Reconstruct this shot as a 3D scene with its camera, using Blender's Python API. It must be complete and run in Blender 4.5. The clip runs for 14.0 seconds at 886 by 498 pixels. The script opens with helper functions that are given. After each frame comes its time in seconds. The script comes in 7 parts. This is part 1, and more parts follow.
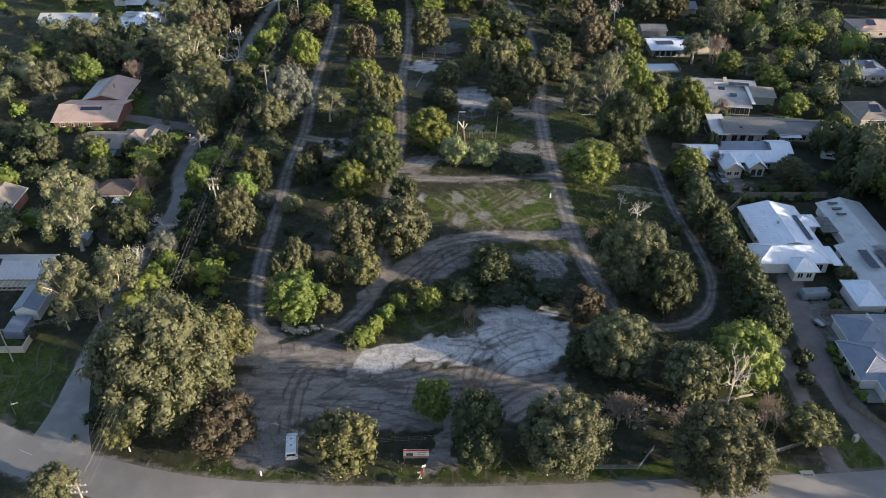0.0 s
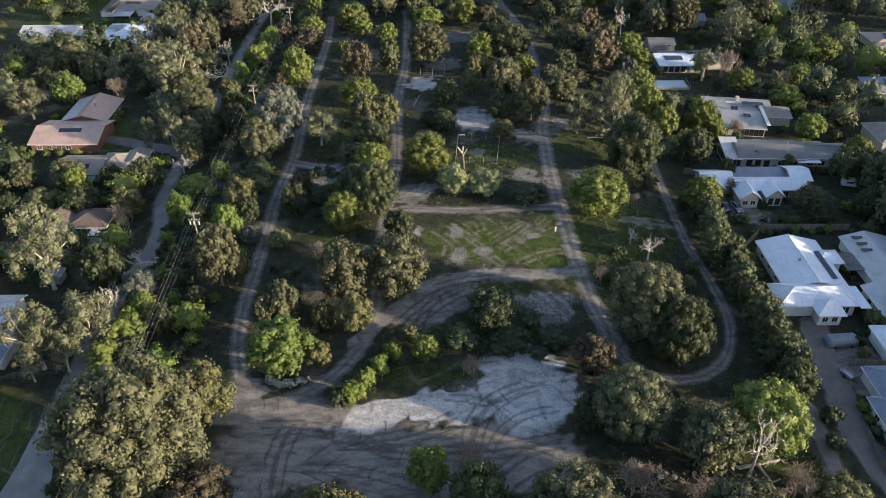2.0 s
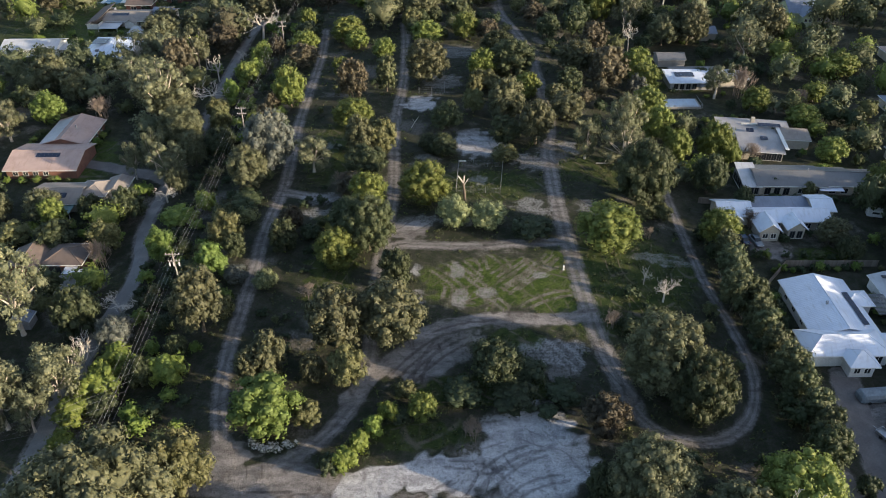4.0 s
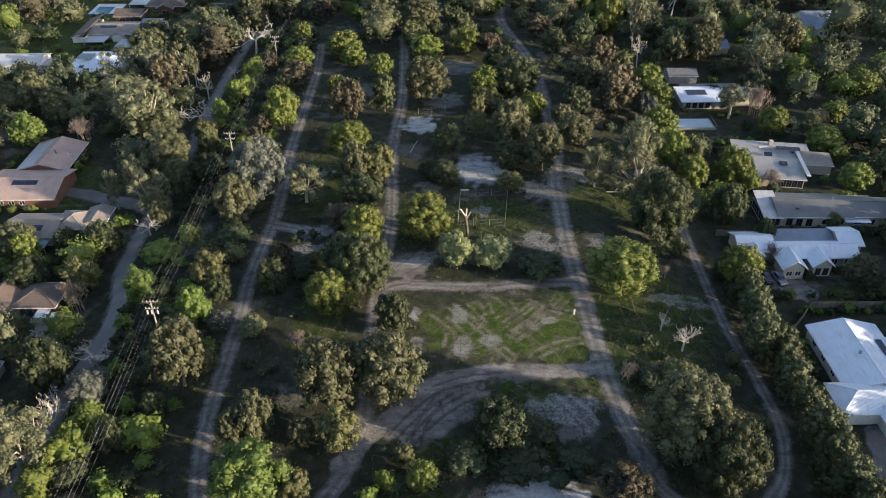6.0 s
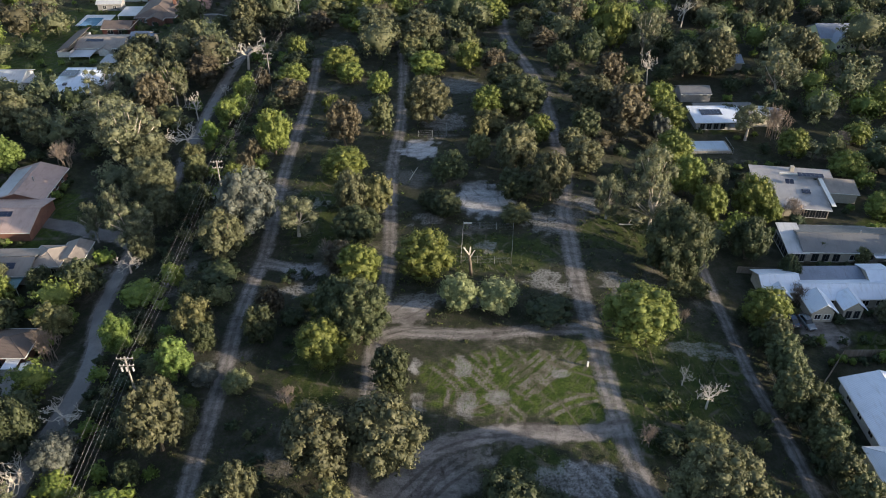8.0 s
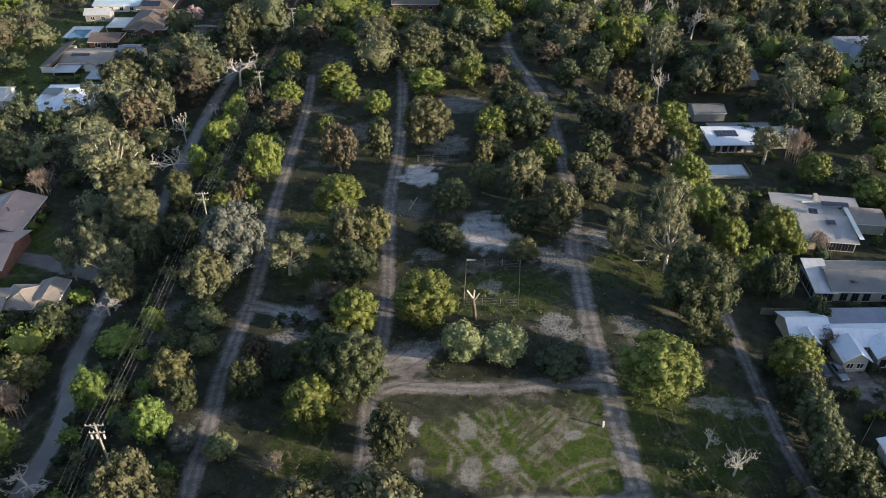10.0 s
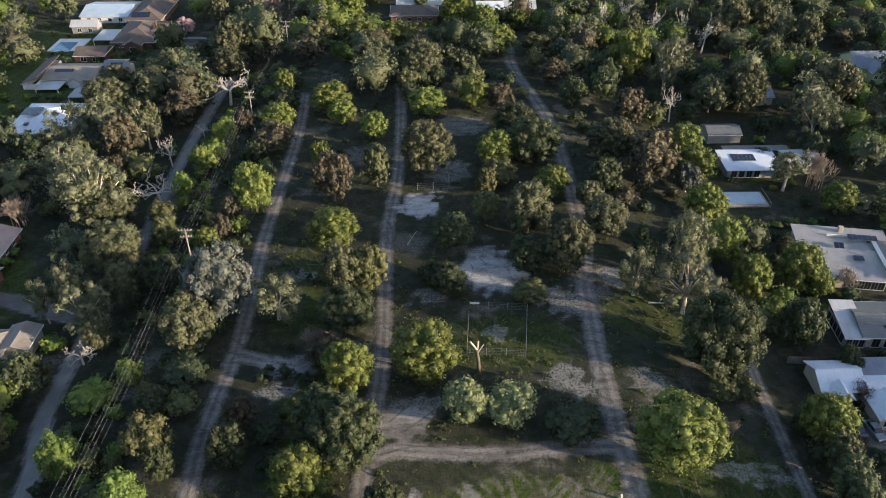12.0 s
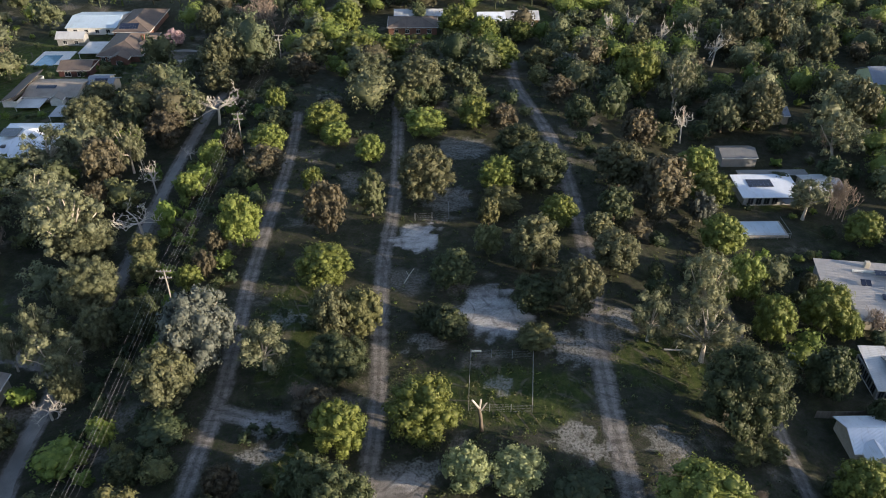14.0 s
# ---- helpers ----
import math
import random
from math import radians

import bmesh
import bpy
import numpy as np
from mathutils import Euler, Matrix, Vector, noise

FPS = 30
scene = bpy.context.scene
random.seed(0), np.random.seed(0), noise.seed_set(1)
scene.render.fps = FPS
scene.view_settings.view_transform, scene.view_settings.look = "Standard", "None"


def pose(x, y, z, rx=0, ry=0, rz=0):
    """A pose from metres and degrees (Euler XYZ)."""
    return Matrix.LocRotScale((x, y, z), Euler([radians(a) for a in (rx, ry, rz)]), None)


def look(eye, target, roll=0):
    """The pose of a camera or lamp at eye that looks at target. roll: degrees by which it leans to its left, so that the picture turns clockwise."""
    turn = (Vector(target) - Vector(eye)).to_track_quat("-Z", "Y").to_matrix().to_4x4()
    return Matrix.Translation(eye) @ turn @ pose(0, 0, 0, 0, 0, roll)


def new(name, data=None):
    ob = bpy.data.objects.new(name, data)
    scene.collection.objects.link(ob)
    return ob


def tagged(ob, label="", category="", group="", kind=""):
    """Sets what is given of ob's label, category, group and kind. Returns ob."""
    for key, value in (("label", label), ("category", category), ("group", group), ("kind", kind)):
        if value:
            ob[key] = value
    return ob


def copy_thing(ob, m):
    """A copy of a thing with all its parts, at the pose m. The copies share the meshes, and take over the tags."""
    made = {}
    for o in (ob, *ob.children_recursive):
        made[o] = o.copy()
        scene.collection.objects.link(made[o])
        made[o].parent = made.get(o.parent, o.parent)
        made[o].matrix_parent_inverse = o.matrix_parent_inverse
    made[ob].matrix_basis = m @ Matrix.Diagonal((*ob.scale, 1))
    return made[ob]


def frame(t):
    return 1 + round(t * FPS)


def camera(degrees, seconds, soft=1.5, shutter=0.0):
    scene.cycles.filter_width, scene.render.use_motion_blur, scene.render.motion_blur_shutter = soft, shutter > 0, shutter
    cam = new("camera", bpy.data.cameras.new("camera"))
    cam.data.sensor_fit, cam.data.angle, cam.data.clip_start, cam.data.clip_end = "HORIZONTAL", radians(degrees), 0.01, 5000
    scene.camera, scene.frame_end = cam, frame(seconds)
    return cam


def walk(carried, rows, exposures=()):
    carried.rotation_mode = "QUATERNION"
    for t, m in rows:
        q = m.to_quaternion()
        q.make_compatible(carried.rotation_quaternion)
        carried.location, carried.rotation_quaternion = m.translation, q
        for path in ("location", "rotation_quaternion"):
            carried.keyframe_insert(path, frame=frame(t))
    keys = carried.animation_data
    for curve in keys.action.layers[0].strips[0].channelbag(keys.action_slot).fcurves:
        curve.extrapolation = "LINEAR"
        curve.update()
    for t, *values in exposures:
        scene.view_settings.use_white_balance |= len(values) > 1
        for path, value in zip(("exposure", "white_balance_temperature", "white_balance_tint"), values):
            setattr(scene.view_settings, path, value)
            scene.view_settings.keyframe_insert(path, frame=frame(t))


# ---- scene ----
cam = camera(59.92, 14.0, soft=1.0)
ROWS = [
    (0.0, -0.00, -0.00, 96.99, -1.01, -35.19, 0.08),
    (0.5, 0.23, 3.49, 97.00, -1.01, -35.19, 0.09),
    (1.0, 0.44, 7.14, 97.01, -1.00, -35.19, 0.10),
    (1.5, 0.60, 10.64, 97.01, -1.00, -35.20, 0.11),
    (2.0, 0.75, 14.38, 97.02, -1.00, -35.20, 0.12),
    (2.5, 0.85, 17.82, 97.02, -1.00, -35.20, 0.12),
    (3.0, 0.94, 21.62, 97.02, -1.01, -35.20, 0.12),
    (5.5, 1.04, 39.61, 97.04, -1.01, -35.21, 0.12),
    (6.0, 1.02, 43.31, 97.04, -1.02, -35.21, 0.11),
    (6.5, 0.99, 46.83, 97.04, -1.02, -35.22, 0.11),
    (7.0, 0.96, 50.59, 97.04, -1.02, -35.22, 0.10),
    (7.5, 0.91, 54.13, 97.04, -1.02, -35.22, 0.10),
    (8.0, 0.87, 57.81, 97.04, -1.03, -35.22, 0.09),
    (10.5, 0.71, 75.55, 97.03, -1.05, -35.24, 0.06),
    (11.0, 0.71, 79.19, 97.03, -1.05, -35.24, 0.06),
    (11.5, 0.72, 82.62, 97.03, -1.06, -35.24, 0.05),
    (12.0, 0.76, 86.16, 97.03, -1.06, -35.25, 0.05),
    (12.5, 0.80, 89.45, 97.02, -1.07, -35.25, 0.05),
    (13.0, 0.88, 93.06, 97.02, -1.07, -35.26, 0.05),
    (13.5, 0.97, 96.32, 97.02, -1.08, -35.26, 0.05),
    (14.0, 1.09, 99.78, 97.01, -1.08, -35.26, 0.05),
]
walk(cam, [(t, pose(x, y, z, 90 + pitch, 0, yaw) @ pose(0, 0, 0, 0, 0, roll)) for t, x, y, z, yaw, pitch, roll in ROWS], [(0.0, 1.25, 6500, 16), (14.0, 1.15, 6500, 16)])


# ---- light ----
SUN = Vector((0.91, -0.34, 0.19)).normalized()
world = bpy.data.worlds.new("sky")
scene.world = world
world.use_nodes = True
wn = world.node_tree
sky = wn.nodes.new("ShaderNodeTexSky")
sky.sky_type, sky.sun_disc = "NISHITA", False
sky.sun_elevation, sky.sun_rotation = math.asin(SUN.z), math.atan2(SUN.x, SUN.y)
wn.nodes["Background"].inputs["Strength"].default_value = 0.15
wn.links.new(sky.outputs["Color"], wn.nodes["Background"].inputs["Color"])
sun = new("sun", bpy.data.lights.new("sun", "SUN"))
sun.data.energy, sun.data.angle, sun.data.color = 4.9, radians(0.6), (1.0, 0.85, 0.61)
sun.matrix_world = look(SUN * 300, (0, 0, 0))


# ---- materials ----
def nodes_of(name):
    m = bpy.data.materials.new(name)
    m.use_nodes = True
    nt = m.node_tree
    return m, nt, nt.nodes["Principled BSDF"]


def add(nt, kind, **values):
    n = nt.nodes.new(kind)
    for key, value in values.items():
        n.inputs[key].default_value = value
    return n


def mixed(nt, fac, a, b, blend="MIX"):
    n = nt.nodes.new("ShaderNodeMix")
    n.data_type, n.blend_type = "RGBA", blend
    for i, v in ((0, fac), (6, a), (7, b)):
        if isinstance(v, bpy.types.NodeSocket):
            nt.links.new(v, n.inputs[i])
        else:
            n.inputs[i].default_value = v if i == 0 else (*v, 1)[:4]
    return n.outputs[2]


def ramp(nt, value, lo, hi):
    n = nt.nodes.new("ShaderNodeMapRange")
    n.interpolation_type = "SMOOTHSTEP"
    n.inputs["From Min"].default_value, n.inputs["From Max"].default_value = lo, hi
    nt.links.new(value, n.inputs["Value"])
    return n.outputs["Result"]


def noise_at(nt, scale, detail=4, rough=0.6, stretch=None):
    tc = nt.nodes.new("ShaderNodeTexCoord")
    out = tc.outputs["Object"]
    if stretch:
        mp = nt.nodes.new("ShaderNodeMapping")
        mp.inputs["Scale"].default_value = stretch
        nt.links.new(out, mp.inputs["Vector"])
        out = mp.outputs["Vector"]
    n = add(nt, "ShaderNodeTexNoise", Scale=scale, Detail=detail, Roughness=rough)
    nt.links.new(out, n.inputs["Vector"])
    return n.outputs["Fac"]


def turned_noise(nt, scale, degrees_, longer):
    """Noise drawn out along a turned axis."""
    tc = nt.nodes.new("ShaderNodeTexCoord")
    mp = nt.nodes.new("ShaderNodeMapping")
    mp.vector_type = "TEXTURE"
    mp.inputs["Rotation"].default_value = (0, 0, radians(degrees_))
    mp.inputs["Scale"].default_value = longer
    nt.links.new(tc.outputs["Object"], mp.inputs["Vector"])
    n = add(nt, "ShaderNodeTexNoise", Scale=scale, Detail=5, Roughness=0.65)
    nt.links.new(mp.outputs["Vector"], n.inputs["Vector"])
    return n.outputs["Fac"]


def bumped(nt, bsdf, height, strength, distance):
    b = add(nt, "ShaderNodeBump", Strength=strength, Distance=distance)
    nt.links.new(height, b.inputs["Height"])
    nt.links.new(b.outputs["Normal"], bsdf.inputs["Normal"])


def surface(name, base, second, rough=0.8, metal=0.0, coarse=0.4, fine=6.0, bump=0.3, random=0.0, depth=0.05):
    """A base colour broken up by coarse stains and fine grain."""
    m, nt, b = nodes_of(name)
    n1, n2 = noise_at(nt, coarse), noise_at(nt, fine, 3)
    col = mixed(nt, ramp(nt, n1, 0.35, 0.7), base, second)
    col = mixed(nt, ramp(nt, n2, 0.3, 0.75), mixed(nt, 1.0, col, (0.72, 0.72, 0.72), "MULTIPLY"), col)
    if random:
        info = nt.nodes.new("ShaderNodeObjectInfo")
        hsv = nt.nodes.new("ShaderNodeHueSaturation")
        mr = nt.nodes.new("ShaderNodeMapRange")
        mr.inputs["To Min"].default_value, mr.inputs["To Max"].default_value = 1 - random, 1 + random
        nt.links.new(info.outputs["Random"], mr.inputs["Value"])
        nt.links.new(mr.outputs["Result"], hsv.inputs["Value"])
        nt.links.new(col, hsv.inputs["Color"])
        col = hsv.outputs["Color"]
    nt.links.new(col, b.inputs["Base Color"])
    b.inputs["Roughness"].default_value, b.inputs["Metallic"].default_value = rough, metal
    bumped(nt, b, n2, bump, depth)
    return m


def sheet_roof(name, base, second, rough=0.45, metal=0.0, axis="X"):
    """Ribbed sheet roofing: ribs across the fall, faint stains."""
    m, nt, b = nodes_of(name)
    tc = nt.nodes.new("ShaderNodeTexCoord")
    w = add(nt, "ShaderNodeTexWave", Scale=1.6)
    w.bands_direction = axis
    nt.links.new(tc.outputs["Object"], w.inputs["Vector"])
    n1 = noise_at(nt, 0.35, 5)
    streak = noise_at(nt, 0.8, 3, 0.6, (2.5, 0.4, 1) if axis == "X" else (0.4, 2.5, 1))
    col = mixed(nt, ramp(nt, n1, 0.4, 0.75), base, second)
    col = mixed(nt, ramp(nt, streak, 0.5, 0.8), col, mixed(nt, 1.0, col, (0.8, 0.78, 0.75), "MULTIPLY"))
    nt.links.new(col, b.inputs["Base Color"])
    b.inputs["Roughness"].default_value, b.inputs["Metallic"].default_value = rough, metal
    bumped(nt, b, w.outputs["Fac"], 0.5, 0.04)
    return m


def leaf(name, base, tip, glow=0.25):
    """Foliage: every leaf tuft a little different, every tree a little different."""
    m, nt, b = nodes_of(name)
    geo, info = nt.nodes.new("ShaderNodeNewGeometry"), nt.nodes.new("ShaderNodeObjectInfo")
    spread = nt.nodes.new("ShaderNodeMapRange")
    spread.inputs["To Min"].default_value, spread.inputs["To Max"].default_value = 0.26, 0.80
    nt.links.new(geo.outputs["Random Per Island"], spread.inputs["Value"])
    col = mixed(nt, spread.outputs["Result"], base, tip)
    hsv = nt.nodes.new("ShaderNodeHueSaturation")
    for sock, lo, hi in (("Value", 0.8, 1.22), ("Hue", 0.492, 0.508)):
        mr = nt.nodes.new("ShaderNodeMapRange")
        mr.inputs["To Min"].default_value, mr.inputs["To Max"].default_value = lo, hi
        nt.links.new(info.outputs["Random"], mr.inputs["Value"])
        nt.links.new(mr.outputs["Result"], hsv.inputs[sock])
    tone = nt.nodes.new("ShaderNodeAttribute")
    tone.attribute_name = "tone"
    col = mixed(nt, tone.outputs["Fac"], col, mixed(nt, 1.0, col, (0.62, 0.70, 0.66), "MULTIPLY"))
    col = mixed(nt, ramp(nt, noise_at(nt, 2.6, 5, 0.75), 0.34, 0.66), mixed(nt, 1.0, col, (0.60, 0.62, 0.60), "MULTIPLY"), col)
    nt.links.new(col, hsv.inputs["Color"])
    nt.links.new(hsv.outputs["Color"], b.inputs["Base Color"])
    b.inputs["Roughness"].default_value = 0.6
    b.inputs["Specular IOR Level"].default_value = 0.25
    tr, mx = nt.nodes.new("ShaderNodeBsdfTranslucent"), nt.nodes.new("ShaderNodeMixShader")
    nt.links.new(hsv.outputs["Color"], tr.inputs["Color"])
    mx.inputs[0].default_value = glow
    nt.links.new(b.outputs[0], mx.inputs[1])
    nt.links.new(tr.outputs[0], mx.inputs[2])
    nt.links.new(mx.outputs[0], nt.nodes["Material Output"].inputs["Surface"])
    return m


def pane_glass(name):
    m, nt, b = nodes_of(name)
    b.inputs["Base Color"].default_value = (0.02, 0.025, 0.03, 1)
    b.inputs["Roughness"].default_value = 0.06
    return m


LEAF = {
    "gum_tree": leaf("gum_leaves", (0.069, 0.077, 0.043), (0.160, 0.165, 0.092)),
    "open_gum": leaf("open_gum_leaves", (0.092, 0.104, 0.062), (0.202, 0.210, 0.128)),
    "green_tree": leaf("green_leaves", (0.086, 0.116, 0.027), (0.212, 0.246, 0.066)),
    "dark_tree": leaf("dark_leaves", (0.036, 0.049, 0.025), (0.092, 0.110, 0.054)),
    "silver_tree": leaf("silver_leaves", (0.080, 0.092, 0.080), (0.158, 0.172, 0.154)),
    "willow": leaf("willow_leaves", (0.145, 0.172, 0.080), (0.275, 0.305, 0.160)),
    "lime_tree": leaf("lime_leaves", (0.105, 0.165, 0.036), (0.220, 0.300, 0.090), 0.35),
    "brown_gum": leaf("brown_leaves", (0.060, 0.053, 0.036), (0.126, 0.108, 0.072)),
    "dark_shrub": leaf("shrub_leaves", (0.034, 0.049, 0.026), (0.080, 0.102, 0.052)),
    "bright_shrub": leaf("bright_shrub_leaves", (0.105, 0.155, 0.034), (0.225, 0.28, 0.066), 0.3),
    "conifer": leaf("conifer_leaves", (0.055, 0.074, 0.036), (0.14, 0.155, 0.078)),
    "olive_tree": leaf("olive_leaves", (0.075, 0.085, 0.034), (0.190, 0.190, 0.090)),
}
BARK = surface("bark", (0.16, 0.13, 0.10), (0.09, 0.075, 0.06), 0.9, fine=9)
PALE_BARK = surface("pale_bark", (0.55, 0.50, 0.44), (0.34, 0.29, 0.24), 0.8, fine=5)
DEAD_WOOD = surface("dead_wood", (0.60, 0.56, 0.50), (0.42, 0.38, 0.33), 0.85, fine=5)
TWIGS = surface("twigs", (0.22, 0.17, 0.135), (0.31, 0.26, 0.22), 0.9, fine=3)
ASPHALT = surface("asphalt", (0.20, 0.197, 0.195), (0.26, 0.25, 0.245), 0.9, fine=12, coarse=0.15, bump=0.2)
LANE = surface("lane_seal", (0.20, 0.197, 0.193), (0.28, 0.272, 0.262), 0.9, fine=8, coarse=0.25, bump=0.2)
PAVING = surface("driveway_pavers", (0.15, 0.132, 0.125), (0.205, 0.185, 0.175), 0.9, fine=6, coarse=0.3, bump=0.25)
CONCRETE = surface("concrete", (0.36, 0.35, 0.33), (0.28, 0.27, 0.25), 0.85, fine=8)
ROOF_WHITE = sheet_roof("white_sheet_roof", (0.64, 0.69, 0.78), (0.56, 0.61, 0.70))
ROOF_GREY = sheet_roof("grey_sheet_roof", (0.135, 0.138, 0.143), (0.105, 0.108, 0.112))
ROOF_BLUE = sheet_roof("blue_grey_sheet_roof", (0.18, 0.21, 0.275), (0.145, 0.17, 0.22))
ROOF_PINK = sheet_roof("pink_brown_tile_roof", (0.42, 0.31, 0.27), (0.33, 0.24, 0.21), 0.8)
ROOF_TAN = sheet_roof("tan_tile_roof", (0.25, 0.22, 0.195), (0.19, 0.165, 0.145), 0.8)
ROOF_BROWN = sheet_roof("dark_brown_tile_roof", (0.13, 0.10, 0.085), (0.09, 0.07, 0.06), 0.8)
ROOF_PALE = sheet_roof("pale_sheet_roof", (0.43, 0.445, 0.47), (0.35, 0.36, 0.38))
WALL_CREAM = surface("cream_render", (0.50, 0.46, 0.39), (0.42, 0.385, 0.33), 0.85, bump=0.1)
WALL_WHITE = surface("white_weatherboard", (0.74, 0.74, 0.73), (0.66, 0.66, 0.65), 0.7, bump=0.1)
WALL_BRICK = surface("red_brown_brick", (0.22, 0.105, 0.075), (0.16, 0.08, 0.06), 0.9, fine=10)
WALL_GREY = surface("grey_cladding", (0.30, 0.30, 0.30), (0.24, 0.24, 0.24), 0.8)
TRIM = surface("white_trim", (0.75, 0.75, 0.73), (0.68, 0.68, 0.66), 0.5, bump=0.05)
DARK_TRIM = surface("dark_trim", (0.10, 0.10, 0.11), (0.07, 0.07, 0.075), 0.5, bump=0.05)
GLASS = pane_glass("window_glass")
SOLAR = surface("solar_cells", (0.018, 0.025, 0.05), (0.03, 0.035, 0.06), 0.15, fine=2, bump=0.02)
WOOD = surface("weathered_timber", (0.26, 0.20, 0.15), (0.19, 0.15, 0.12), 0.9, fine=7)
PALE_WOOD = surface("pale_timber", (0.42, 0.35, 0.26), (0.33, 0.27, 0.2), 0.85, fine=7)
POLE_WOOD = surface("pole_timber", (0.36, 0.33, 0.30), (0.27, 0.25, 0.22), 0.85, fine=6)
STEEL = surface("galvanised_steel", (0.50, 0.51, 0.52), (0.40, 0.41, 0.42), 0.4, 0.7, bump=0.05)
CERAMIC = surface("grey_ceramic", (0.55, 0.54, 0.53), (0.45, 0.44, 0.43), 0.3, bump=0.02)
WIRE = surface("wire", (0.34, 0.34, 0.34), (0.28, 0.28, 0.28), 0.5, 0.3, bump=0.0)


def plain(name, base, rough=0.5, metal=0.0):
    return surface(name, base, tuple(0.85 * c for c in base), rough, metal, bump=0.03)


# ---- the lie of the land ----
def smooth(a):
    a = np.clip(a, 0, 1)
    return a * a * (3 - 2 * a)


def land(x, y):
    x, y = np.asarray(x, float), np.asarray(y, float)
    s = smooth((np.abs(x) - 35) / 40)
    return (1 - 3.5 * (1 - smooth((y - 115) / 50))) * (1 - s) - 4 * s - 5 * smooth((y - 300) / 80)


def height(x, y):
    return float(land(x, y))


def way(points, step=1.5):
    """A smooth line through the points (Catmull-Rom), sampled every step metres."""
    p = np.array([points[0], *points, points[-1]], float)
    out = []
    for i in range(1, len(p) - 2):
        n = max(2, int(np.linalg.norm(p[i + 1] - p[i]) / step))
        for u in np.arange(n) / n:
            a, b, c, d = p[i - 1:i + 3]
            out.append(0.5 * (2 * b + (c - a) * u + (2 * a - 5 * b + 4 * c - d) * u * u + (3 * b - a - 3 * c + d) * u ** 3))
    out.append(p[-1])
    return np.array(out)


TRACKS = [
    ("east_track", 4.2, way([(36, 122), (33.2, 134), (31.6, 148), (31, 162), (30.7, 180), (31.2, 198), (32, 212), (34.2, 225), (34.8, 245), (34.9, 267), (34, 287), (31.8, 301), (29, 318), (28, 338), (30, 360)])),
    ("middle_track", 3.5, way([(-31, 106), (-23.4, 110.6), (-18.4, 114.6), (-14.3, 120.5), (-11.4, 128), (-10.4, 143), (-10.0, 163), (-8.8, 178), (-8.2, 191), (-8.8, 213), (-9.0, 231), (-7.4, 255), (-7.6, 289), (-8.5, 312)])),
    ("cross_track", 3.6, way([(-9.5, 164.5), (-6, 167), (-1.8, 166.6), (10.3, 166.1), (22.6, 167.3), (31, 167)])),
    ("lower_cross_track", 3.2, way([(-14, 124), (-8.7, 130.7), (-3.4, 136), (0.8, 140.4), (6.1, 141.8), (11, 143.2), (17, 143.6), (23, 143.0), (31, 143.8)])),
    ("west_track", 3.5, way([(-28, 92), (-28.5, 98), (-31, 106), (-34, 115), (-36.2, 123.4), (-37.1, 134), (-36.6, 145), (-36, 158), (-36.4, 168), (-36, 178), (-35, 190), (-35.2, 205), (-36, 222), (-36, 240), (-35.7, 256), (-35.5, 280), (-37, 304)])),
    ("west_spur", 4.0, way([(-35, 189.5), (-27.7, 187.3), (-21, 186)])),
    ("loop_track", 2.8, way([(60.5, 222), (60.2, 205), (59, 180), (58.5, 157), (60, 143), (60, 131), (56.6, 121.2), (50.3, 115.2), (42.7, 114.2), (37.2, 118.2), (35, 124)])),
]
LANES = [
    ("west_lane", 3.3, way([(-62.6, 84), (-63.4, 92), (-64.9, 104), (-65.0, 118), (-65.4, 128), (-64.4, 142), (-63.2, 152), (-62.6, 160), (-63.6, 168), (-65.6, 175), (-66.8, 184), (-66.6, 197), (-66.0, 215), (-65.4, 230), (-66.0, 250), (-66.5, 275), (-66.0, 299), (-65.6, 318), (-64.6, 340)])),
    ("house_driveway", 3.8, way([(-67.0, 202.5), (-71.5, 206.5), (-78, 208.6), (-86, 211.6), (-93, 213.8)])),
    ("east_driveway", 4.8, way([(77.5, 79), (75.2, 86), (73.7, 94), (72.8, 103), (74.2, 112), (75.4, 122), (77.0, 130)])),
    ("east_path", 2.6, way([(65.6, 79.5), (65.6, 91), (66.3, 99), (67, 108)])),
]
ROAD = way([(-160, 150), (-100, 101), (-77, 89.5), (-67, 84.8), (-58.6, 81.6), (-43, 76.8), (-28.6, 74.5), (-6, 73.2), (20, 73.2), (48, 74.6), (74, 76.4), (140, 82)])


def reach(x, y, line):
    """Distance of every (x, y) to a line."""
    best = np.full(x.shape, 1e9)
    lo, hi = line.min(0) - 25, line.max(0) + 25
    near = (x > lo[0]) & (x < hi[0]) & (y > lo[1]) & (y < hi[1])
    px, py = x[near], y[near]
    b = best[near]
    for i in range(len(line) - 1):
        a, d = line[i], line[i + 1] - line[i]
        u = np.clip(((px - a[0]) * d[0] + (py - a[1]) * d[1]) / max(d @ d, 1e-9), 0, 1)
        b = np.minimum(b, np.hypot(px - a[0] - u * d[0], py - a[1] - u * d[1]))
    best[near] = b
    return best


def blob(x, y, cx, cy, rx, ry, turn=0.0):
    """1 inside an ellipse, fading to 0 outside it."""
    c, s = math.cos(radians(turn)), math.sin(radians(turn))
    u, v = (x - cx) * c + (y - cy) * s, -(x - cx) * s + (y - cy) * c
    return 1 - smooth((np.hypot(u / rx, v / ry) - 0.65) / 0.65)


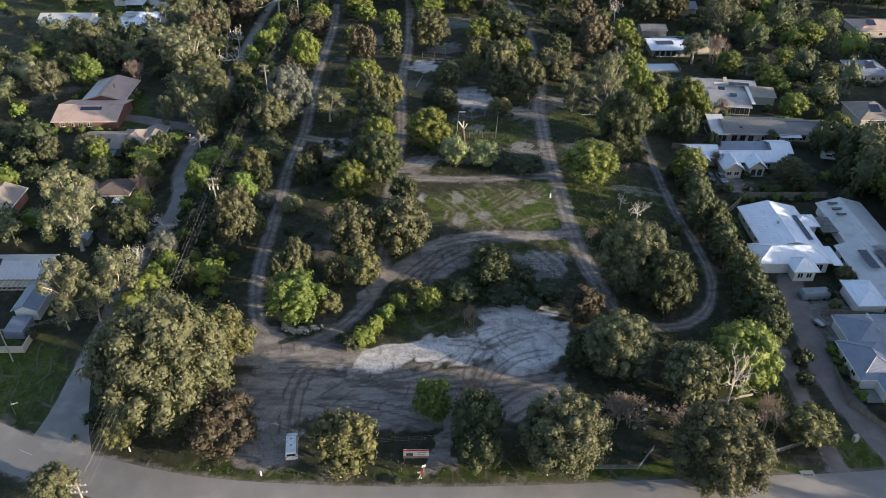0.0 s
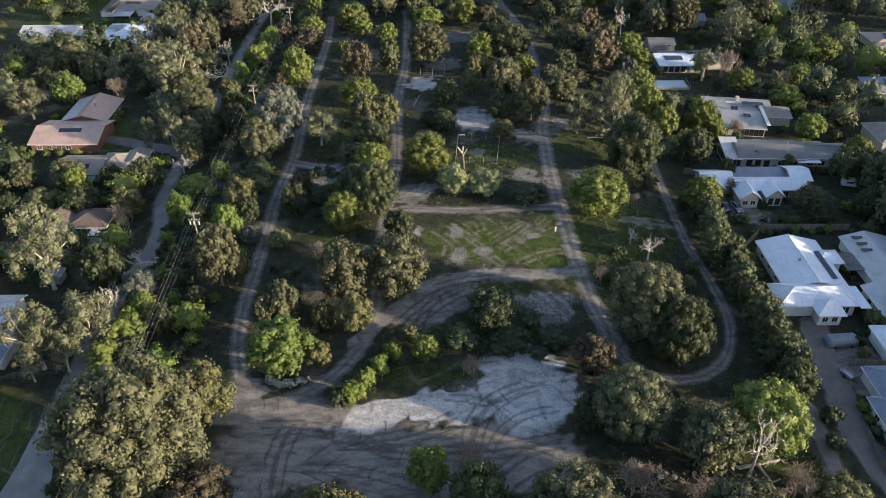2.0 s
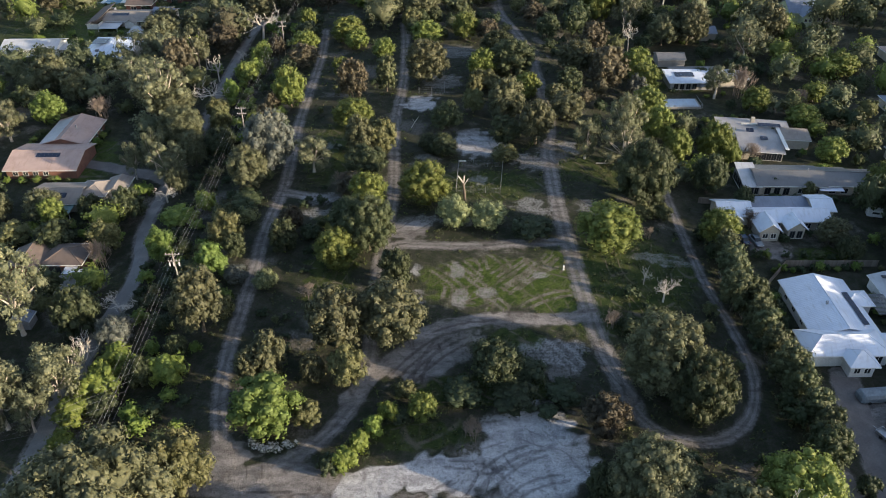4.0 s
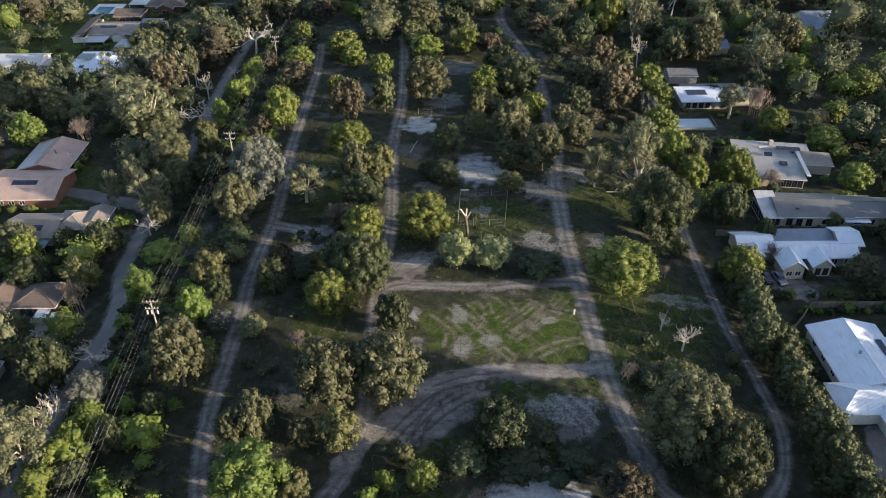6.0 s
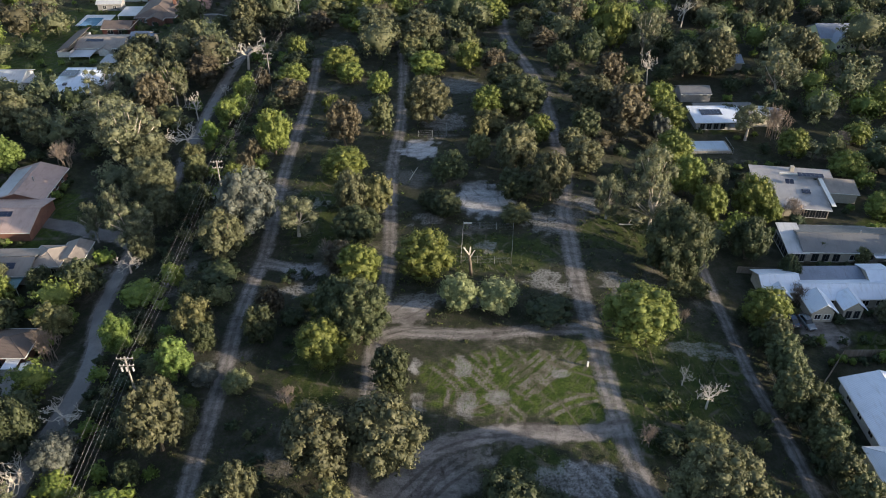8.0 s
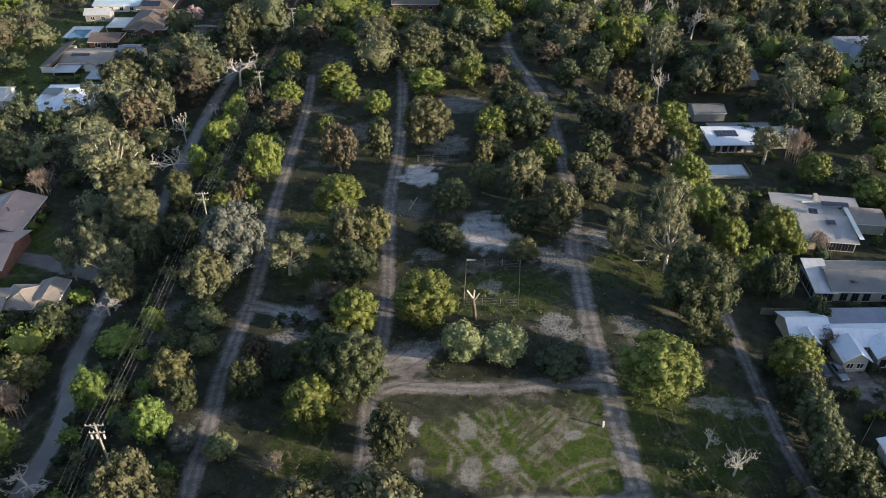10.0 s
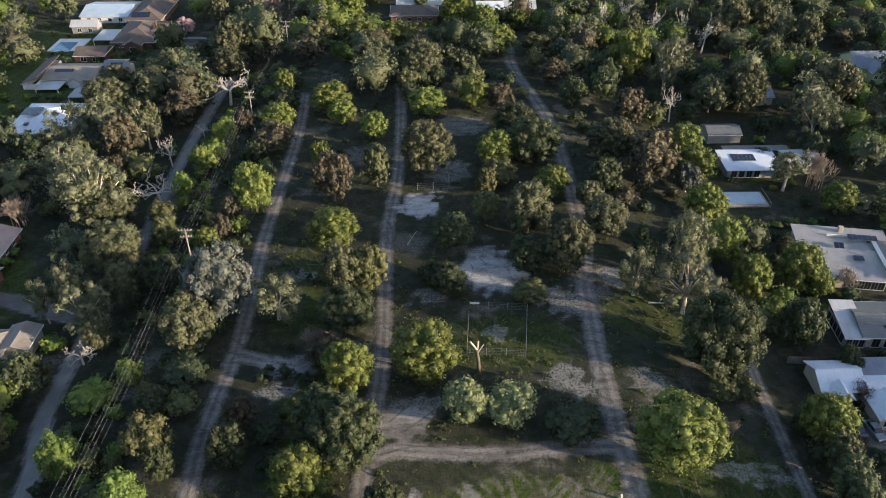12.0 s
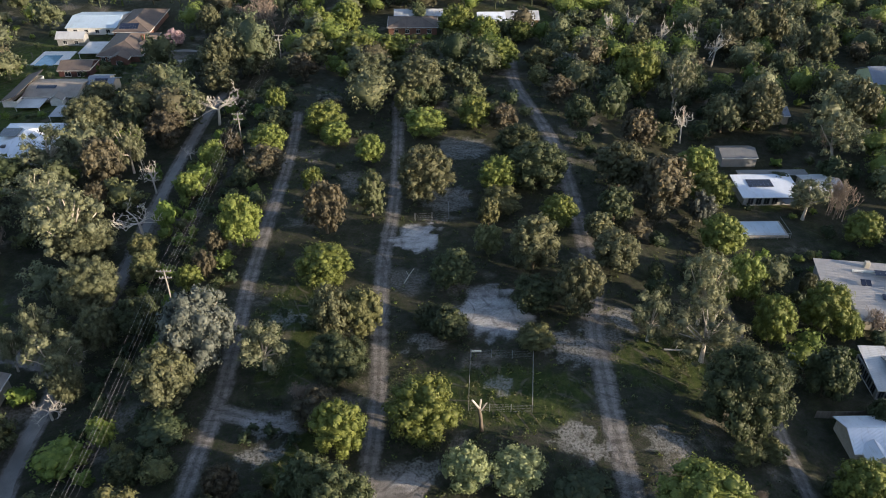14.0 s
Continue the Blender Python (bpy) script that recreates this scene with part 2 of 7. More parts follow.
def wobble(x, y, size, seed):
    """Cheap smooth noise, -1 to 1."""
    r = np.random.RandomState(seed)
    out = 0
    for k in range(6):
        a, ph, f = r.rand() * 6.28, r.rand() * 6.28, (0.6 + 1.3 * r.rand()) / size
        out = out + np.sin((x * math.cos(a) + y * math.sin(a)) * f * 6.28 + ph)
    return out / 3.5


def axis(lo, hi, step, far, fine=None):
    mid = np.arange(lo, hi + step, step)
    if fine:
        mid = np.unique(np.concatenate([mid, np.arange(fine[0], fine[1], fine[2])]).round(3))
    grow = np.array([step * 1.35 ** k for k in range(1, 40)]).cumsum()
    grow = grow[grow < far]
    return np.concatenate([(lo - grow)[::-1], mid, mid[-1] + grow])


def sheet_mesh(name, xs, ys, zfun):
    gx, gy = np.meshgrid(xs, ys)
    verts = np.stack([gx.ravel(), gy.ravel(), zfun(gx.ravel(), gy.ravel())], 1)
    nx, ny = len(xs), len(ys)
    i = np.arange(nx * ny).reshape(ny, nx)
    faces = np.stack([i[:-1, :-1].ravel(), i[:-1, 1:].ravel(), i[1:, 1:].ravel(), i[1:, :-1].ravel()], 1)
    return from_arrays(name, verts, faces)


def from_arrays(name, verts, faces):
    """A mesh from vertex and equal-sided face arrays."""
    me = bpy.data.meshes.new(name)
    k = faces.shape[1]
    me.vertices.add(len(verts))
    me.vertices.foreach_set("co", np.ascontiguousarray(verts, np.float32).ravel())
    me.loops.add(faces.size)
    me.loops.foreach_set("vertex_index", np.ascontiguousarray(faces, np.int32).ravel())
    me.polygons.add(len(faces))
    me.polygons.foreach_set("loop_start", np.arange(0, faces.size, k, dtype=np.int32))
    me.update(calc_edges=True)
    return me


# ---- ground ----
# wheel marks: (x, y) from, (x, y) to, bow, half width
FIELD_MARKS = [
    ((0.4, 163.8), (11.4, 152.1), 0.6, 0.55), ((3.7, 164.1), (10.9, 154.6), 0.4, 0.45), ((13.4, 163.7), (17.2, 157.7), 0.5, 0.5), ((15.3, 153.4), (24.9, 163.5), -0.5, 0.55),
    ((13.9, 156.0), (22.2, 164.2), -0.5, 0.45), ((16.1, 150.7), (26.9, 159.0), 0.8, 0.5), ((10.5, 150.8), (16.1, 145.6), 0.4, 0.6), ((4.4, 152.2), (2.3, 144.6), 0.3, 0.55),
    ((12.1, 152.1), (12.1, 144.4), 0.5, 0.5), ((7.4, 150.8), (4.3, 145.8), 0.2, 0.5), ((18.5, 145.6), (29.7, 150.5), 1.0, 0.5), ((18.9, 163.9), (25.6, 157.5), 0.6, 0.4),
    ((1.4, 157.9), (7.4, 150.8), 0.4, 0.5), ((10.2, 164.0), (12.0, 157.7), 0.2, 0.45), ((0.3, 145.8), (9.3, 146.9), 0.5, 0.6), ((18.0, 152.0), (27.5, 162.0), -0.4, 0.35),
]
CLEARING_MARKS = [
    ((-30, 104), (-8, 99), 2.0, 0.35), ((-8, 99), (22, 101), -1.5, 0.4), ((-29, 102.5), (-7, 97.6), 2.0, 0.35), ((-7, 97.6), (22, 99.4), -1.5, 0.4), ((-25, 88), (-24, 104), 1.2, 0.35),
    ((-23.2, 88), (-22, 104), 1.2, 0.35), ((6, 99), (17, 113), 3.0, 0.35), ((8, 98.6), (19, 112), 3.0, 0.35), ((10, 98), (22, 107), 2.4, 0.3), ((-20, 95), (-2, 91), 1.0, 0.35),
    ((10, 92), (22, 99), 1.6, 0.45), ((13, 89), (22, 94), 1.0, 0.45), ((-16, 101), (4, 106), -2.0, 0.35), ((-15, 99.5), (5, 104.4), -2.0, 0.35), ((3, 110), (14, 105), 1.5, 0.3),
    ((-2, 126), (2, 137), 1.0, 0.4), ((-6, 129), (4, 139), 0.8, 0.4), ((-3, 128), (8, 138), 1.0, 0.4), ((1, 139), (14, 142), 0.9, 0.35), ((24, 139), (29, 131), 0.6, 0.4), ((22, 138), (27, 130), 0.6, 0.4),
]


def bowed(a, b, bow, step=1.2):
    """A slightly curved line from a to b."""
    a, b = np.array(a, float), np.array(b, float)
    d = b - a
    n = max(3, int(np.linalg.norm(d) / step))
    u = np.linspace(0, 1, n)[:, None]
    side = np.array([-d[1], d[0]]) / np.linalg.norm(d)
    return a + d * u + side * bow * 4 * u * (1 - u)


def mark_mask(x, y, marks):
    out = np.zeros(x.shape)
    for a, b, bow, half in marks:
        line = bowed(a, b, bow)
        d = line[-1] - line[0]
        side = np.array([-d[1], d[0]]) / np.linalg.norm(d) * 0.8
        for k in (-1, 1):
            near = reach(x, y, line + k * side)
            out = np.maximum(out, 1 - smooth((near - 0.16) / (half * 0.85)))
    return out


def cover_masks(x, y):
    n1, n2, n3 = wobble(x, y, 9, 1), wobble(x, y, 3.5, 2), wobble(x, y, 22, 3)
    dirt = np.zeros(x.shape)
    for name, w, line in TRACKS:
        d = reach(x, y, line)
        dirt = np.maximum(dirt, (0.78 if name == "lower_cross_track" else 0.55) * (1 - smooth((d - w / 2 + 0.6 - 0.3 * n2) / 1.6)))
    for _, w, line in LANES:
        d = reach(x, y, line)
        dirt = np.maximum(dirt, 0.7 * (1 - smooth((d - w / 2 - 0.2 * n2) / 1.2)))
    d = reach(x, y, ROAD)
    dirt = np.maximum(dirt, 0.6 * (1 - smooth((d - 3.8 - 0.4 * n2) / 1.4)))
    wx, wy = x + 1.5 * n2 + 1.5 * n1, y + 1.2 * n2
    for b in ((-22, 99, 14, 8.5, 5), (-4, 96, 13, 8, 0), (13, 97, 12, 8, 0), (-27, 86, 5.5, 6, 0), (1.5, 84, 2, 6, 0),
              (-22, 107, 11, 4, 0), (0, 133, 7, 4, 40), (-33, 110, 5, 6, 0), (80, 118, 6, 8, 0), (-5, 172.5, 6, 4, 0), (78, 172, 4, 6, 0)):
        dirt = np.maximum(dirt, 0.9 * blob(wx, wy, *b))
    for b in ((4, 136, 8, 4.5, 25), (25, 133, 5, 6, 0), (13, 142.5, 14, 2.0, 0)):
        dirt = np.maximum(dirt, 0.54 * blob(wx, wy, *b))
    dirt = dirt * (1 - 0.9 * blob(wx, wy, 16.5, 138, 4.5, 2.6, 0))
    sand = np.zeros(x.shape)
    for b in ((17.5, 112, 9, 10.5, 0), (3, 108, 9, 4.2, 0), (-9, 106, 7, 3.6, 20), ):
        sand = np.maximum(sand, blob(wx, wy, *b))
    for b in ((13.0, 214.5, 7.2, 9.0, 12), (-1.8, 240, 5.4, 6.0, 0)):
        sand = np.maximum(sand, 0.66 * blob(wx, wy, *b))
    for b in ((13.5, 194.5, 3.6, 3.2, 0), (-2, 176, 6, 3.6, 0), (12, 176, 5, 2.6, 0), (50, 163, 8, 2.5, 0), (-1, 206, 5, 3.5, 0), (-26, 186, 6, 3, 0), (-26, 180, 4, 3, 0),
              (27, 180, 3, 3, 0), (26, 204, 5, 6, 0), (-27, 213, 5, 3, 0), (24, 135, 7, 3, 0), (5, 256, 7, 7, 0), (38, 212, 3, 5, 0), (10, 282, 9, 7, 0), (38, 181.5, 5, 3.5, 0), (23.5, 183, 4, 4, 0), (23, 136, 4.5, 2.2, 10), (27, 132, 3, 2.5, 0), (-30, 89, 3, 3, 0), (20, 134, 5, 4, 0)):
        sand = np.maximum(sand, 0.43 * blob(wx, wy, *b))
    for b in ((-2.3, 157.9, 1.3, 2.6, 0), (6.2, 157.8, 1.8, 3.4, 8), (6.6, 148.9, 2.0, 3.6, -6), (23.3, 155.8, 2.2, 1.4, 0), (-1.7, 149.6, 1.6, 2.6, 0), (12, 150.5, 2.6, 2.0, 0)):
        sand = np.maximum(sand, 0.5 * blob(x + 0.5 * n2, y, *b))
    grass = np.zeros(x.shape)
    for b in ((15, 154, 18, 8.5, 0), (-84, 103, 19, 14, 0), (-91, 212, 8, 17, 0), (-2, 116, 10, 3.6, 0), (40, 78.5, 32, 2.6, 0), (-70, 95, 8, 6, 0), (71, 83, 5, 4.5, 0), (87, 92, 8, 8, 0),
              (13, 192, 17, 8, 0), (45, 200, 12, 8, 0), (90, 168, 9, 4, 0), (108, 208, 6, 5, 0), (0, 378, 10, 8, 0), (-135, 345, 40, 60, 0), (45, 158, 13, 14, 0), (-104, 235, 9, 9, 0), (-40, 79.5, 22, 2.4, 0), (10, 79.5, 22, 2.0, 0), (83, 262, 10, 5, 0), (-25, 210, 8, 18, 0), (-20, 165, 5, 25, 0), (35, 395, 25, 16, 0), (58, 99, 6, 12, 0), (16.5, 138, 6, 3.4, 0), (33, 152, 14, 16, 0), (10, 126, 16, 4, 0)):
        grass = np.maximum(grass, blob(wx, wy, *b))
    grass = np.maximum(0.8 * grass, 0.4 * smooth(n3 + 0.2))
    return np.clip(dirt, 0, 1), np.clip(sand, 0, 1), np.clip(grass, 0, 1)


def field_mask(x, y):
    """0.5 over the cleared field, raised along the wheel marks there and on the bare clearing."""
    n = 0.5 * wobble(x, y, 3.0, 12)
    inside = smooth((x + 3.2 + n) / 2.0) * (1 - smooth((x - 28.4 + n) / 1.8)) * smooth((y - 144.0 + n) / 1.8) * (1 - smooth((y - 163.0 + n) / 1.8))
    lawn = np.zeros(x.shape)
    for b in ((-84, 103, 17, 12, 0), (-91, 216, 6, 14, 0), (71, 83, 5, 4.5, 0), (40, 78.8, 30, 2.2, 0), (87, 92, 8, 8, 0), (-136, 350, 24, 55, 0), (-5, 375, 12, 6, 0), (90, 168, 8, 3.5, 0)):
        lawn = np.maximum(lawn, blob(x, y, *b))
    return np.clip(0.5 * np.maximum(inside, 0.9 * lawn) + 0.5 * np.maximum(mark_mask(x, y, FIELD_MARKS) * inside, 1.0 * mark_mask(x, y, CLEARING_MARKS)), 0, 1)


def ground_material():
    m, nt, b = nodes_of("ground_cover")
    at = nt.nodes.new("ShaderNodeAttribute")
    at.attribute_name = "cover"
    sep = nt.nodes.new("ShaderNodeSeparateColor")
    nt.links.new(at.outputs["Color"], sep.inputs["Color"])
    big, mid, fine, tiny = noise_at(nt, 0.07, 4), noise_at(nt, 0.45, 6, 0.68), noise_at(nt, 2.2, 6, 0.7), noise_at(nt, 9, 3)
    rut = noise_at(nt, 0.35, 6, 0.7, (0.45, 1.3, 1))

    def edged(mask, rough_by):
        ad = nt.nodes.new("ShaderNodeMath")
        ad.operation = "MULTIPLY_ADD"
        nt.links.new(rough_by, ad.inputs[0])
        ad.inputs[1].default_value = 0.9
        sub = nt.nodes.new("ShaderNodeMath")
        sub.operation = "ADD"
        sub.inputs[1].default_value = -0.45
        nt.links.new(mask, ad.inputs[2])
        nt.links.new(ad.outputs[0], sub.inputs[0])
        return ramp(nt, sub.outputs[0], 0.26, 0.74)

    streak = noise_at(nt, 0.55, 5, 0.7, (1.7, 0.5, 1))
    litter = mixed(nt, ramp(nt, mid, 0.35, 0.65), (0.029, 0.033, 0.021), (0.064, 0.060, 0.047))
    litter = mixed(nt, ramp(nt, fine, 0.45, 0.7), litter, (0.030, 0.046, 0.016))
    litter = mixed(nt, ramp(nt, big, 0.56, 0.66), litter, mixed(nt, ramp(nt, fine, 0.4, 0.6), (0.085, 0.08, 0.06), (0.19, 0.175, 0.155)))
    turf = mixed(nt, ramp(nt, mid, 0.36, 0.64), (0.028, 0.048, 0.012), (0.062, 0.078, 0.023))
    turf = mixed(nt, ramp(nt, streak, 0.5, 0.68), turf, (0.086, 0.079, 0.046))
    turf = mixed(nt, ramp(nt, fine, 0.45, 0.72), turf, (0.030, 0.046, 0.013))
    # fresh green over the cleared field, scraped bare along the wheel marks
    fresh = mixed(nt, ramp(nt, mid, 0.36, 0.62), (0.032, 0.060, 0.010), (0.082, 0.110, 0.024))
    fresh = mixed(nt, ramp(nt, turned_noise(nt, 0.9, -38, (1.0, 5.0, 1.0)), 0.52, 0.66), fresh, (0.100, 0.098, 0.058))
    fresh = mixed(nt, ramp(nt, fine, 0.46, 0.68), fresh, (0.032, 0.050, 0.012))
    turf = mixed(nt, ramp(nt, at.outputs["Alpha"], 0.1, 0.5), turf, fresh)
    scraped = nt.nodes.new("ShaderNodeMath")
    scraped.operation = "MULTIPLY"
    nt.links.new(ramp(nt, at.outputs["Alpha"], 0.58, 0.92), scraped.inputs[0])
    nt.links.new(ramp(nt, fine, 0.30, 0.56), scraped.inputs[1])
    turf = mixed(nt, scraped.outputs[0], turf, mixed(nt, ramp(nt, mid, 0.4, 0.6), (0.090, 0.084, 0.055), (0.185, 0.172, 0.150)))
    earth = mixed(nt, ramp(nt, rut, 0.36, 0.64), (0.148, 0.138, 0.130), (0.300, 0.280, 0.266))
    earth = mixed(nt, ramp(nt, fine, 0.5, 0.72), earth, (0.118, 0.105, 0.095))
    earth = mixed(nt, ramp(nt, mid, 0.52, 0.7), earth, (0.235, 0.222, 0.208))
    white = mixed(nt, ramp(nt, rut, 0.38, 0.62), (0.31, 0.31, 0.315), (0.60, 0.60, 0.61))
    white = mixed(nt, ramp(nt, streak, 0.48, 0.62), white, (0.50, 0.495, 0.49))
    white = mixed(nt, ramp(nt, fine, 0.5, 0.72), white, (0.20, 0.185, 0.175))
    # wheel marks: thin curving contour lines, here and there
    marks = None
    for size_, bands in ((0.030, 15.0), (0.05, 11.0), (0.021, 26.0)):
        field = noise_at(nt, size_, 1, 0.3)
        mul = nt.nodes.new("ShaderNodeMath")
        mul.operation = "MULTIPLY"
        mul.inputs[1].default_value = bands
        nt.links.new(field, mul.inputs[0])
        fr = nt.nodes.new("ShaderNodeMath")
        fr.operation = "PINGPONG"
        fr.inputs[1].default_value = 0.5
        nt.links.new(mul.outputs[0], fr.inputs[0])
        gate = nt.nodes.new("ShaderNodeMath")
        gate.operation = "MULTIPLY"
        nt.links.new(ramp(nt, fr.outputs[0], 0.41, 0.49), gate.inputs[0])
        nt.links.new(ramp(nt, noise_at(nt, 0.16 + size_, 3), 0.48, 0.62), gate.inputs[1])
        if marks is None:
            marks = gate.outputs[0]
        else:
            mx_ = nt.nodes.new("ShaderNodeMath")
            mx_.operation = "MAXIMUM"
            nt.links.new(marks, mx_.inputs[0])
            nt.links.new(gate.outputs[0], mx_.inputs[1])
            marks = mx_.outputs[0]
    churn = ramp(nt, at.outputs["Alpha"], 0.12, 0.46)
    earth = mixed(nt, churn, earth, mixed(nt, 1.0, earth, (0.60, 0.58, 0.57), "MULTIPLY"))
    white = mixed(nt, churn, white, mixed(nt, 1.0, white, (0.60, 0.59, 0.59), "MULTIPLY"))
    earth = mixed(nt, marks, earth, mixed(nt, 1.0, earth, (0.62, 0.61, 0.60), "MULTIPLY"))
    white = mixed(nt, marks, white, mixed(nt, 1.0, white, (0.62, 0.61, 0.61), "MULTIPLY"))
    turf = mixed(nt, marks, turf, (0.12, 0.108, 0.078))
    col = mixed(nt, edged(sep.outputs["Blue"], mid), litter, turf)
    col = mixed(nt, edged(sep.outputs["Red"], fine), col, earth)
    col = mixed(nt, edged(sep.outputs["Green"], fine), col, white)
    col = mixed(nt, ramp(nt, tiny, 0.4, 0.6), mixed(nt, 1.0, col, (0.66, 0.66, 0.66), "MULTIPLY"), col)
    nt.links.new(col, b.inputs["Base Color"])
    b.inputs["Roughness"].default_value = 0.95
    b.inputs["Specular IOR Level"].default_value = 0.15
    bumped(nt, b, fine, 0.8, 0.25)
    return m


GROUND = ground_material()
ground_me = sheet_mesh("ground", axis(-120, 120, 1.0, 3500, (-34, 40, 0.5)), axis(66, 330, 1.0, 3500, (84, 170, 0.5)), land)
co = np.zeros(len(ground_me.vertices) * 3, np.float32)
ground_me.vertices.foreach_get("co", co)
co = co.reshape(-1, 3)
r_, g_, b_ = cover_masks(co[:, 0].astype(float), co[:, 1].astype(float))
cover = ground_me.color_attributes.new("cover", "FLOAT_COLOR", "POINT")
cover.data.foreach_set("color", np.stack([r_, g_, b_, field_mask(co[:, 0], co[:, 1])], 1).astype(np.float32).ravel())
ground_me.materials.append(GROUND)
ground = tagged(new("ground", ground_me), "dry leaf litter, rough grass and pale sandy earth", "ground", kind="structure")


def ribbon(name, line, width, material, label, category, lift=0.04, ragged=0.0, across=7, seed=5, flare=None):
    """A sealed or worn way draped over the land."""
    t = np.gradient(line, axis=0)
    t /= np.linalg.norm(t, axis=1)[:, None]
    side = np.stack([t[:, 1], -t[:, 0]], 1)
    u = np.linspace(-0.5, 0.5, across)
    r = np.random.RandomState(seed)
    verts = []
    for i in range(len(line)):
        base_w = np.interp(line[i][1], *flare) if flare else width
        wl, wr = base_w + ragged * r.randn(), base_w + ragged * r.randn()
        for v in u:
            p = line[i] + side[i] * v * (wl if v < 0 else wr)
            crown = 0.05 * (1 - (2 * v) ** 2)
            verts.append((*p, height(*p) + lift * (1 if abs(v) < 0.49 else 0.15) + crown))
    verts = np.array(verts)
    i = np.arange(len(line) * across).reshape(-1, across)
    faces = np.stack([i[:-1, :-1].ravel(), i[1:, :-1].ravel(), i[1:, 1:].ravel(), i[:-1, 1:].ravel()], 1)
    me = from_arrays(name, verts, faces[:, ::-1])
    me.materials.append(material)
    if material is GROUND:
        # two pale wheel ruts, a rougher middle and edges that break up into the grass
        m_dirt, m_sand, m_grass = cover_masks(verts[:, 0], verts[:, 1])
        wear = np.interp(np.abs(np.tile(u, len(line))), (0, 0.1, 0.2, 0.28, 0.4, 0.5), (0.46, 0.58, 0.92, 0.72, 0.28, 0.0))
        wear, grass_ = np.maximum(wear, m_dirt), m_grass
        layer = me.color_attributes.new("cover", "FLOAT_COLOR", "POINT")
        layer.data.foreach_set("color", np.stack([wear, m_sand, grass_, 0 * wear], 1).astype(np.float32).ravel())
    for p in me.polygons:
        p.use_smooth = True
    return tagged(new(name, me), label, category, kind="structure")


for name, w, line in TRACKS:
    if name == "lower_cross_track":  # only worn earth, with no formed ruts
        continue
    ribbon(name, line, w * 0.95, GROUND, "rutted pale sandy vehicle track through rough grass", "dirt track", 0.025, 0.4, 13)
for name, w, line in LANES:
    ribbon(name, line, w, LANE if name == "west_lane" else PAVING, "grey sealed lane with soft earth edges" if name == "west_lane" else "brown-grey paved drive between garden edges", "lane" if name == "west_lane" else "driveway", 0.035, 0.12, flare=((84, 89, 96, 104, 116, 150, 180, 230), (13, 9.5, 6.2, 4.0, 2.9, 3.4, 2.6, 2.2)) if name == "west_lane" else None)
ribbon("road", ROAD, 7.2, ASPHALT, "weathered grey asphalt road bending past the verge", "road", 0.05, 0.06, 9)
ROAD_PAINT = surface("worn_road_paint", (0.62, 0.62, 0.60), (0.40, 0.40, 0.39), 0.8, coarse=3, bump=0.05)
ribbon("road_marking", way([(-69.0, 86.4), (-67.5, 85.6), (-66.0, 84.9)], 0.4), 0.16, ROAD_PAINT, "short worn white dash painted on the asphalt", "road marking", 0.11, 0.0, 3)


# ---- building blocks ----
def part(name, bm, material, parent, label=""):
    """One mesh object under a thing or a part; bm may be a bmesh or a mesh."""
    if isinstance(bm, bmesh.types.BMesh):
        me = bpy.data.meshes.new(name)
        bm.normal_update()
        bm.to_mesh(me)
        bm.free()
    else:
        me = bm
    if material and not me.materials:
        me.materials.append(material)
    ob = new(name, me)
    ob.parent = parent
    return tagged(ob, label)


def solid(boxes, bevel=0.0):
    """Boxes (x0, x1, y0, y1, z0, z1) as one bmesh."""
    bm = bmesh.new()
    for x0, x1, y0, y1, z0, z1 in boxes:
        bmesh.ops.create_cube(bm, size=1, matrix=Matrix.Translation(((x0 + x1) / 2, (y0 + y1) / 2, (z0 + z1) / 2)) @ Matrix.Diagonal((x1 - x0, y1 - y0, z1 - z0, 1)))
    if bevel:
        bmesh.ops.bevel(bm, geom=bm.edges[:], offset=bevel, segments=1, affect="EDGES")
    return bm


def rods(segments, sides=6):
    """Tapered rods (p, q, r0, r1) as one bmesh."""
    bm = bmesh.new()
    for p, q, r0, r1 in segments:
        p, q = Vector(p), Vector(q)
        d = q - p
        if d.length < 1e-4:
            continue
        rot = d.to_track_quat("Z", "Y").to_matrix()
        rings = []
        for c, r in ((p, r0), (q, r1)):
            rings.append([bm.verts.new(c + rot @ Vector((r * math.cos(2 * math.pi * k / sides), r * math.sin(2 * math.pi * k / sides), 0))) for k in range(sides)])
        for k in range(sides):
            bm.faces.new((rings[0][k], rings[0][(k + 1) % sides], rings[1][(k + 1) % sides], rings[1][k]))
        bm.faces.new(rings[0][::-1])
        bm.faces.new(rings[1])
    return bm


def thing(name, x, y, z, turn, label, category, group="", kind=""):
    ob = tagged(new(name), label, category, group, kind)
    ob.matrix_basis = pose(x, y, z, 0, 0, turn)
    return ob


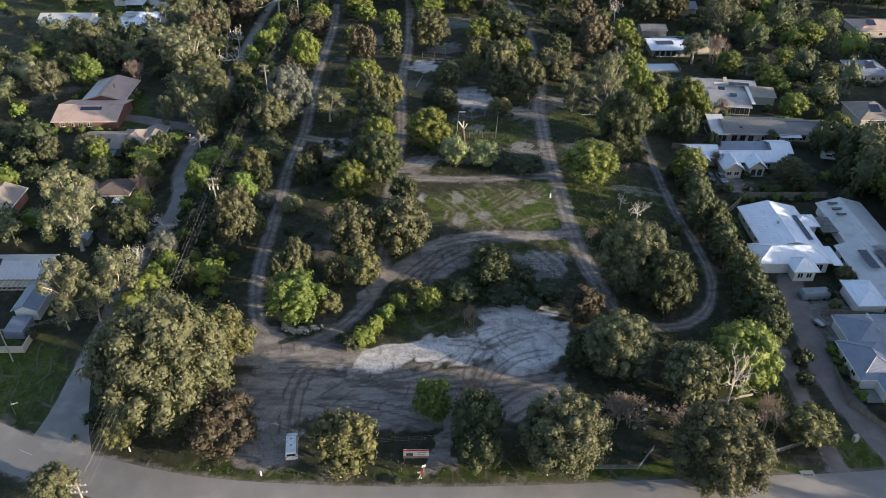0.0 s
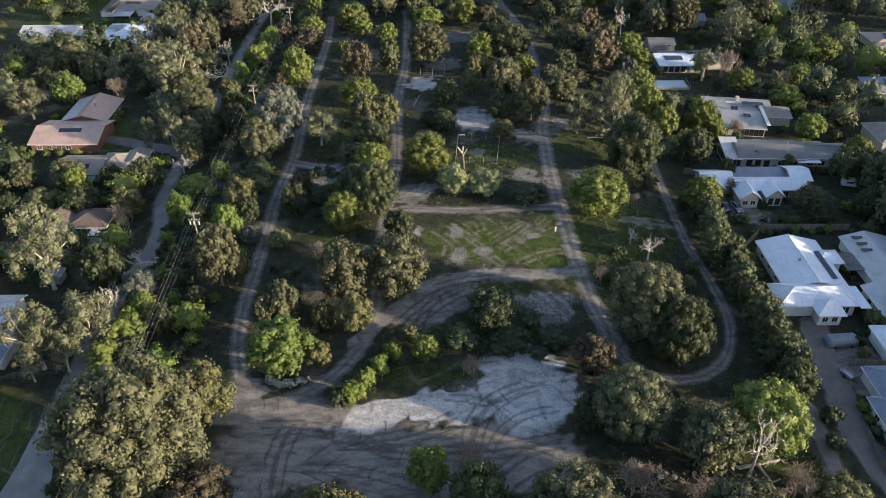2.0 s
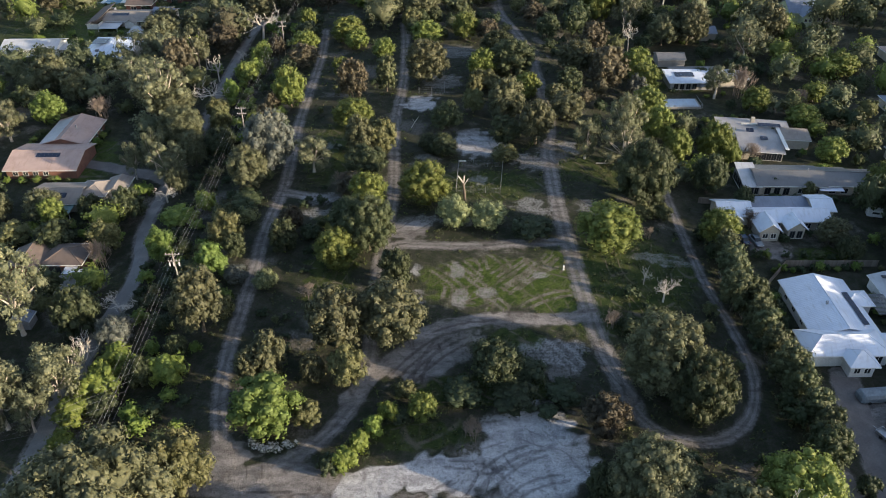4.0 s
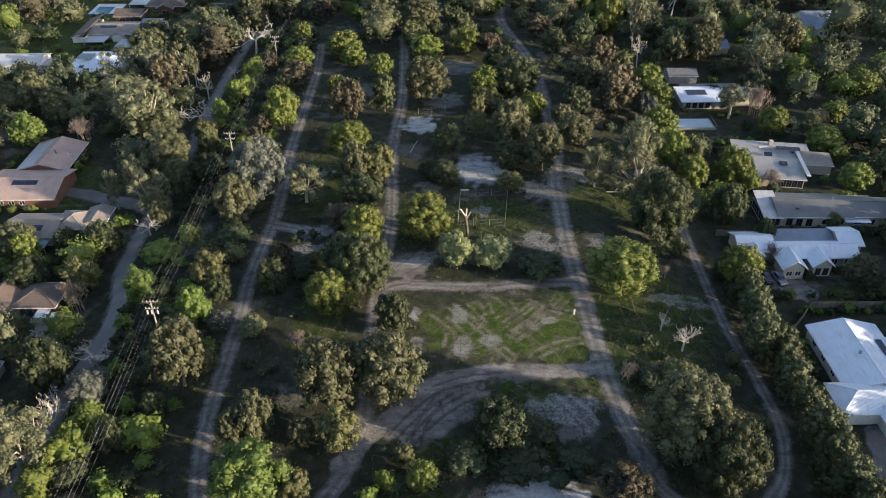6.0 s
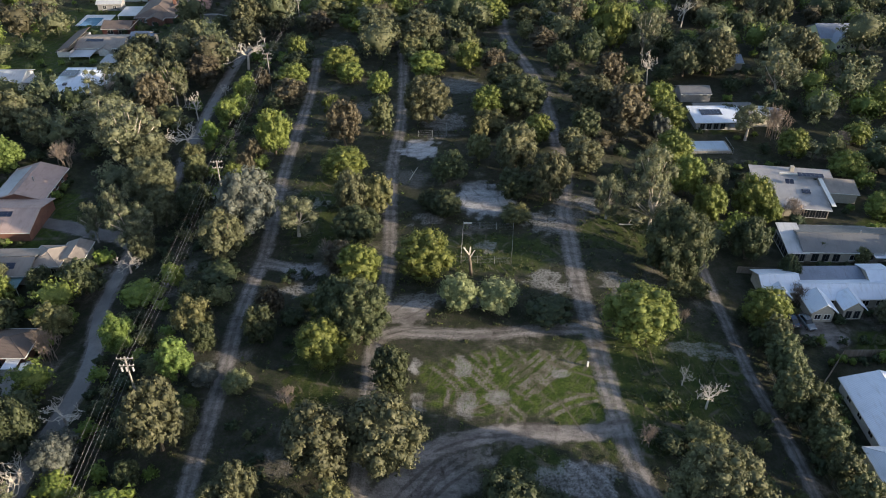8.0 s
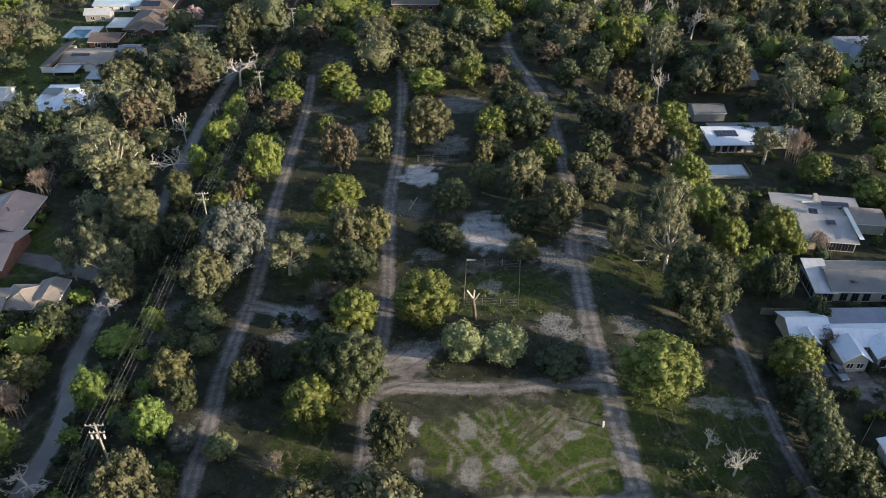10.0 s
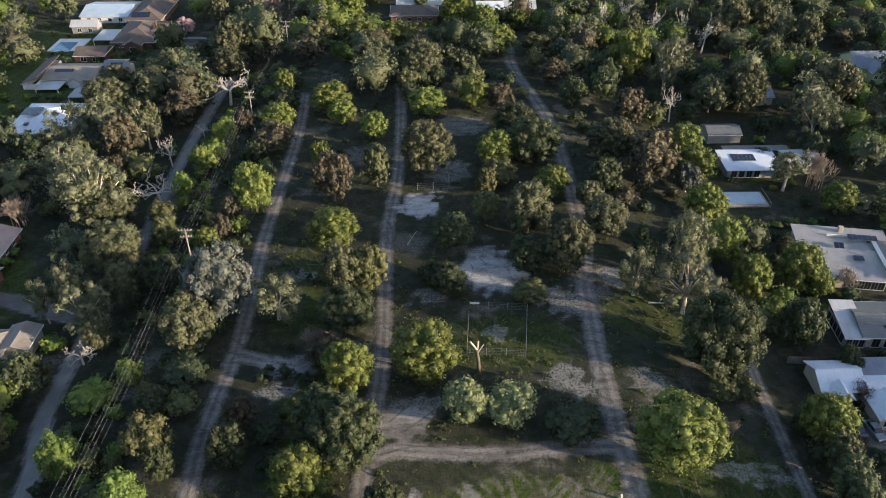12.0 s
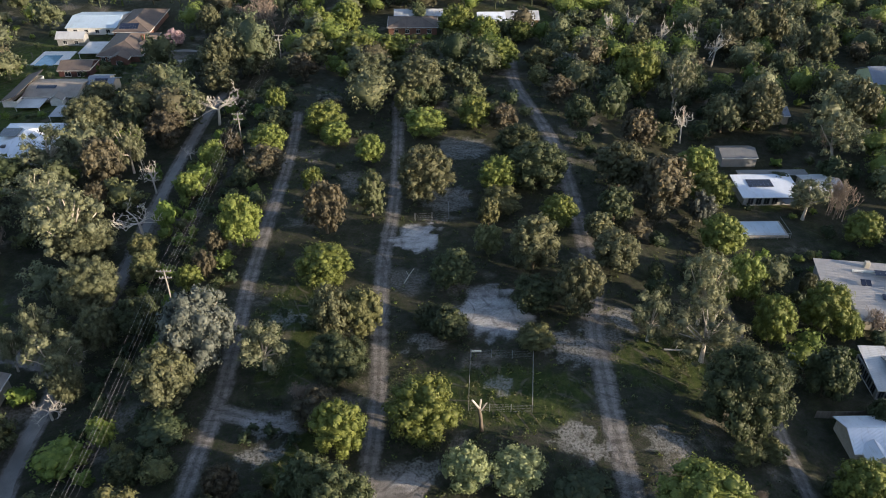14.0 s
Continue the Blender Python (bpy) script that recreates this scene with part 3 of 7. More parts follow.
# ---- trees ----
def leaf_cloud(rng, centres, radii, per, size, open_=0.0, inner=0.5):
    """Tufts of leaves in the outer half of many clumps: verts and triangles."""
    count = np.maximum(8, (per * (radii / radii.mean()) ** 2)).astype(int)
    stretch = np.repeat(rng.uniform(0.75, 1.25, (len(radii), 3)) * np.array([1, 1, 0.8]), count, 0)
    c = np.repeat(centres, count, 0)
    r = np.repeat(radii, count)[:, None]
    n = len(c)
    u = rng.normal(size=(n, 3)) + np.array([0, 0, 0.25])
    u /= np.linalg.norm(u, axis=1)[:, None]
    p = c + u * stretch * r * (inner + (1.22 - inner) * rng.rand(n, 1) ** 0.75 - open_ * rng.rand(n, 1))
    nor = u * 1.1 + rng.normal(size=(n, 3)) * 0.42 + np.array([0, 0, 0.2])
    nor /= np.linalg.norm(nor, axis=1)[:, None]
    t = np.cross(nor, rng.normal(size=(n, 3)))
    t /= np.linalg.norm(t, axis=1)[:, None]
    b = np.cross(nor, t)
    a = size * (0.6 + 0.9 * rng.rand(n, 1))
    w = a * (0.5 + 0.35 * rng.rand(n, 1))
    verts = np.stack([p + t * a, p - t * a * 0.7 - b * w, p - t * a * 0.7 + b * w], 1).reshape(-1, 3)
    return verts, np.arange(3 * n).reshape(n, 3)


ICO = bmesh.new()
bmesh.ops.create_icosphere(ICO, subdivisions=1, radius=1)
ICO_V = np.array([v.co[:] for v in ICO.verts])
ICO_F = np.array([[v.index for v in f.verts] for f in ICO.faces])
ICO.free()


def cores(rng, centres, radii, k=0.52):
    """The dense hearts of the clumps."""
    vs, fs = [], []
    for i, (c, r) in enumerate(zip(centres, radii)):
        vs.append(ICO_V * (r * k) * (1 + (0.3 if k < 0.6 else 0.13) * rng.normal(size=(len(ICO_V), 1))) * np.array([1, 1, 0.8]) + c)
        fs.append(ICO_F + i * len(ICO_V))
    return np.concatenate(vs), np.concatenate(fs)


def ball(level):
    bm = bmesh.new()
    bmesh.ops.create_icosphere(bm, subdivisions=level, radius=1)
    v, f = np.array([v.co[:] for v in bm.verts]), np.array([[v.index for v in f.verts] for f in bm.faces])
    bm.free()
    return v, f


BALLS = {2: ball(2), 3: ball(3)}


def lumpy_heart(rng, centres, radii, k=0.82, level=3):
    """One closed dense surface through the clumps of a crown."""
    ball_v, ball_f = BALLS[level]
    mid = centres.mean(0)
    c = centres - mid
    along = ball_v @ c.T
    off = (c ** 2).sum(1)[None, :] - along ** 2
    hit = np.where(off < radii ** 2, along + np.sqrt(np.maximum(radii ** 2 - off, 0)), -1).max(1)
    hit = np.where(hit > 0, hit, np.median(hit[hit > 0]) * 0.6)
    return mid + ball_v * (hit * k * (1 + 0.06 * rng.normal(size=len(hit))))[:, None], ball_f


def crown_mesh(name, rng, centres, radii, per, size, heart=True, open_=0.0):
    lv, tri = leaf_cloud(rng, centres, radii, per, size, open_, 0.72 if heart == "dense" else 0.5)
    if heart:
        cv, cf = cores(rng, centres, radii, 0.68 if heart == "dense" else 0.52)
        if heart == "dense":
            hv, hf = lumpy_heart(rng, centres, radii, 0.68)
            cv, cf = np.concatenate([cv, hv]), np.concatenate([cf, hf + len(cv)])
        lv, tri = np.concatenate([lv, cv]), np.concatenate([tri, cf + len(lv)])
    return from_arrays(name, lv, tri)


def clumps(rng, n, width, low, high, rmin, rmax, flat=1.0, hollow=0.55):
    """Clump centres filling a dome of the given width between two heights."""
    cs, rs = [], []
    mid, half = (low + high) / 2, (high - low) / 2
    k = 0
    golden = math.pi * (3 - math.sqrt(5))
    for i in range(n):
        r = rng.uniform(rmin, rmax)
        zz = 1 - 1.82 * (i + 0.5) / n
        ring = math.sqrt(max(0, 1 - zz * zz)) ** flat
        a = golden * i + rng.normal() * 0.35
        out = rng.uniform(hollow, 1.08) if i % 4 == 0 else rng.uniform(0.86, 1.08)
        if i % 4 == 3:
            out, r = rng.uniform(0.35, 0.68), r * 1.3
        cs.append((math.cos(a) * ring * out * (width / 2 - r * 0.75), math.sin(a) * ring * out * (width / 2 - r * 0.75), mid + zz * out * (half - r * 0.7)))
        rs.append(r)
    return np.array(cs), np.array(rs)


def limbs(rng, centres, fork, base_r, reach_=0.8, n=6):
    """A trunk to the fork and limbs to some of the clumps."""
    segs = [((0, 0, -0.3), (0, 0, 0.25), base_r * 1.7, base_r * 1.15)]
    lean = Vector((rng.normal() * 0.25, rng.normal() * 0.25, 0))
    top = Vector((0, 0, fork)) + lean
    midp = Vector((0, 0, fork * 0.5)) + lean * 0.2
    segs += [((0, 0, 0.25), midp, base_r * 1.15, base_r * 0.95), (midp, top, base_r * 0.95, base_r * 0.75)]
    pick = sorted(range(len(centres)), key=lambda i: -centres[i][2])[:max(n * 2, 4)]
    rng.shuffle(pick)
    for i in pick[:n]:
        end = Vector(centres[i]) * 1.0
        kink = top.lerp(end, 0.5) + Vector((rng.normal(), rng.normal(), rng.normal() * 0.5 + 0.6)) * 0.35
        tip = top.lerp(end, reach_ + 0.25)
        segs += [(top, kink, base_r * 0.55, base_r * 0.34), (kink, end, base_r * 0.34, base_r * 0.14), (end, tip, base_r * 0.14, base_r * 0.05)]
    return segs


def bare_branches(rng, tall, wide, base_r, depth=5, forks=3, spread=0.75, up=0.35):
    segs = []

    def grow(p, d, length, r, level):
        q = p + d * length
        segs.append((p, q, r, r * 0.68))
        if level == 0:
            return
        for _ in range(forks if level > 1 else 2):
            nd = (d + Vector((rng.normal(), rng.normal(), rng.normal() * 0.6 + up)) * spread).normalized()
            grow(q, nd, length * rng.uniform(0.6, 0.85), r * 0.62, level - 1)

    grow(Vector((0, 0, -0.2)), Vector((rng.normal() * 0.08, rng.normal() * 0.08, 1)).normalized(), tall * 0.33, base_r, depth)
    zs = max(s[1][2] for s in segs)
    ws = max(max(abs(s[1][0]), abs(s[1][1])) for s in segs)
    k, h = wide / 2 / ws, tall / zs
    sc = lambda v: (v[0] * k, v[1] * k, v[2] * h)
    return [(sc(p), sc(q), a, b) for p, q, a, b in segs]


def gnarled(rng, tall, wide):
    """A bleached trunk with crooked limbs that reach out flat and fork into stubs."""
    segs = []

    def limb(p, d, length, r, level):
        for k in range(3):
            d = (d + Vector((rng.normal(), rng.normal(), rng.normal() * 0.7 + 0.12)) * 0.42).normalized()
            q = p + d * length / 3
            segs.append((p, q, r, r * 0.84))
            p, r = q, r * 0.84
            if level:
                side = (d + Vector((rng.normal(), rng.normal(), rng.normal() * 0.5 + 0.2)) * 0.75).normalized()
                limb(p, side, length * rng.uniform(0.4, 0.7), r * 0.7, level - 1)

    fork = Vector((rng.normal() * 0.3, rng.normal() * 0.3, tall * 0.3))
    segs.append(((0, 0, -0.3), fork, 0.22, 0.15))
    a0 = rng.rand() * 6.28
    for k in range(6):
        a = a0 + k * 1.05 + rng.normal() * 0.25
        limb(fork, Vector((math.cos(a), math.sin(a), rng.uniform(0.25, 0.9))).normalized(), wide * 0.42, 0.095, 3)
    zs = max(s[1][2] for s in segs)
    ws = max(max(abs(s[1][0]), abs(s[1][1])) for s in segs)
    sc = lambda v: (v[0] * wide / 2 / ws, v[1] * wide / 2 / ws, v[2] * tall / zs)
    return [(sc(p), sc(q), max(u, 0.028), max(v, 0.02)) for p, q, u, v in segs]


LABELS = {
    "gum_tree": ("broad olive-green eucalyptus with a lumpy crown", "tree"),
    "open_gum": ("open grey-green eucalyptus with pale spreading limbs", "tree"),
    "green_tree": ("rounded yellow-green tree with dense sunlit foliage", "tree"),
    "dark_tree": ("dense dark olive tree with a rounded crown", "tree"),
    "silver_tree": ("silvery grey-leaved wattle with a broad crown", "tree"),
    "willow": ("pale yellow-green bushy tree beside bare sand", "tree"),
    "lime_tree": ("bright lime-green tree in fresh spring leaf", "tree"),
    "brown_gum": ("brownish eucalyptus with russet-tinged foliage", "tree"),
    "dead_tree": ("dead white tree with bare forked limbs", "dead tree"),
    "bare_shrub": ("leafless grey-brown twiggy shrub", "shrub"),
    "dark_shrub": ("low dark green shrub on leaf litter", "shrub"),
    "bright_shrub": ("sunlit yellow-green shrub among undergrowth", "shrub"),
    "conifer": ("tall dense dark green hedge tree along the fence", "tree"),
    "olive_tree": ("small olive-green bushy tree with yellowish tips", "tree"),
}
# kind: (sizes of crown built, clumps per size, leaf tufts per clump, tuft size, crown base, height ratio, heart, pale bark, openness)
FORM = {
    "gum_tree": ((9, 16), (100, 210), 62, 0.206, 0.02, 0.95, "dense", False, 0.08),
    "open_gum": ((9, 13), (42, 60), 140, 0.165, 0.06, 1.05, True, True, 0.25),
    "green_tree": ((6, 10), (70, 120), 65, 0.159, 0.0, 0.9, "dense", False, 0.0),
    "dark_tree": ((7, 14), (78, 190), 73, 0.171, -0.02, 0.85, "dense", False, 0.05),
    "silver_tree": ((9,), (100,), 75, 0.171, 0.02, 0.9, "dense", True, 0.08),
    "willow": ((7,), (85,), 80, 0.159, 0.0, 0.8, "dense", False, 0.05),
    "lime_tree": ((7,), (80,), 73, 0.165, 0.0, 0.95, "dense", False, 0.0),
    "brown_gum": ((8,), (85,), 75, 0.171, 0.03, 1.0, "dense", False, 0.12),
    "dark_shrub": ((3, 5), (20, 40), 65, 0.143, -0.05, 0.65, "dense", False, 0.1),
    "bright_shrub": ((4,), (32,), 69, 0.149, -0.02, 0.75, "dense", False, 0.05),
    "conifer": ((6,), (76,), 65, 0.149, -0.02, 1.25, "dense", False, 0.0),
    "olive_tree": ((7,), (72,), 75, 0.159, 0.0, 0.9, "dense", False, 0.1),
}
PROTO = {}


def prototype(kind, size, variant, sparse=False):
    """One tree of a kind, built once; the rest are copies of it."""
    key = (kind, size, variant, sparse)
    if key in PROTO:
        return PROTO[key]
    rng = np.random.RandomState(abs(hash((len(kind), sum(map(ord, kind)), int(size * 10), variant))) % 99991)
    name = "shrub" if "shrub" in kind else "tree"
    label, category = LABELS[kind]
    root = tagged(new(name), label, category)
    if kind == "dead_tree":
        part("trunk", rods(gnarled(rng, 8, 6), 5), DEAD_WOOD, root)
        PROTO[key] = (root, 6, 8)
    elif kind == "bare_shrub":
        segs = []
        for k in range(12):
            a, o = rng.rand() * 6.28, rng.rand() * 1.5
            for s in bare_branches(rng, 3.2 + rng.rand(), 3.0, 0.07, 4, 3, 0.8, 0.5):
                sh = Vector((math.cos(a) * o, math.sin(a) * o, 0))
                segs.append((Vector(s[0]) + sh, Vector(s[1]) + sh, max(s[2], 0.02), max(s[3], 0.016)))
        part("branch_work", rods(segs, 3), TWIGS, root)
        PROTO[key] = (root, 4, 4)
    else:
        sizes, counts, per, tuft, low, ratio, heart, pale, open_ = FORM[kind]
        n = counts[sizes.index(size)]
        tall = size * ratio
        if sparse:
            per, tuft = int(per * 0.58), tuft * 1.3
        rmin, rmax = (size * 0.04 + 0.36, size * 0.076 + 0.52) if heart == "dense" else (size * 0.072 + 0.22, size * 0.135 + 0.30)
        cs, rs = clumps(rng, n, size, low * tall, tall, rmin, rmax, 0.8 if kind == "conifer" else 1.0)
        if kind == "open_gum":
            keep = rng.rand(len(cs)) > 0.3
            cs, rs = cs[keep], rs[keep] * 0.86
        per = int(per * 0.60 * (rs.mean() / 0.80) ** 2) if heart == "dense" else per
        crown = crown_mesh("crown", rng, cs, rs, per, tuft, heart, open_)
        part("trunk", rods(limbs(rng, cs, tall * (0.3 if low > 0.02 else 0.15), 0.035 * size ** 0.85 + 0.05, 0.8, 14 if pale else 5), 6), PALE_BARK if pale else BARK, root)
        part("crown", crown, LEAF[kind], root)
        PROTO[key] = (root, size, tall)
    return PROTO[key]


PLANTED, STANDING = [], set()
turn_rng = np.random.RandomState(11)


def plant(kind, x, y, wide, tall, variants=3, sparse=False):
    sparse = sparse or y > 232
    if kind in FORM:
        size = min(FORM[kind][0], key=lambda s: abs(math.log(s / wide)))
    else:
        size = 6
    v = len(PLANTED) % variants
    root, w0, h0 = prototype(kind, size, v, sparse)
    m = pose(x, y, height(x, y), 0, 0, turn_rng.rand() * 360)
    if root.name not in STANDING:
        STANDING.add(root.name)
        ob = root
        ob.matrix_basis = m
    else:
        ob = copy_thing(root, m)
        ob.scale = (1, 1, 1)
    k = 1.06 * wide / w0
    ob.scale = (k, k * turn_rng.uniform(0.92, 1.08), tall / h0)
    PLANTED.append((x, y, wide))
    return ob


plant("gum_tree", -58.2, 75.6, 7.7, 7.0)
plant("gum_tree", 44.3, 77.8, 14.5, 13.0)
plant("dark_tree", 7.4, 80.2, 6.9, 9.0)
plant("olive_tree", -14.1, 81.1, 10.2, 11.2)
plant("gum_tree", 20.6, 81.4, 13.3, 13.3)
plant("brown_gum", -34.0, 85.2, 12.3, 10.4)
plant("dark_tree", 7.2, 85.8, 8.4, 10.9)
plant("olive_tree", 62.7, 86.5, 8.8, 6.2)
plant("olive_tree", -51.4, 86.7, 6.2, 6.7)
plant("bare_shrub", 42.6, 86.8, 7.5, 3.8)
plant("bare_shrub", 56.4, 88.8, 5.9, 6.7)
plant("bare_shrub", 32.8, 89.2, 8.1, 6.0)
plant("lime_tree", -0.1, 91.0, 6.8, 8.9)
plant("dark_shrub", -56.7, 91.2, 4.8, 4.3)
plant("gum_tree", -44.6, 92.5, 20.8, 23.6)
plant("gum_tree", 44.8, 95.2, 10.3, 11.6)
plant("bare_shrub", 6.7, 96.2, 5.7, 2.8)
plant("green_tree", 55.0, 98.9, 11.9, 13.4)
plant("dead_tree", 50.8, 92.6, 7.2, 14.5)
plant("dark_shrub", 67.4, 99.1, 3.5, 3.1)
plant("gum_tree", 33.6, 102.1, 12.7, 12.1)
plant("dark_tree", 26.9, 103.1, 5.7, 7.4)
plant("dark_shrub", 69.1, 104.6, 4.0, 3.6)
plant("olive_tree", -37.4, 105.1, 9.2, 12.9)
plant("dark_shrub", -15.5, 108.8, 4.3, 3.8)
plant("bright_shrub", -13.1, 109.2, 4.5, 4.9)
plant("dark_tree", 64.2, 109.9, 7.1, 9.2)
plant("bright_shrub", -11.2, 113.1, 3.8, 4.2)
plant("dark_shrub", -78.1, 114.2, 2.5, 2.3)
plant("bright_shrub", -59.9, 114.5, 4.4, 4.8)
plant("bare_shrub", 7.6, 115.6, 3.5, 4.6)
plant("brown_gum", 29.7, 116.2, 8.0, 8.0)
plant("bright_shrub", -8.9, 116.3, 3.8, 4.2)
plant("open_gum", -72.0, 116.5, 5.2, 8.8)
plant("olive_tree", -20.3, 118.5, 4.9, 5.5)
plant("lime_tree", -27.0, 118.7, 11.4, 10.0)
plant("open_gum", -66.6, 118.9, 7.0, 10.5)
plant("conifer", 66.3, 119.2, 5.8, 8.0)
plant("bright_shrub", -6.6, 119.6, 3.8, 4.2)
plant("dark_shrub", -5.1, 119.8, 4.5, 1.8)
plant("dark_tree", 46.0, 119.8, 10.9, 14.2)
plant("open_gum", -71.6, 119.8, 10.5, 15.8)
plant("green_tree", -0.8, 120.0, 5.3, 5.3)
plant("dark_shrub", 20.6, 120.1, 3.7, 1.9)
plant("bright_shrub", -60.3, 120.8, 6.5, 5.6)
plant("dark_shrub", -56.1, 122.4, 5.7, 4.8)
plant("dark_shrub", 15.3, 122.8, 8.6, 3.5)
plant("dark_shrub", 23.8, 123.8, 7.0, 2.8)
plant("dark_shrub", 6.1, 124.3, 7.5, 3.0)
plant("olive_tree", -3.8, 124.6, 3.7, 3.5)
plant("conifer", 65.3, 124.6, 6.1, 8.7)
plant("open_gum", -64.1, 124.6, 10.8, 13.7)
plant("gum_tree", 41.6, 125.5, 14.3, 15.7)
plant("bright_shrub", -57.3, 126.6, 8.7, 6.9)
plant("dark_shrub", 14.5, 126.9, 7.4, 3.0)
plant("olive_tree", -14.0, 127.5, 6.6, 9.1)
plant("open_gum", -63.8, 127.8, 7.9, 10.0)
plant("conifer", 64.6, 128.1, 6.6, 10.0)
plant("gum_tree", -20.4, 128.2, 4.3, 6.4)
plant("dark_tree", -51.0, 128.3, 5.2, 6.7)
plant("dark_shrub", 18.0, 129.0, 6.8, 3.6)
plant("gum_tree", -31.7, 129.1, 5.0, 7.1)
plant("bright_shrub", -46.4, 129.2, 7.3, 5.7)
plant("dark_tree", 12.4, 129.2, 9.4, 7.9)
plant("gum_tree", -28.2, 130.2, 6.3, 9.4)
plant("olive_tree", 88.4, 129.4, 3.8, 4.2)
plant("dead_tree", -61.8, 131.2, 6.4, 9.7)
plant("bright_shrub", -55.8, 131.9, 6.7, 7.0)
plant("bright_shrub", -50.8, 132.4, 2.7, 3.0)
plant("conifer", 64.9, 134.5, 5.4, 8.2)
plant("dark_tree", -46.3, 135.2, 4.1, 5.3)
plant("gum_tree", -16.8, 136.7, 11.2, 13.7)
plant("dead_tree", -63.7, 136.8, 4.9, 6.6)
plant("silver_tree", -58.6, 137.4, 6.4, 8.3)
plant("gum_tree", -6.7, 137.8, 11.6, 13.5)
plant("olive_tree", 44.5, 140.1, 6.8, 4.8)
plant("dark_shrub", 39.0, 140.1, 5.2, 3.1)
plant("silver_tree", -59.2, 140.7, 6.7, 5.7)
plant("gum_tree", -42.8, 141.2, 9.8, 14.7)
plant("bare_shrub", 35.7, 141.4, 3.8, 2.8)
plant("dark_shrub", -51.3, 142.5, 4.8, 4.3)
plant("dark_tree", -67.3, 143.2, 9.1, 11.9)
plant("olive_tree", -39.4, 144.1, 4.3, 6.0)
plant("conifer", 65.1, 146.7, 5.3, 10.1)
plant("conifer", 61.6, 148.1, 6.8, 11.1)
plant("dead_tree", 47.4, 148.5, 5.9, 6.0)
plant("dark_shrub", -55.9, 149.5, 4.0, 3.6)
plant("bare_shrub", -23.7, 150.7, 4.0, 2.3)
plant("willow", -32.7, 152.8, 5.0, 4.0)
plant("dark_tree", -6.4, 153.3, 6.8, 8.9)
plant("dead_tree", 44.5, 153.4, 3.3, 4.3)
plant("silver_tree", -39.0, 154.8, 4.7, 3.8)
plant("lime_tree", -44.2, 156.7, 6.6, 8.5)
plant("green_tree", -18.8, 159.3, 8.4, 8.9)
plant("conifer", 65.1, 160.4, 6.3, 8.1)
plant("dark_tree", -40.8, 163.0, 4.9, 6.4)
plant("dark_tree", -30.7, 164.9, 6.4, 8.4)
plant("dark_tree", -12.5, 165.1, 10.2, 13.3)
plant("bare_shrub", -71.1, 165.4, 5.7, 7.4)
plant("lime_tree", -57.6, 166.0, 6.4, 8.4)
plant("olive_tree", -43.0, 166.1, 7.2, 10.1)
plant("green_tree", 39.4, 166.2, 13.3, 10.0)
plant("dark_shrub", -25.7, 169.8, 4.5, 3.5)
plant("dark_tree", -17.1, 170.7, 8.5, 9.7)
plant("bare_shrub", 49.2, 170.7, 2.5, 3.2)
plant("dark_shrub", 23.4, 171.0, 9.4, 3.8)
plant("brown_gum", -29.9, 171.8, 5.4, 7.3)
plant("green_tree", 65.9, 171.9, 8.3, 9.5)
plant("olive_tree", -71.8, 171.9, 7.0, 8.6)
plant("dark_shrub", -55.8, 172.3, 4.5, 4.1)
plant("willow", 6.1, 173.8, 7.2, 8.0)
plant("dark_shrub", 62.8, 173.9, 3.7, 3.4)
plant("willow", 13.6, 174.0, 8.6, 6.0)
plant("dark_tree", -45.6, 176.3, 5.5, 5.5)
plant("olive_tree", 50.6, 178.7, 4.8, 4.5)
plant("olive_tree", 54.9, 179.5, 4.4, 4.7)
plant("green_tree", -13.5, 180.6, 8.6, 10.3)
plant("bright_shrub", -57.9, 180.7, 8.1, 4.4)
plant("bare_shrub", 76.4, 180.7, 5.1, 4.5)
plant("bright_shrub", -54.6, 181.4, 3.0, 2.3)
plant("green_tree", -87.6, 182.1, 6.2, 8.4)
plant("green_tree", -0.6, 184.2, 11.3, 10.7)
plant("bright_shrub", -52.4, 184.6, 5.1, 5.4)
plant("dark_shrub", -42.7, 185.1, 8.2, 3.3)
plant("dark_tree", -71.5, 185.3, 8.7, 8.7)
plant("brown_gum", -17.4, 186.4, 8.1, 6.9)
plant("dark_tree", 51.6, 186.5, 13.5, 16.3)
plant("bare_shrub", -20.4, 189.5, 4.4, 5.7)
plant("gum_tree", -43.5, 192.3, 9.6, 11.6)
plant("gum_tree", -61.8, 195.3, 5.7, 8.6)
plant("dark_shrub", -39.1, 195.7, 2.9, 2.6)
plant("dark_tree", 70.9, 196.0, 8.3, 10.8)
plant("dark_tree", -15.3, 197.7, 10.6, 8.0)
plant("open_gum", -28.5, 199.3, 10.7, 10.8)
plant("open_gum", -64.9, 199.4, 10.2, 13.2)
plant("silver_tree", -39.2, 200.9, 12.5, 16.2)
plant("open_gum", 50.0, 201.5, 13.9, 13.2)
plant("olive_tree", 20.1, 204.2, 6.6, 4.6)
plant("open_gum", -75.7, 204.6, 5.9, 11.2)
plant("open_gum", 41.0, 205.8, 7.6, 12.9)
plant("open_gum", -64.7, 206.1, 7.3, 8.3)
plant("dark_tree", 4.3, 207.6, 7.7, 6.0)
plant("open_gum", -71.2, 207.7, 7.7, 15.1)
plant("gum_tree", -17.4, 208.1, 7.6, 11.4)
plant("olive_tree", -11.8, 208.5, 7.6, 10.6)
plant("gum_tree", -61.1, 209.1, 7.1, 10.1)
plant("green_tree", 65.9, 209.7, 7.8, 10.6)
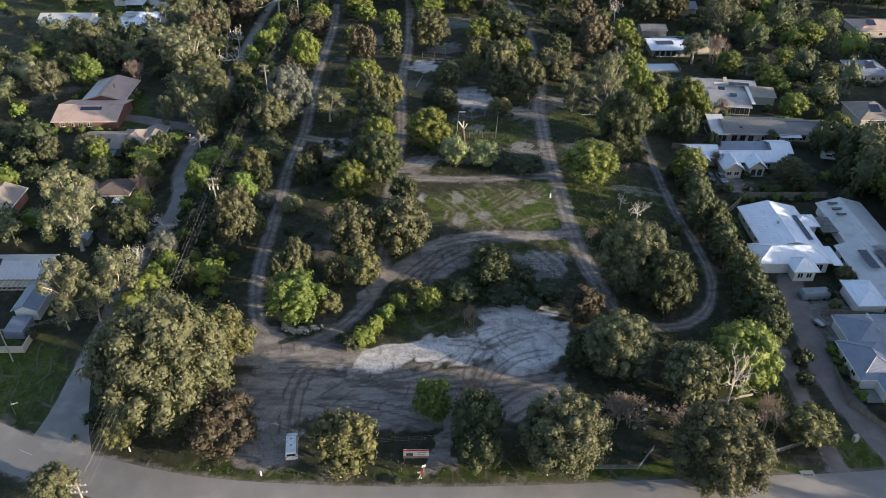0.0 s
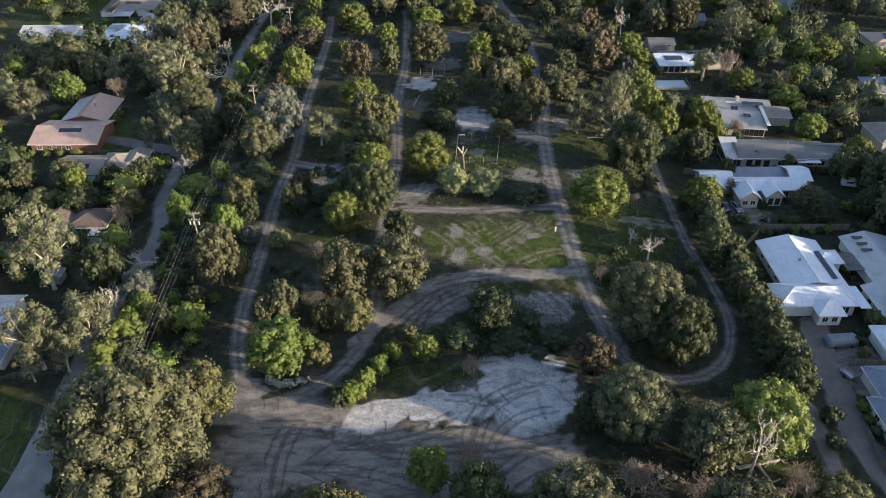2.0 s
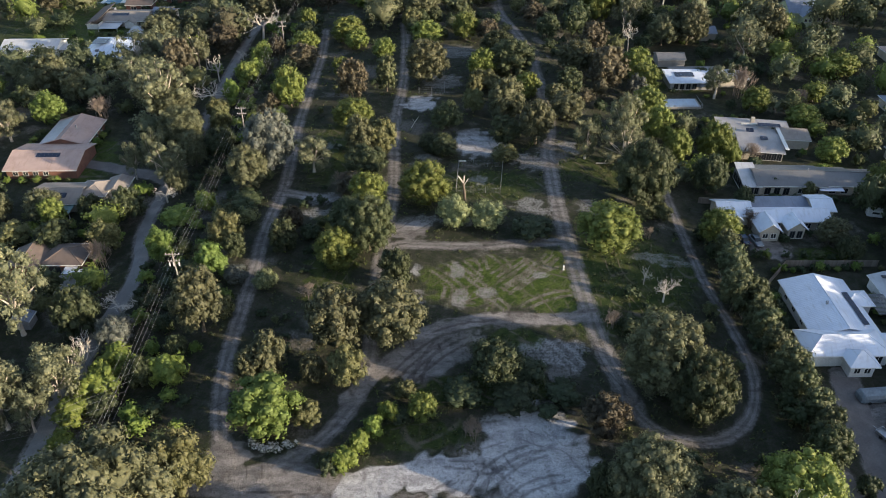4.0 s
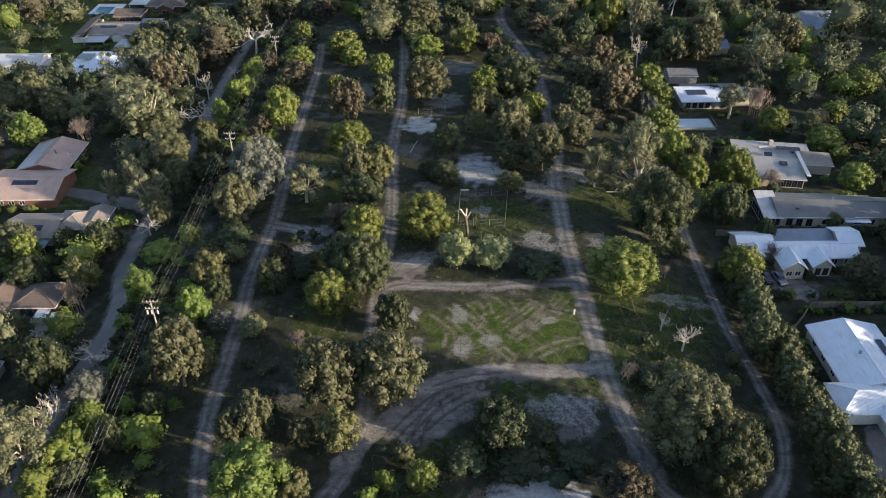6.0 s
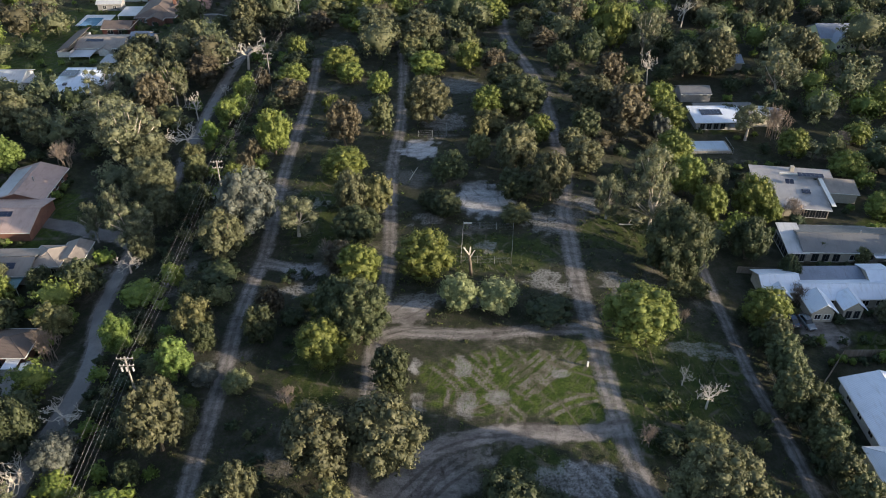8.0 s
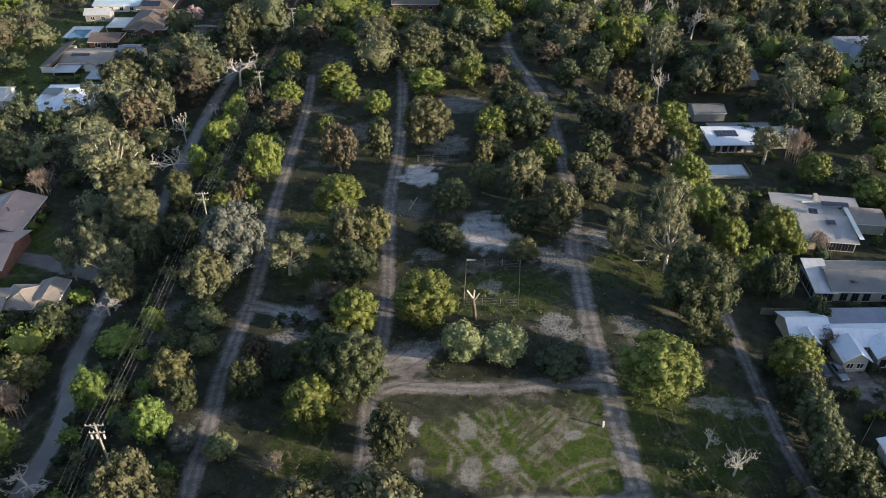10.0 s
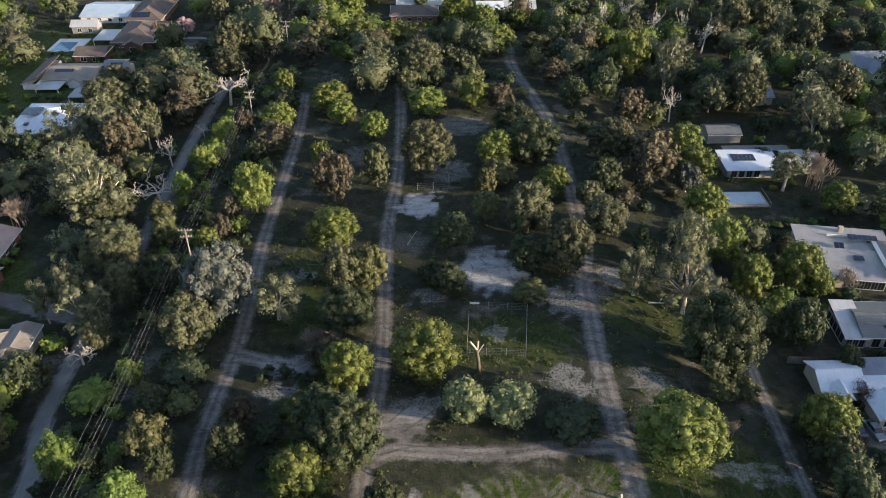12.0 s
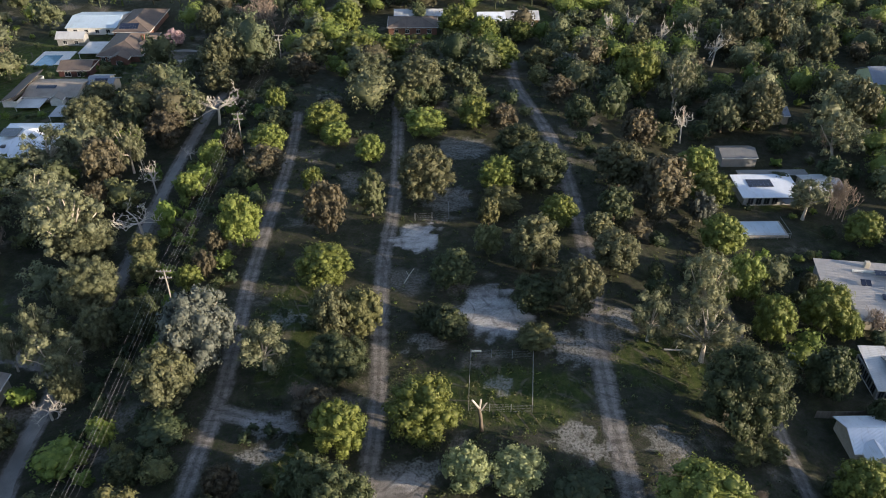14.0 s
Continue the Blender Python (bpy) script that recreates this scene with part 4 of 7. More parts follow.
plant("dark_tree", 0.9, 210.4, 6.3, 4.9)
plant("green_tree", 81.4, 210.7, 5.3, 7.2)
plant("dark_tree", -54.4, 211.5, 8.4, 8.9)
plant("open_gum", 52.6, 212.3, 11.0, 18.2)
plant("green_tree", 77.8, 213.4, 9.2, 11.2)
plant("gum_tree", 29.0, 213.7, 9.0, 12.9)
plant("dark_tree", 20.8, 215.4, 8.7, 7.4)
plant("gum_tree", -67.7, 221.6, 12.1, 12.3)
plant("green_tree", 64.0, 222.0, 8.3, 11.3)
plant("green_tree", -47.4, 222.8, 5.1, 6.9)
plant("dark_tree", 5.5, 223.0, 8.9, 8.2)
plant("green_tree", -20.4, 224.9, 10.7, 8.1)
plant("brown_gum", -45.4, 227.7, 4.5, 6.8)
plant("gum_tree", 22.1, 228.0, 10.8, 13.0)
plant("gum_tree", 39.2, 228.3, 9.8, 8.8)
plant("olive_tree", -58.3, 229.0, 6.8, 8.0)
plant("olive_tree", 13.3, 233.4, 6.4, 7.8)
plant("brown_gum", -44.5, 234.4, 4.7, 7.0)
plant("olive_tree", -61.3, 237.7, 6.6, 7.1)
plant("green_tree", -39.8, 237.8, 9.5, 12.9)
plant("green_tree", 65.4, 239.1, 9.9, 9.5)
plant("gum_tree", 37.5, 239.4, 6.1, 6.6)
plant("gum_tree", -74.5, 239.4, 12.8, 11.6)
plant("open_gum", -77.5, 239.5, 17.6, 20.0)
plant("brown_gum", -22.0, 242.2, 9.1, 13.7)
plant("green_tree", 99.1, 242.5, 8.2, 8.7)
plant("green_tree", 29.8, 244.3, 8.1, 7.7)
plant("olive_tree", 14.1, 245.2, 5.6, 7.0)
plant("dark_tree", 43.0, 247.1, 8.2, 8.7)
plant("dead_tree", -65.0, 247.3, 11.4, 9.1)
plant("conifer", -12.3, 248.9, 6.3, 11.9)
plant("olive_tree", 17.4, 250.5, 9.0, 6.3)
plant("bright_shrub", -60.3, 250.6, 6.4, 7.0)
plant("silver_tree", 64.9, 252.0, 6.5, 7.9)
plant("open_gum", 90.5, 253.4, 10.5, 12.7)
plant("bare_shrub", 98.5, 253.9, 7.9, 10.3)
plant("brown_gum", 55.6, 254.2, 12.4, 15.4)
plant("gum_tree", -0.1, 256.2, 13.0, 13.6)
plant("open_gum", -92.5, 256.8, 13.9, 13.2)
plant("brown_gum", -79.1, 258.7, 6.0, 8.9)
plant("green_tree", 69.6, 259.8, 10.2, 8.9)
plant("green_tree", -27.2, 260.2, 5.3, 7.1)
plant("green_tree", 17.5, 260.5, 9.4, 9.0)
plant("green_tree", -57.5, 262.4, 7.4, 7.9)
plant("dark_tree", 26.8, 262.7, 14.2, 11.1)
plant("gum_tree", 47.6, 263.5, 11.6, 12.1)
plant("dark_shrub", -44.8, 264.6, 6.1, 5.5)
plant("bright_shrub", -55.2, 266.8, 6.2, 6.7)
plant("dead_tree", -68.1, 267.7, 6.2, 9.3)
plant("brown_gum", -40.1, 268.9, 9.7, 8.2)
plant("green_tree", 69.5, 271.7, 9.3, 9.8)
plant("brown_gum", -81.6, 271.9, 10.5, 14.5)
plant("green_tree", -14.2, 274.8, 7.8, 7.4)
plant("green_tree", -55.0, 276.0, 6.4, 8.6)
plant("dark_tree", 23.4, 276.1, 10.7, 9.4)
plant("open_gum", -98.3, 277.9, 15.6, 14.8)
plant("open_gum", -77.2, 278.9, 9.4, 15.9)
plant("brown_gum", -50.5, 279.6, 6.5, 8.8)
plant("dead_tree", -75.0, 279.7, 4.0, 7.5)
plant("green_tree", -41.0, 280.6, 9.4, 8.1)
plant("open_gum", 109.2, 280.9, 14.0, 16.3)
plant("dead_tree", -63.3, 284.1, 4.8, 3.9)
plant("green_tree", -23.9, 285.0, 8.1, 6.4)
plant("brown_gum", 57.3, 286.8, 9.7, 12.1)
plant("green_tree", -0.2, 289.2, 10.5, 8.2)
plant("green_tree", -27.4, 291.4, 11.4, 9.1)
plant("brown_gum", 21.1, 291.7, 8.3, 8.0)
plant("brown_gum", -71.8, 293.0, 10.7, 11.3)
plant("dead_tree", 71.6, 293.2, 6.9, 12.9)
plant("dark_tree", 5.6, 293.4, 3.7, 4.9)
plant("green_tree", 13.4, 293.7, 9.9, 9.6)
plant("dark_tree", -41.4, 293.7, 9.2, 6.9)
plant("dark_tree", 42.6, 295.7, 8.5, 9.1)
plant("gum_tree", -94.7, 300.0, 13.4, 12.1)
plant("gum_tree", 122.6, 300.2, 11.9, 16.1)
plant("olive_tree", -5.4, 302.5, 7.1, 8.8)
plant("silver_tree", -27.6, 303.3, 7.9, 6.5)
plant("dead_tree", -59.9, 304.0, 12.8, 12.4)
plant("green_tree", -43.0, 304.5, 6.3, 8.5)
plant("brown_gum", 39.2, 310.6, 9.0, 8.6)
plant("open_gum", 73.7, 310.6, 11.5, 19.5)
plant("dark_tree", 2.7, 310.9, 7.3, 5.9)
plant("gum_tree", -74.1, 311.5, 12.3, 11.1)
plant("gum_tree", -84.9, 311.8, 12.4, 11.1)
plant("gum_tree", -2.3, 316.1, 14.1, 12.7)
plant("gum_tree", -15.9, 318.7, 14.2, 12.8)
plant("gum_tree", -100.0, 320.7, 9.3, 8.9)
plant("olive_tree", 35.2, 324.5, 7.7, 7.3)
plant("green_tree", 65.7, 325.7, 13.9, 17.5)
plant("brown_gum", -39.1, 332.1, 9.6, 9.2)
plant("gum_tree", -65.8, 333.6, 11.6, 10.4)
plant("silver_tree", 46.8, 339.0, 9.1, 7.5)
plant("green_tree", 24.4, 342.6, 11.9, 10.4)
plant("olive_tree", 37.8, 344.8, 10.2, 7.1)
plant("olive_tree", -38.3, 350.7, 15.0, 10.5)
plant("green_tree", -23.6, 351.7, 14.1, 10.6)
plant("green_tree", -11.3, 353.7, 12.3, 9.2)
plant("brown_gum", 13.3, 355.2, 9.5, 8.1)
plant("dead_tree", 101.3, 359.0, 9.9, 14.3)
plant("green_tree", 54.0, 364.7, 9.9, 10.5)
plant("gum_tree", 76.8, 368.8, 9.0, 13.1)
plant("dead_tree", 96.7, 370.8, 7.0, 15.4)
plant("green_tree", 34.8, 374.0, 8.0, 7.6)
plant("green_tree", 21.3, 374.3, 10.1, 9.6)
plant("dead_tree", 86.5, 374.6, 8.3, 14.0)
plant("green_tree", 11.2, 380.6, 12.3, 11.9)
plant("dead_tree", 68.8, 382.9, 7.4, 12.8)
plant("dead_tree", 78.2, 386.6, 7.5, 13.4)
plant("gum_tree", -84.1, 395.6, 9.6, 12.7)
plant("bare_shrub", -64.1, 400.1, 16.4, 11.7)
plant("dark_shrub", 87.5, 126.4, 3.6, 2.5)
plant("olive_tree", 82.0, 120.0, 2.5, 3.2)
plant("dark_shrub", -6.0, 77.8, 1.8, 0.7)
plant("gum_tree", -118.3, 260.3, 10.9, 13.1)
plant("gum_tree", -107.7, 252.4, 9.9, 12.1)
plant("lime_tree", -110.9, 238.2, 8.8, 10.0)
plant("bare_shrub", -96.8, 241.8, 8.7, 7.8)
plant("green_tree", 69.1, 216.1, 7.1, 6.3)
plant("green_tree", 109.3, 231.6, 8.8, 7.6)
plant("green_tree", 108.9, 211.9, 8.4, 7.3)
plant("green_tree", 120.5, 250.9, 7.5, 6.6)
plant("bare_shrub", 114.6, 246.6, 6.1, 5.5)
plant("green_tree", 137.7, 270.2, 9.8, 8.4)
plant("gum_tree", 79.2, 224.3, 3.5, 5.9)
plant("dark_tree", 77.4, 188.3, 5.0, 6.4)
plant("dark_shrub", 98.6, 226.1, 5.3, 3.7)
plant("olive_tree", 96.0, 194.1, 3.6, 4.2)
plant("bare_shrub", 87.9, 212.3, 5.6, 5.0)
plant("dark_tree", 88.0, 196.6, 2.6, 4.0)
plant("bare_shrub", 110.7, 289.1, 7.8, 7.0)
plant("gum_tree", -84.2, 248.9, 10.3, 12.5)
plant("dark_shrub", 87.7, 209.1, 4.4, 3.0)

plant("gum_tree", -67.4, 342.2, 11.5, 17.2)
plant("gum_tree", -59.5, 346.4, 10.7, 16.0)
plant("gum_tree", -54.3, 349.1, 9.5, 12.9)
plant("green_tree", -39.6, 382.5, 11.3, 10.9)
plant("green_tree", -29.8, 386.7, 12.1, 11.4)
plant("gum_tree", 85.2, 300.0, 10.8, 11.8)
plant("gum_tree", 94.7, 300.8, 13.2, 15.7)
plant("gum_tree", 116.6, 373.6, 11.4, 17.1)
plant("gum_tree", 127.7, 376.5, 11.3, 16.9)
plant("open_gum", 130.3, 359.7, 9.9, 16.0)
plant("gum_tree", 138.4, 358.4, 10.9, 15.2)
plant("open_gum", -79.3, 144.0, 13.9, 21.8)
plant("gum_tree", -91.0, 185.3, 8.3, 8.8)
plant("olive_tree", -94.6, 175.8, 8.0, 5.6)
plant("gum_tree", -102.0, 185.2, 6.2, 8.1)
plant("dark_tree", -80.8, 186.2, 5.7, 6.6)
plant("dark_tree", -84.5, 174.1, 9.3, 7.0)
plant("open_gum", -117.9, 226.7, 11.3, 13.0)
plant("conifer", 108.9, 188.9, 3.5, 6.6)
plant("gum_tree", 92.8, 172.9, 7.5, 6.7)
plant("dark_tree", 93.8, 166.5, 5.5, 6.4)
plant("dark_tree", 105.4, 169.0, 7.0, 9.1)
plant("green_tree", 115.1, 195.9, 7.5, 8.4)
plant("dead_tree", -61.3, 148.4, 7.9, 6.3)
plant("dead_tree", -64.1, 191.7, 6.2, 5.0)
plant("conifer", 66.2, 114.5, 5.2, 8.6)
plant("conifer", 64.6, 139.5, 5.2, 8.6)
plant("conifer", 64.2, 142.8, 5.2, 8.6)
plant("conifer", 63.6, 152.6, 5.2, 8.6)
plant("conifer", 64.6, 156.4, 5.2, 8.6)
plant("conifer", 65.2, 165.5, 5.2, 8.6)

# ---- the rest of the woods and gardens, with added shade trees ----
CLEAR = [  # yards, roofs and lawns kept free: x0, x1, y0, y1
    (69, 106, 94, 160), (66, 100, 168, 191), (79, 117, 192, 206), (80, 106, 207, 235), (72, 88, 241, 270), (76, 88, 275, 287), (88, 108, 302, 314),
    (-113, -84, 200, 236), (-99, -74, 184, 203), (-87, -71, 160, 172), (-100, -77, 118, 141), (-107, -98, 156, 168), (-152, -128, 288, 305), (-122, -100, 280, 318),
    (-17, 8, 370, 400), (18, 46, 386, 403), (-134, -103, 316, 350), (-144, -101, 364, 420), (136, 154, 220, 252), (122, 138, 188, 218), (156, 180, 262, 295), (138, 160, 303, 348),
    (-102, -78, 364, 386), (-100, -66, 88, 116), (64, 70, 78, 110), (100, 112, 202, 216), (78, 96, 205, 216), (86, 92, 160, 170),
]


GX, GY = np.meshgrid(np.arange(-260, 261, 1.0), np.arange(0, 461, 1.0))
FREE = reach(GX, GY, ROAD) - 4.5
for _, w_, line_ in TRACKS + LANES:
    FREE = np.minimum(FREE, reach(GX, GY, line_) - w_ / 2 + (0.9 if w_ < 4.5 else 0))
for x0_, x1_, y0_, y1_ in CLEAR:
    FREE = np.minimum(FREE, np.maximum(np.maximum(x0_ - GX, GX - x1_), np.maximum(y0_ - GY, GY - y1_)))
WOOD_V, WOOD_F, WOOD_M, WOOD_T = [], [], [], []
WOOD_KINDS = sorted(FORM)


def may_stand(x, y, wide, tight):
    if (y < 80 and x < 108) or FREE[int(round(y)), int(round(x)) + 260] < wide * 0.42:
        return False
    p = np.array(PLANTED)
    return bool((np.hypot(p[:, 0] - x, p[:, 1] - y) > tight * (p[:, 2] + wide) / 2).all())


SPARSE = {}


def sparse_crown(kind, size, variant):
    """A thinner crown with its trunk for the joined woods: arrays."""
    key = (kind, size, variant)
    if key not in SPARSE:
        rng = np.random.RandomState(900 + 31 * WOOD_KINDS.index(kind) + variant + int(size))
        sizes, counts, per, tuft, low, ratio, heart, pale, open_ = FORM[kind]
        tall = size * ratio
        n = int(counts[sizes.index(size)] * (0.5 if heart is True else 0.36))
        cs, rs = clumps(rng, n, size, low * tall, tall, size * 0.055 + 0.25, size * 0.10 + 0.32)
        v, f = leaf_cloud(rng, cs, rs, int(per * 0.24) if heart is True else int(per * 0.32), tuft * 1.95, open_, 0.7)
        cv, cf = lumpy_heart(rng, cs, rs, 0.78, 2)
        r = 0.03 * size
        tv = np.array([(r * math.cos(a), r * math.sin(a), z) for z in (-0.5, tall * 0.5) for a in (0, 2.1, 4.2)])
        tf = np.array([(0, 1, 4), (0, 4, 3), (1, 2, 5), (1, 5, 4), (2, 0, 3), (2, 3, 5)])
        SPARSE[key] = (np.concatenate([v, cv, tv]), np.concatenate([f, cf + len(v), tf + len(v) + len(cv)]), size, tall)
    return SPARSE[key]


def grow(kind, x, y, wide, tall, turn, tone, k):
    """Add one tree or shrub to the joined woods."""
    size = min(FORM[kind][0], key=lambda s: abs(math.log(s / wide)))
    v, f, w0, h0 = sparse_crown(kind, size, k % 3)
    c, s = math.cos(turn) * wide / w0 * 1.15, math.sin(turn) * wide / w0 * 1.15
    q = np.stack([v[:, 0] * c - v[:, 1] * s + x, v[:, 0] * s + v[:, 1] * c + y, v[:, 2] * tall / h0 + height(x, y)], 1)
    WOOD_F.append(f + WOOD_SIZE[0])
    WOOD_SIZE[0] += len(q)
    WOOD_V.append(q)
    WOOD_M.append(np.full(len(f), WOOD_KINDS.index(kind)))
    WOOD_T.append(np.full(len(q), tone))
    PLANTED.append((x, y, wide))


def border(x0, x1, y0, y1, seed, gap=2.1, wmin=1.4, wmax=2.8):
    """A garden border of mixed shrubs along a line, with gaps."""
    r = np.random.RandomState(seed)
    n = max(2, int(math.hypot(x1 - x0, y1 - y0) / gap))
    for k in range(n):
        t, wide = (k + r.rand()) / n, r.uniform(wmin, wmax)
        kind, skip = ["dark_shrub", "bright_shrub", "olive_tree", "dark_shrub", "green_tree"][r.randint(5)], r.rand()
        if skip > 0.22:
            grow(kind, x0 + (x1 - x0) * t, y0 + (y1 - y0) * t + r.uniform(-0.4, 0.4), wide, wide * r.uniform(0.7, 1.05), r.uniform(0, 6), r.rand(), k)


def scatter(x0, x1, y0, y1, tries, menu, wmin, wmax, tight, seed, single=False, stretch_by=1.0):
    r = np.random.RandomState(seed)
    for k in range(tries):
        x, y, wide = r.uniform(x0, x1), r.uniform(y0, y1), r.uniform(wmin, wmax)
        kind = menu[r.randint(len(menu))]
        stretch, turn, tone = r.uniform(0.95, 1.35) * stretch_by, r.uniform(0, 6.28), r.rand()
        if (x < -84 and y > 290 and r.rand() < 0.5) or (60 < x < 175 and 225 < y < 345 and r.rand() < 0.3):
            continue
        if not may_stand(x, y, wide, tight):
            continue
        tall = wide * FORM[kind][5] * stretch
        if single:
            plant(kind, x, y, wide, tall, 3, True)
            continue
        grow(kind, x, y, wide, tall, turn, tone, k)


WOOD_SIZE = [0]
# far trees
grow("open_gum", -87.8, 278.8, 10.5, 16.3, 0.00, 0.00, 0)
grow("gum_tree", -82.0, 304.1, 11.1, 13.3, 1.70, 0.37, 1)
grow("brown_gum", -71.6, 301.3, 11.4, 15.1, 3.40, 0.74, 2)
grow("gum_tree", -83.5, 328.3, 10.3, 12.5, 5.10, 0.11, 3)
grow("gum_tree", -15.9, 303.2, 12.5, 14.6, 6.14, 0.07, 11)
grow("green_tree", 68.1, 335.1, 12.4, 10.3, 0.38, 0.55, 15)
grow("dark_tree", 56.0, 312.0, 9.5, 10.9, 2.08, 0.92, 16)
grow("gum_tree", 46.9, 318.9, 9.6, 11.8, 3.78, 0.29, 17)
grow("gum_tree", 153.2, 320.5, 15.0, 17.1, 6.00, 0.14, 22)
grow("open_gum", -56.5, 347.1, 15.6, 22.7, 3.12, 0.88, 24)
grow("green_tree", -20.3, 364.0, 11.5, 9.7, 1.94, 0.99, 27)
grow("green_tree", 57.3, 376.2, 8.8, 7.6, 5.86, 0.21, 33)
grow("green_tree", 69.5, 340.5, 12.7, 10.6, 1.28, 0.58, 34)
grow("open_gum", 77.5, 324.4, 11.6, 17.6, 2.98, 0.95, 35)
grow("open_gum", 98.8, 310.8, 11.0, 16.9, 4.68, 0.32, 36)
grow("gum_tree", 100.3, 387.0, 12.9, 15.1, 5.20, 0.80, 40)
grow("open_gum", 112.3, 296.6, 9.5, 15.0, 0.62, 0.17, 41)
grow("dark_tree", 52.8, 303.0, 9.7, 11.2, 2.32, 0.54, 42)
grow("dark_tree", 88.3, 315.1, 8.6, 10.0, 4.02, 0.91, 43)
grow("dark_tree", 44.3, 332.4, 7.2, 8.6, 1.14, 0.65, 45)
grow("gum_tree", 11.3, 319.1, 6.8, 9.1, 6.24, 0.76, 48)
grow("gum_tree", -82.5, 301.2, 8.0, 10.3, 5.06, 0.87, 51)
grow("gum_tree", -68.6, 304.3, 11.3, 13.5, 0.48, 0.24, 52)
grow("gum_tree", -5.3, 296.4, 4.7, 7.0, 3.88, 0.98, 54)
grow("conifer", -3.0, 395.6, 6.6, 9.6, 5.58, 0.35, 55)
# garden borders along house fronts, fences and drives
for k_, (xa, ya, xb, yb) in enumerate((
        (-109, 203.6, -92, 203.8), (-92.5, 214, -92.5, 233), (-97, 186.5, -92, 183.5), (-85, 189.5, -76, 192), (-98, 176, -78, 178), (-98, 181, -80, 182.5), (-92, 159, -84, 160), (-74, 158, -73, 170), (-112, 205, -111, 232),
        (71, 176.8, 76, 176.5), (81.5, 173.8, 83, 173.8), (88, 176.5, 98, 176), (98.5, 178, 98.5, 190), (84, 191.5, 112, 191), (118, 192, 118, 205), (80, 206, 116, 206.5), (84, 210.5, 86, 222), (99.5, 212, 107, 219), (80, 232, 104, 234), (76, 236, 100, 238), (74, 256.5, 79, 258), (88, 254, 104, 258), (73, 274, 100, 275), (90, 301.5, 106, 301.5),
        (70.5, 140, 72.5, 155), (88.5, 128, 88.5, 139), (82.5, 119, 84.5, 128), (70, 162, 100, 163), (70, 168, 98, 167), (76.2, 96, 76, 108), (91, 141, 92.5, 155), (88, 117, 105, 116.5),
        (-152, 286.5, -128, 287), (-122, 281.5, -106, 281.5), (-127, 303, -104, 304), (-134, 312, -104, 314.5), (-126, 345.5, -106, 346), (-100, 330, -99, 345), (-130, 358.5, -106, 359.5), (-120, 363, -103, 363.5), (-147, 362, -132, 361), (-102, 366, -101, 388), (-122, 391, -104, 390), (-146, 382, -126, 382), (-142, 395.5, -122, 395), (-16, 378, 6, 378), (19, 386, 44, 386),
        (138, 233, 152, 233), (124, 200, 137, 200), (158, 274, 178, 274), (140, 319, 158, 319))):
    border(xa, xb, ya, yb, 700 + k_)
scatter(-61, -54, 120, 330, 100, ["green_tree", "bright_shrub", "dark_shrub", "olive_tree", "bright_shrub"], 2.6, 4.4, 0.8, 41)
scatter(-46, -39, 140, 330, 120, ["green_tree", "dark_tree", "olive_tree", "dark_tree", "dark_shrub"], 3.2, 5.4, 0.78, 42)
scatter(-61, -41, 96, 330, 420, ["dark_shrub", "dark_shrub", "dark_shrub", "olive_tree", "bright_shrub"], 2.2, 4.2, 0.8, 21)
scatter(-150, -68, 100, 330, 420, ["gum_tree", "open_gum", "dark_tree", "gum_tree", "green_tree", "open_gum", "olive_tree"], 6, 11, 0.72, 22)
scatter(-140, -68, 96, 330, 300, ["dark_shrub", "dark_tree", "bright_shrub", "olive_tree"], 3, 5.5, 0.7, 23)
# woods east of x 106; those out of view are added for their shade
scatter(106, 215, 20, 345, 620, ["gum_tree", "green_tree", "gum_tree", "dark_tree", "green_tree", "open_gum"], 7, 11, 0.78, 32, stretch_by=1.08)
# two tall belts, mostly unseen, added to keep low sun off the houses
scatter(106, 127, 36, 192, 420, ["gum_tree", "dark_tree", "gum_tree", "green_tree"], 7, 10, 0.46, 36, stretch_by=1.45)
scatter(106, 148, 20, 200, 120, ["gum_tree", "dark_tree", "gum_tree"], 8, 12, 0.6, 34, stretch_by=1.45)
scatter(62, 150, 84, 330, 420, ["dark_tree", "green_tree", "gum_tree", "dark_tree", "green_tree", "open_gum", "olive_tree"], 5, 9.5, 0.74, 24)
scatter(62, 160, 84, 330, 380, ["dark_shrub", "bright_shrub", "dark_tree", "olive_tree"], 2.5, 5, 0.7, 25)
scatter(40, 66, 216, 330, 60, ["dark_tree", "dark_shrub", "dark_tree", "brown_gum"], 3, 6, 0.85, 26)
scatter(-30, 30, 300, 372, 90, ["green_tree", "dark_tree", "gum_tree", "dark_shrub", "olive_tree"], 3.5, 7, 0.85, 27)
scatter(-240, 250, 325, 440, 1300, ["gum_tree", "green_tree", "green_tree", "gum_tree", "open_gum", "brown_gum", "dark_tree"], 7, 12, 0.74, 28)
scatter(-175, -86, 284, 420, 420, ["dark_shrub", "bright_shrub", "olive_tree", "dark_shrub", "green_tree"], 2, 4, 0.8, 35)
scatter(62.5, 66, 112, 168, 60, ["conifer", "dark_shrub"], 3, 4.6, 0.62, 29)
scatter(-33, -12, 120, 300, 70, ["dark_shrub", "olive_tree", "dark_shrub", "dark_shrub"], 1.4, 2.8, 0.9, 30)
scatter(40, 58, 86, 150, 40, ["dark_shrub", "olive_tree"], 2, 3.6, 0.85, 31)
wood_me = from_arrays("woodland", np.concatenate(WOOD_V), np.concatenate(WOOD_F))
for kind_ in WOOD_KINDS:
    wood_me.materials.append(LEAF[kind_])
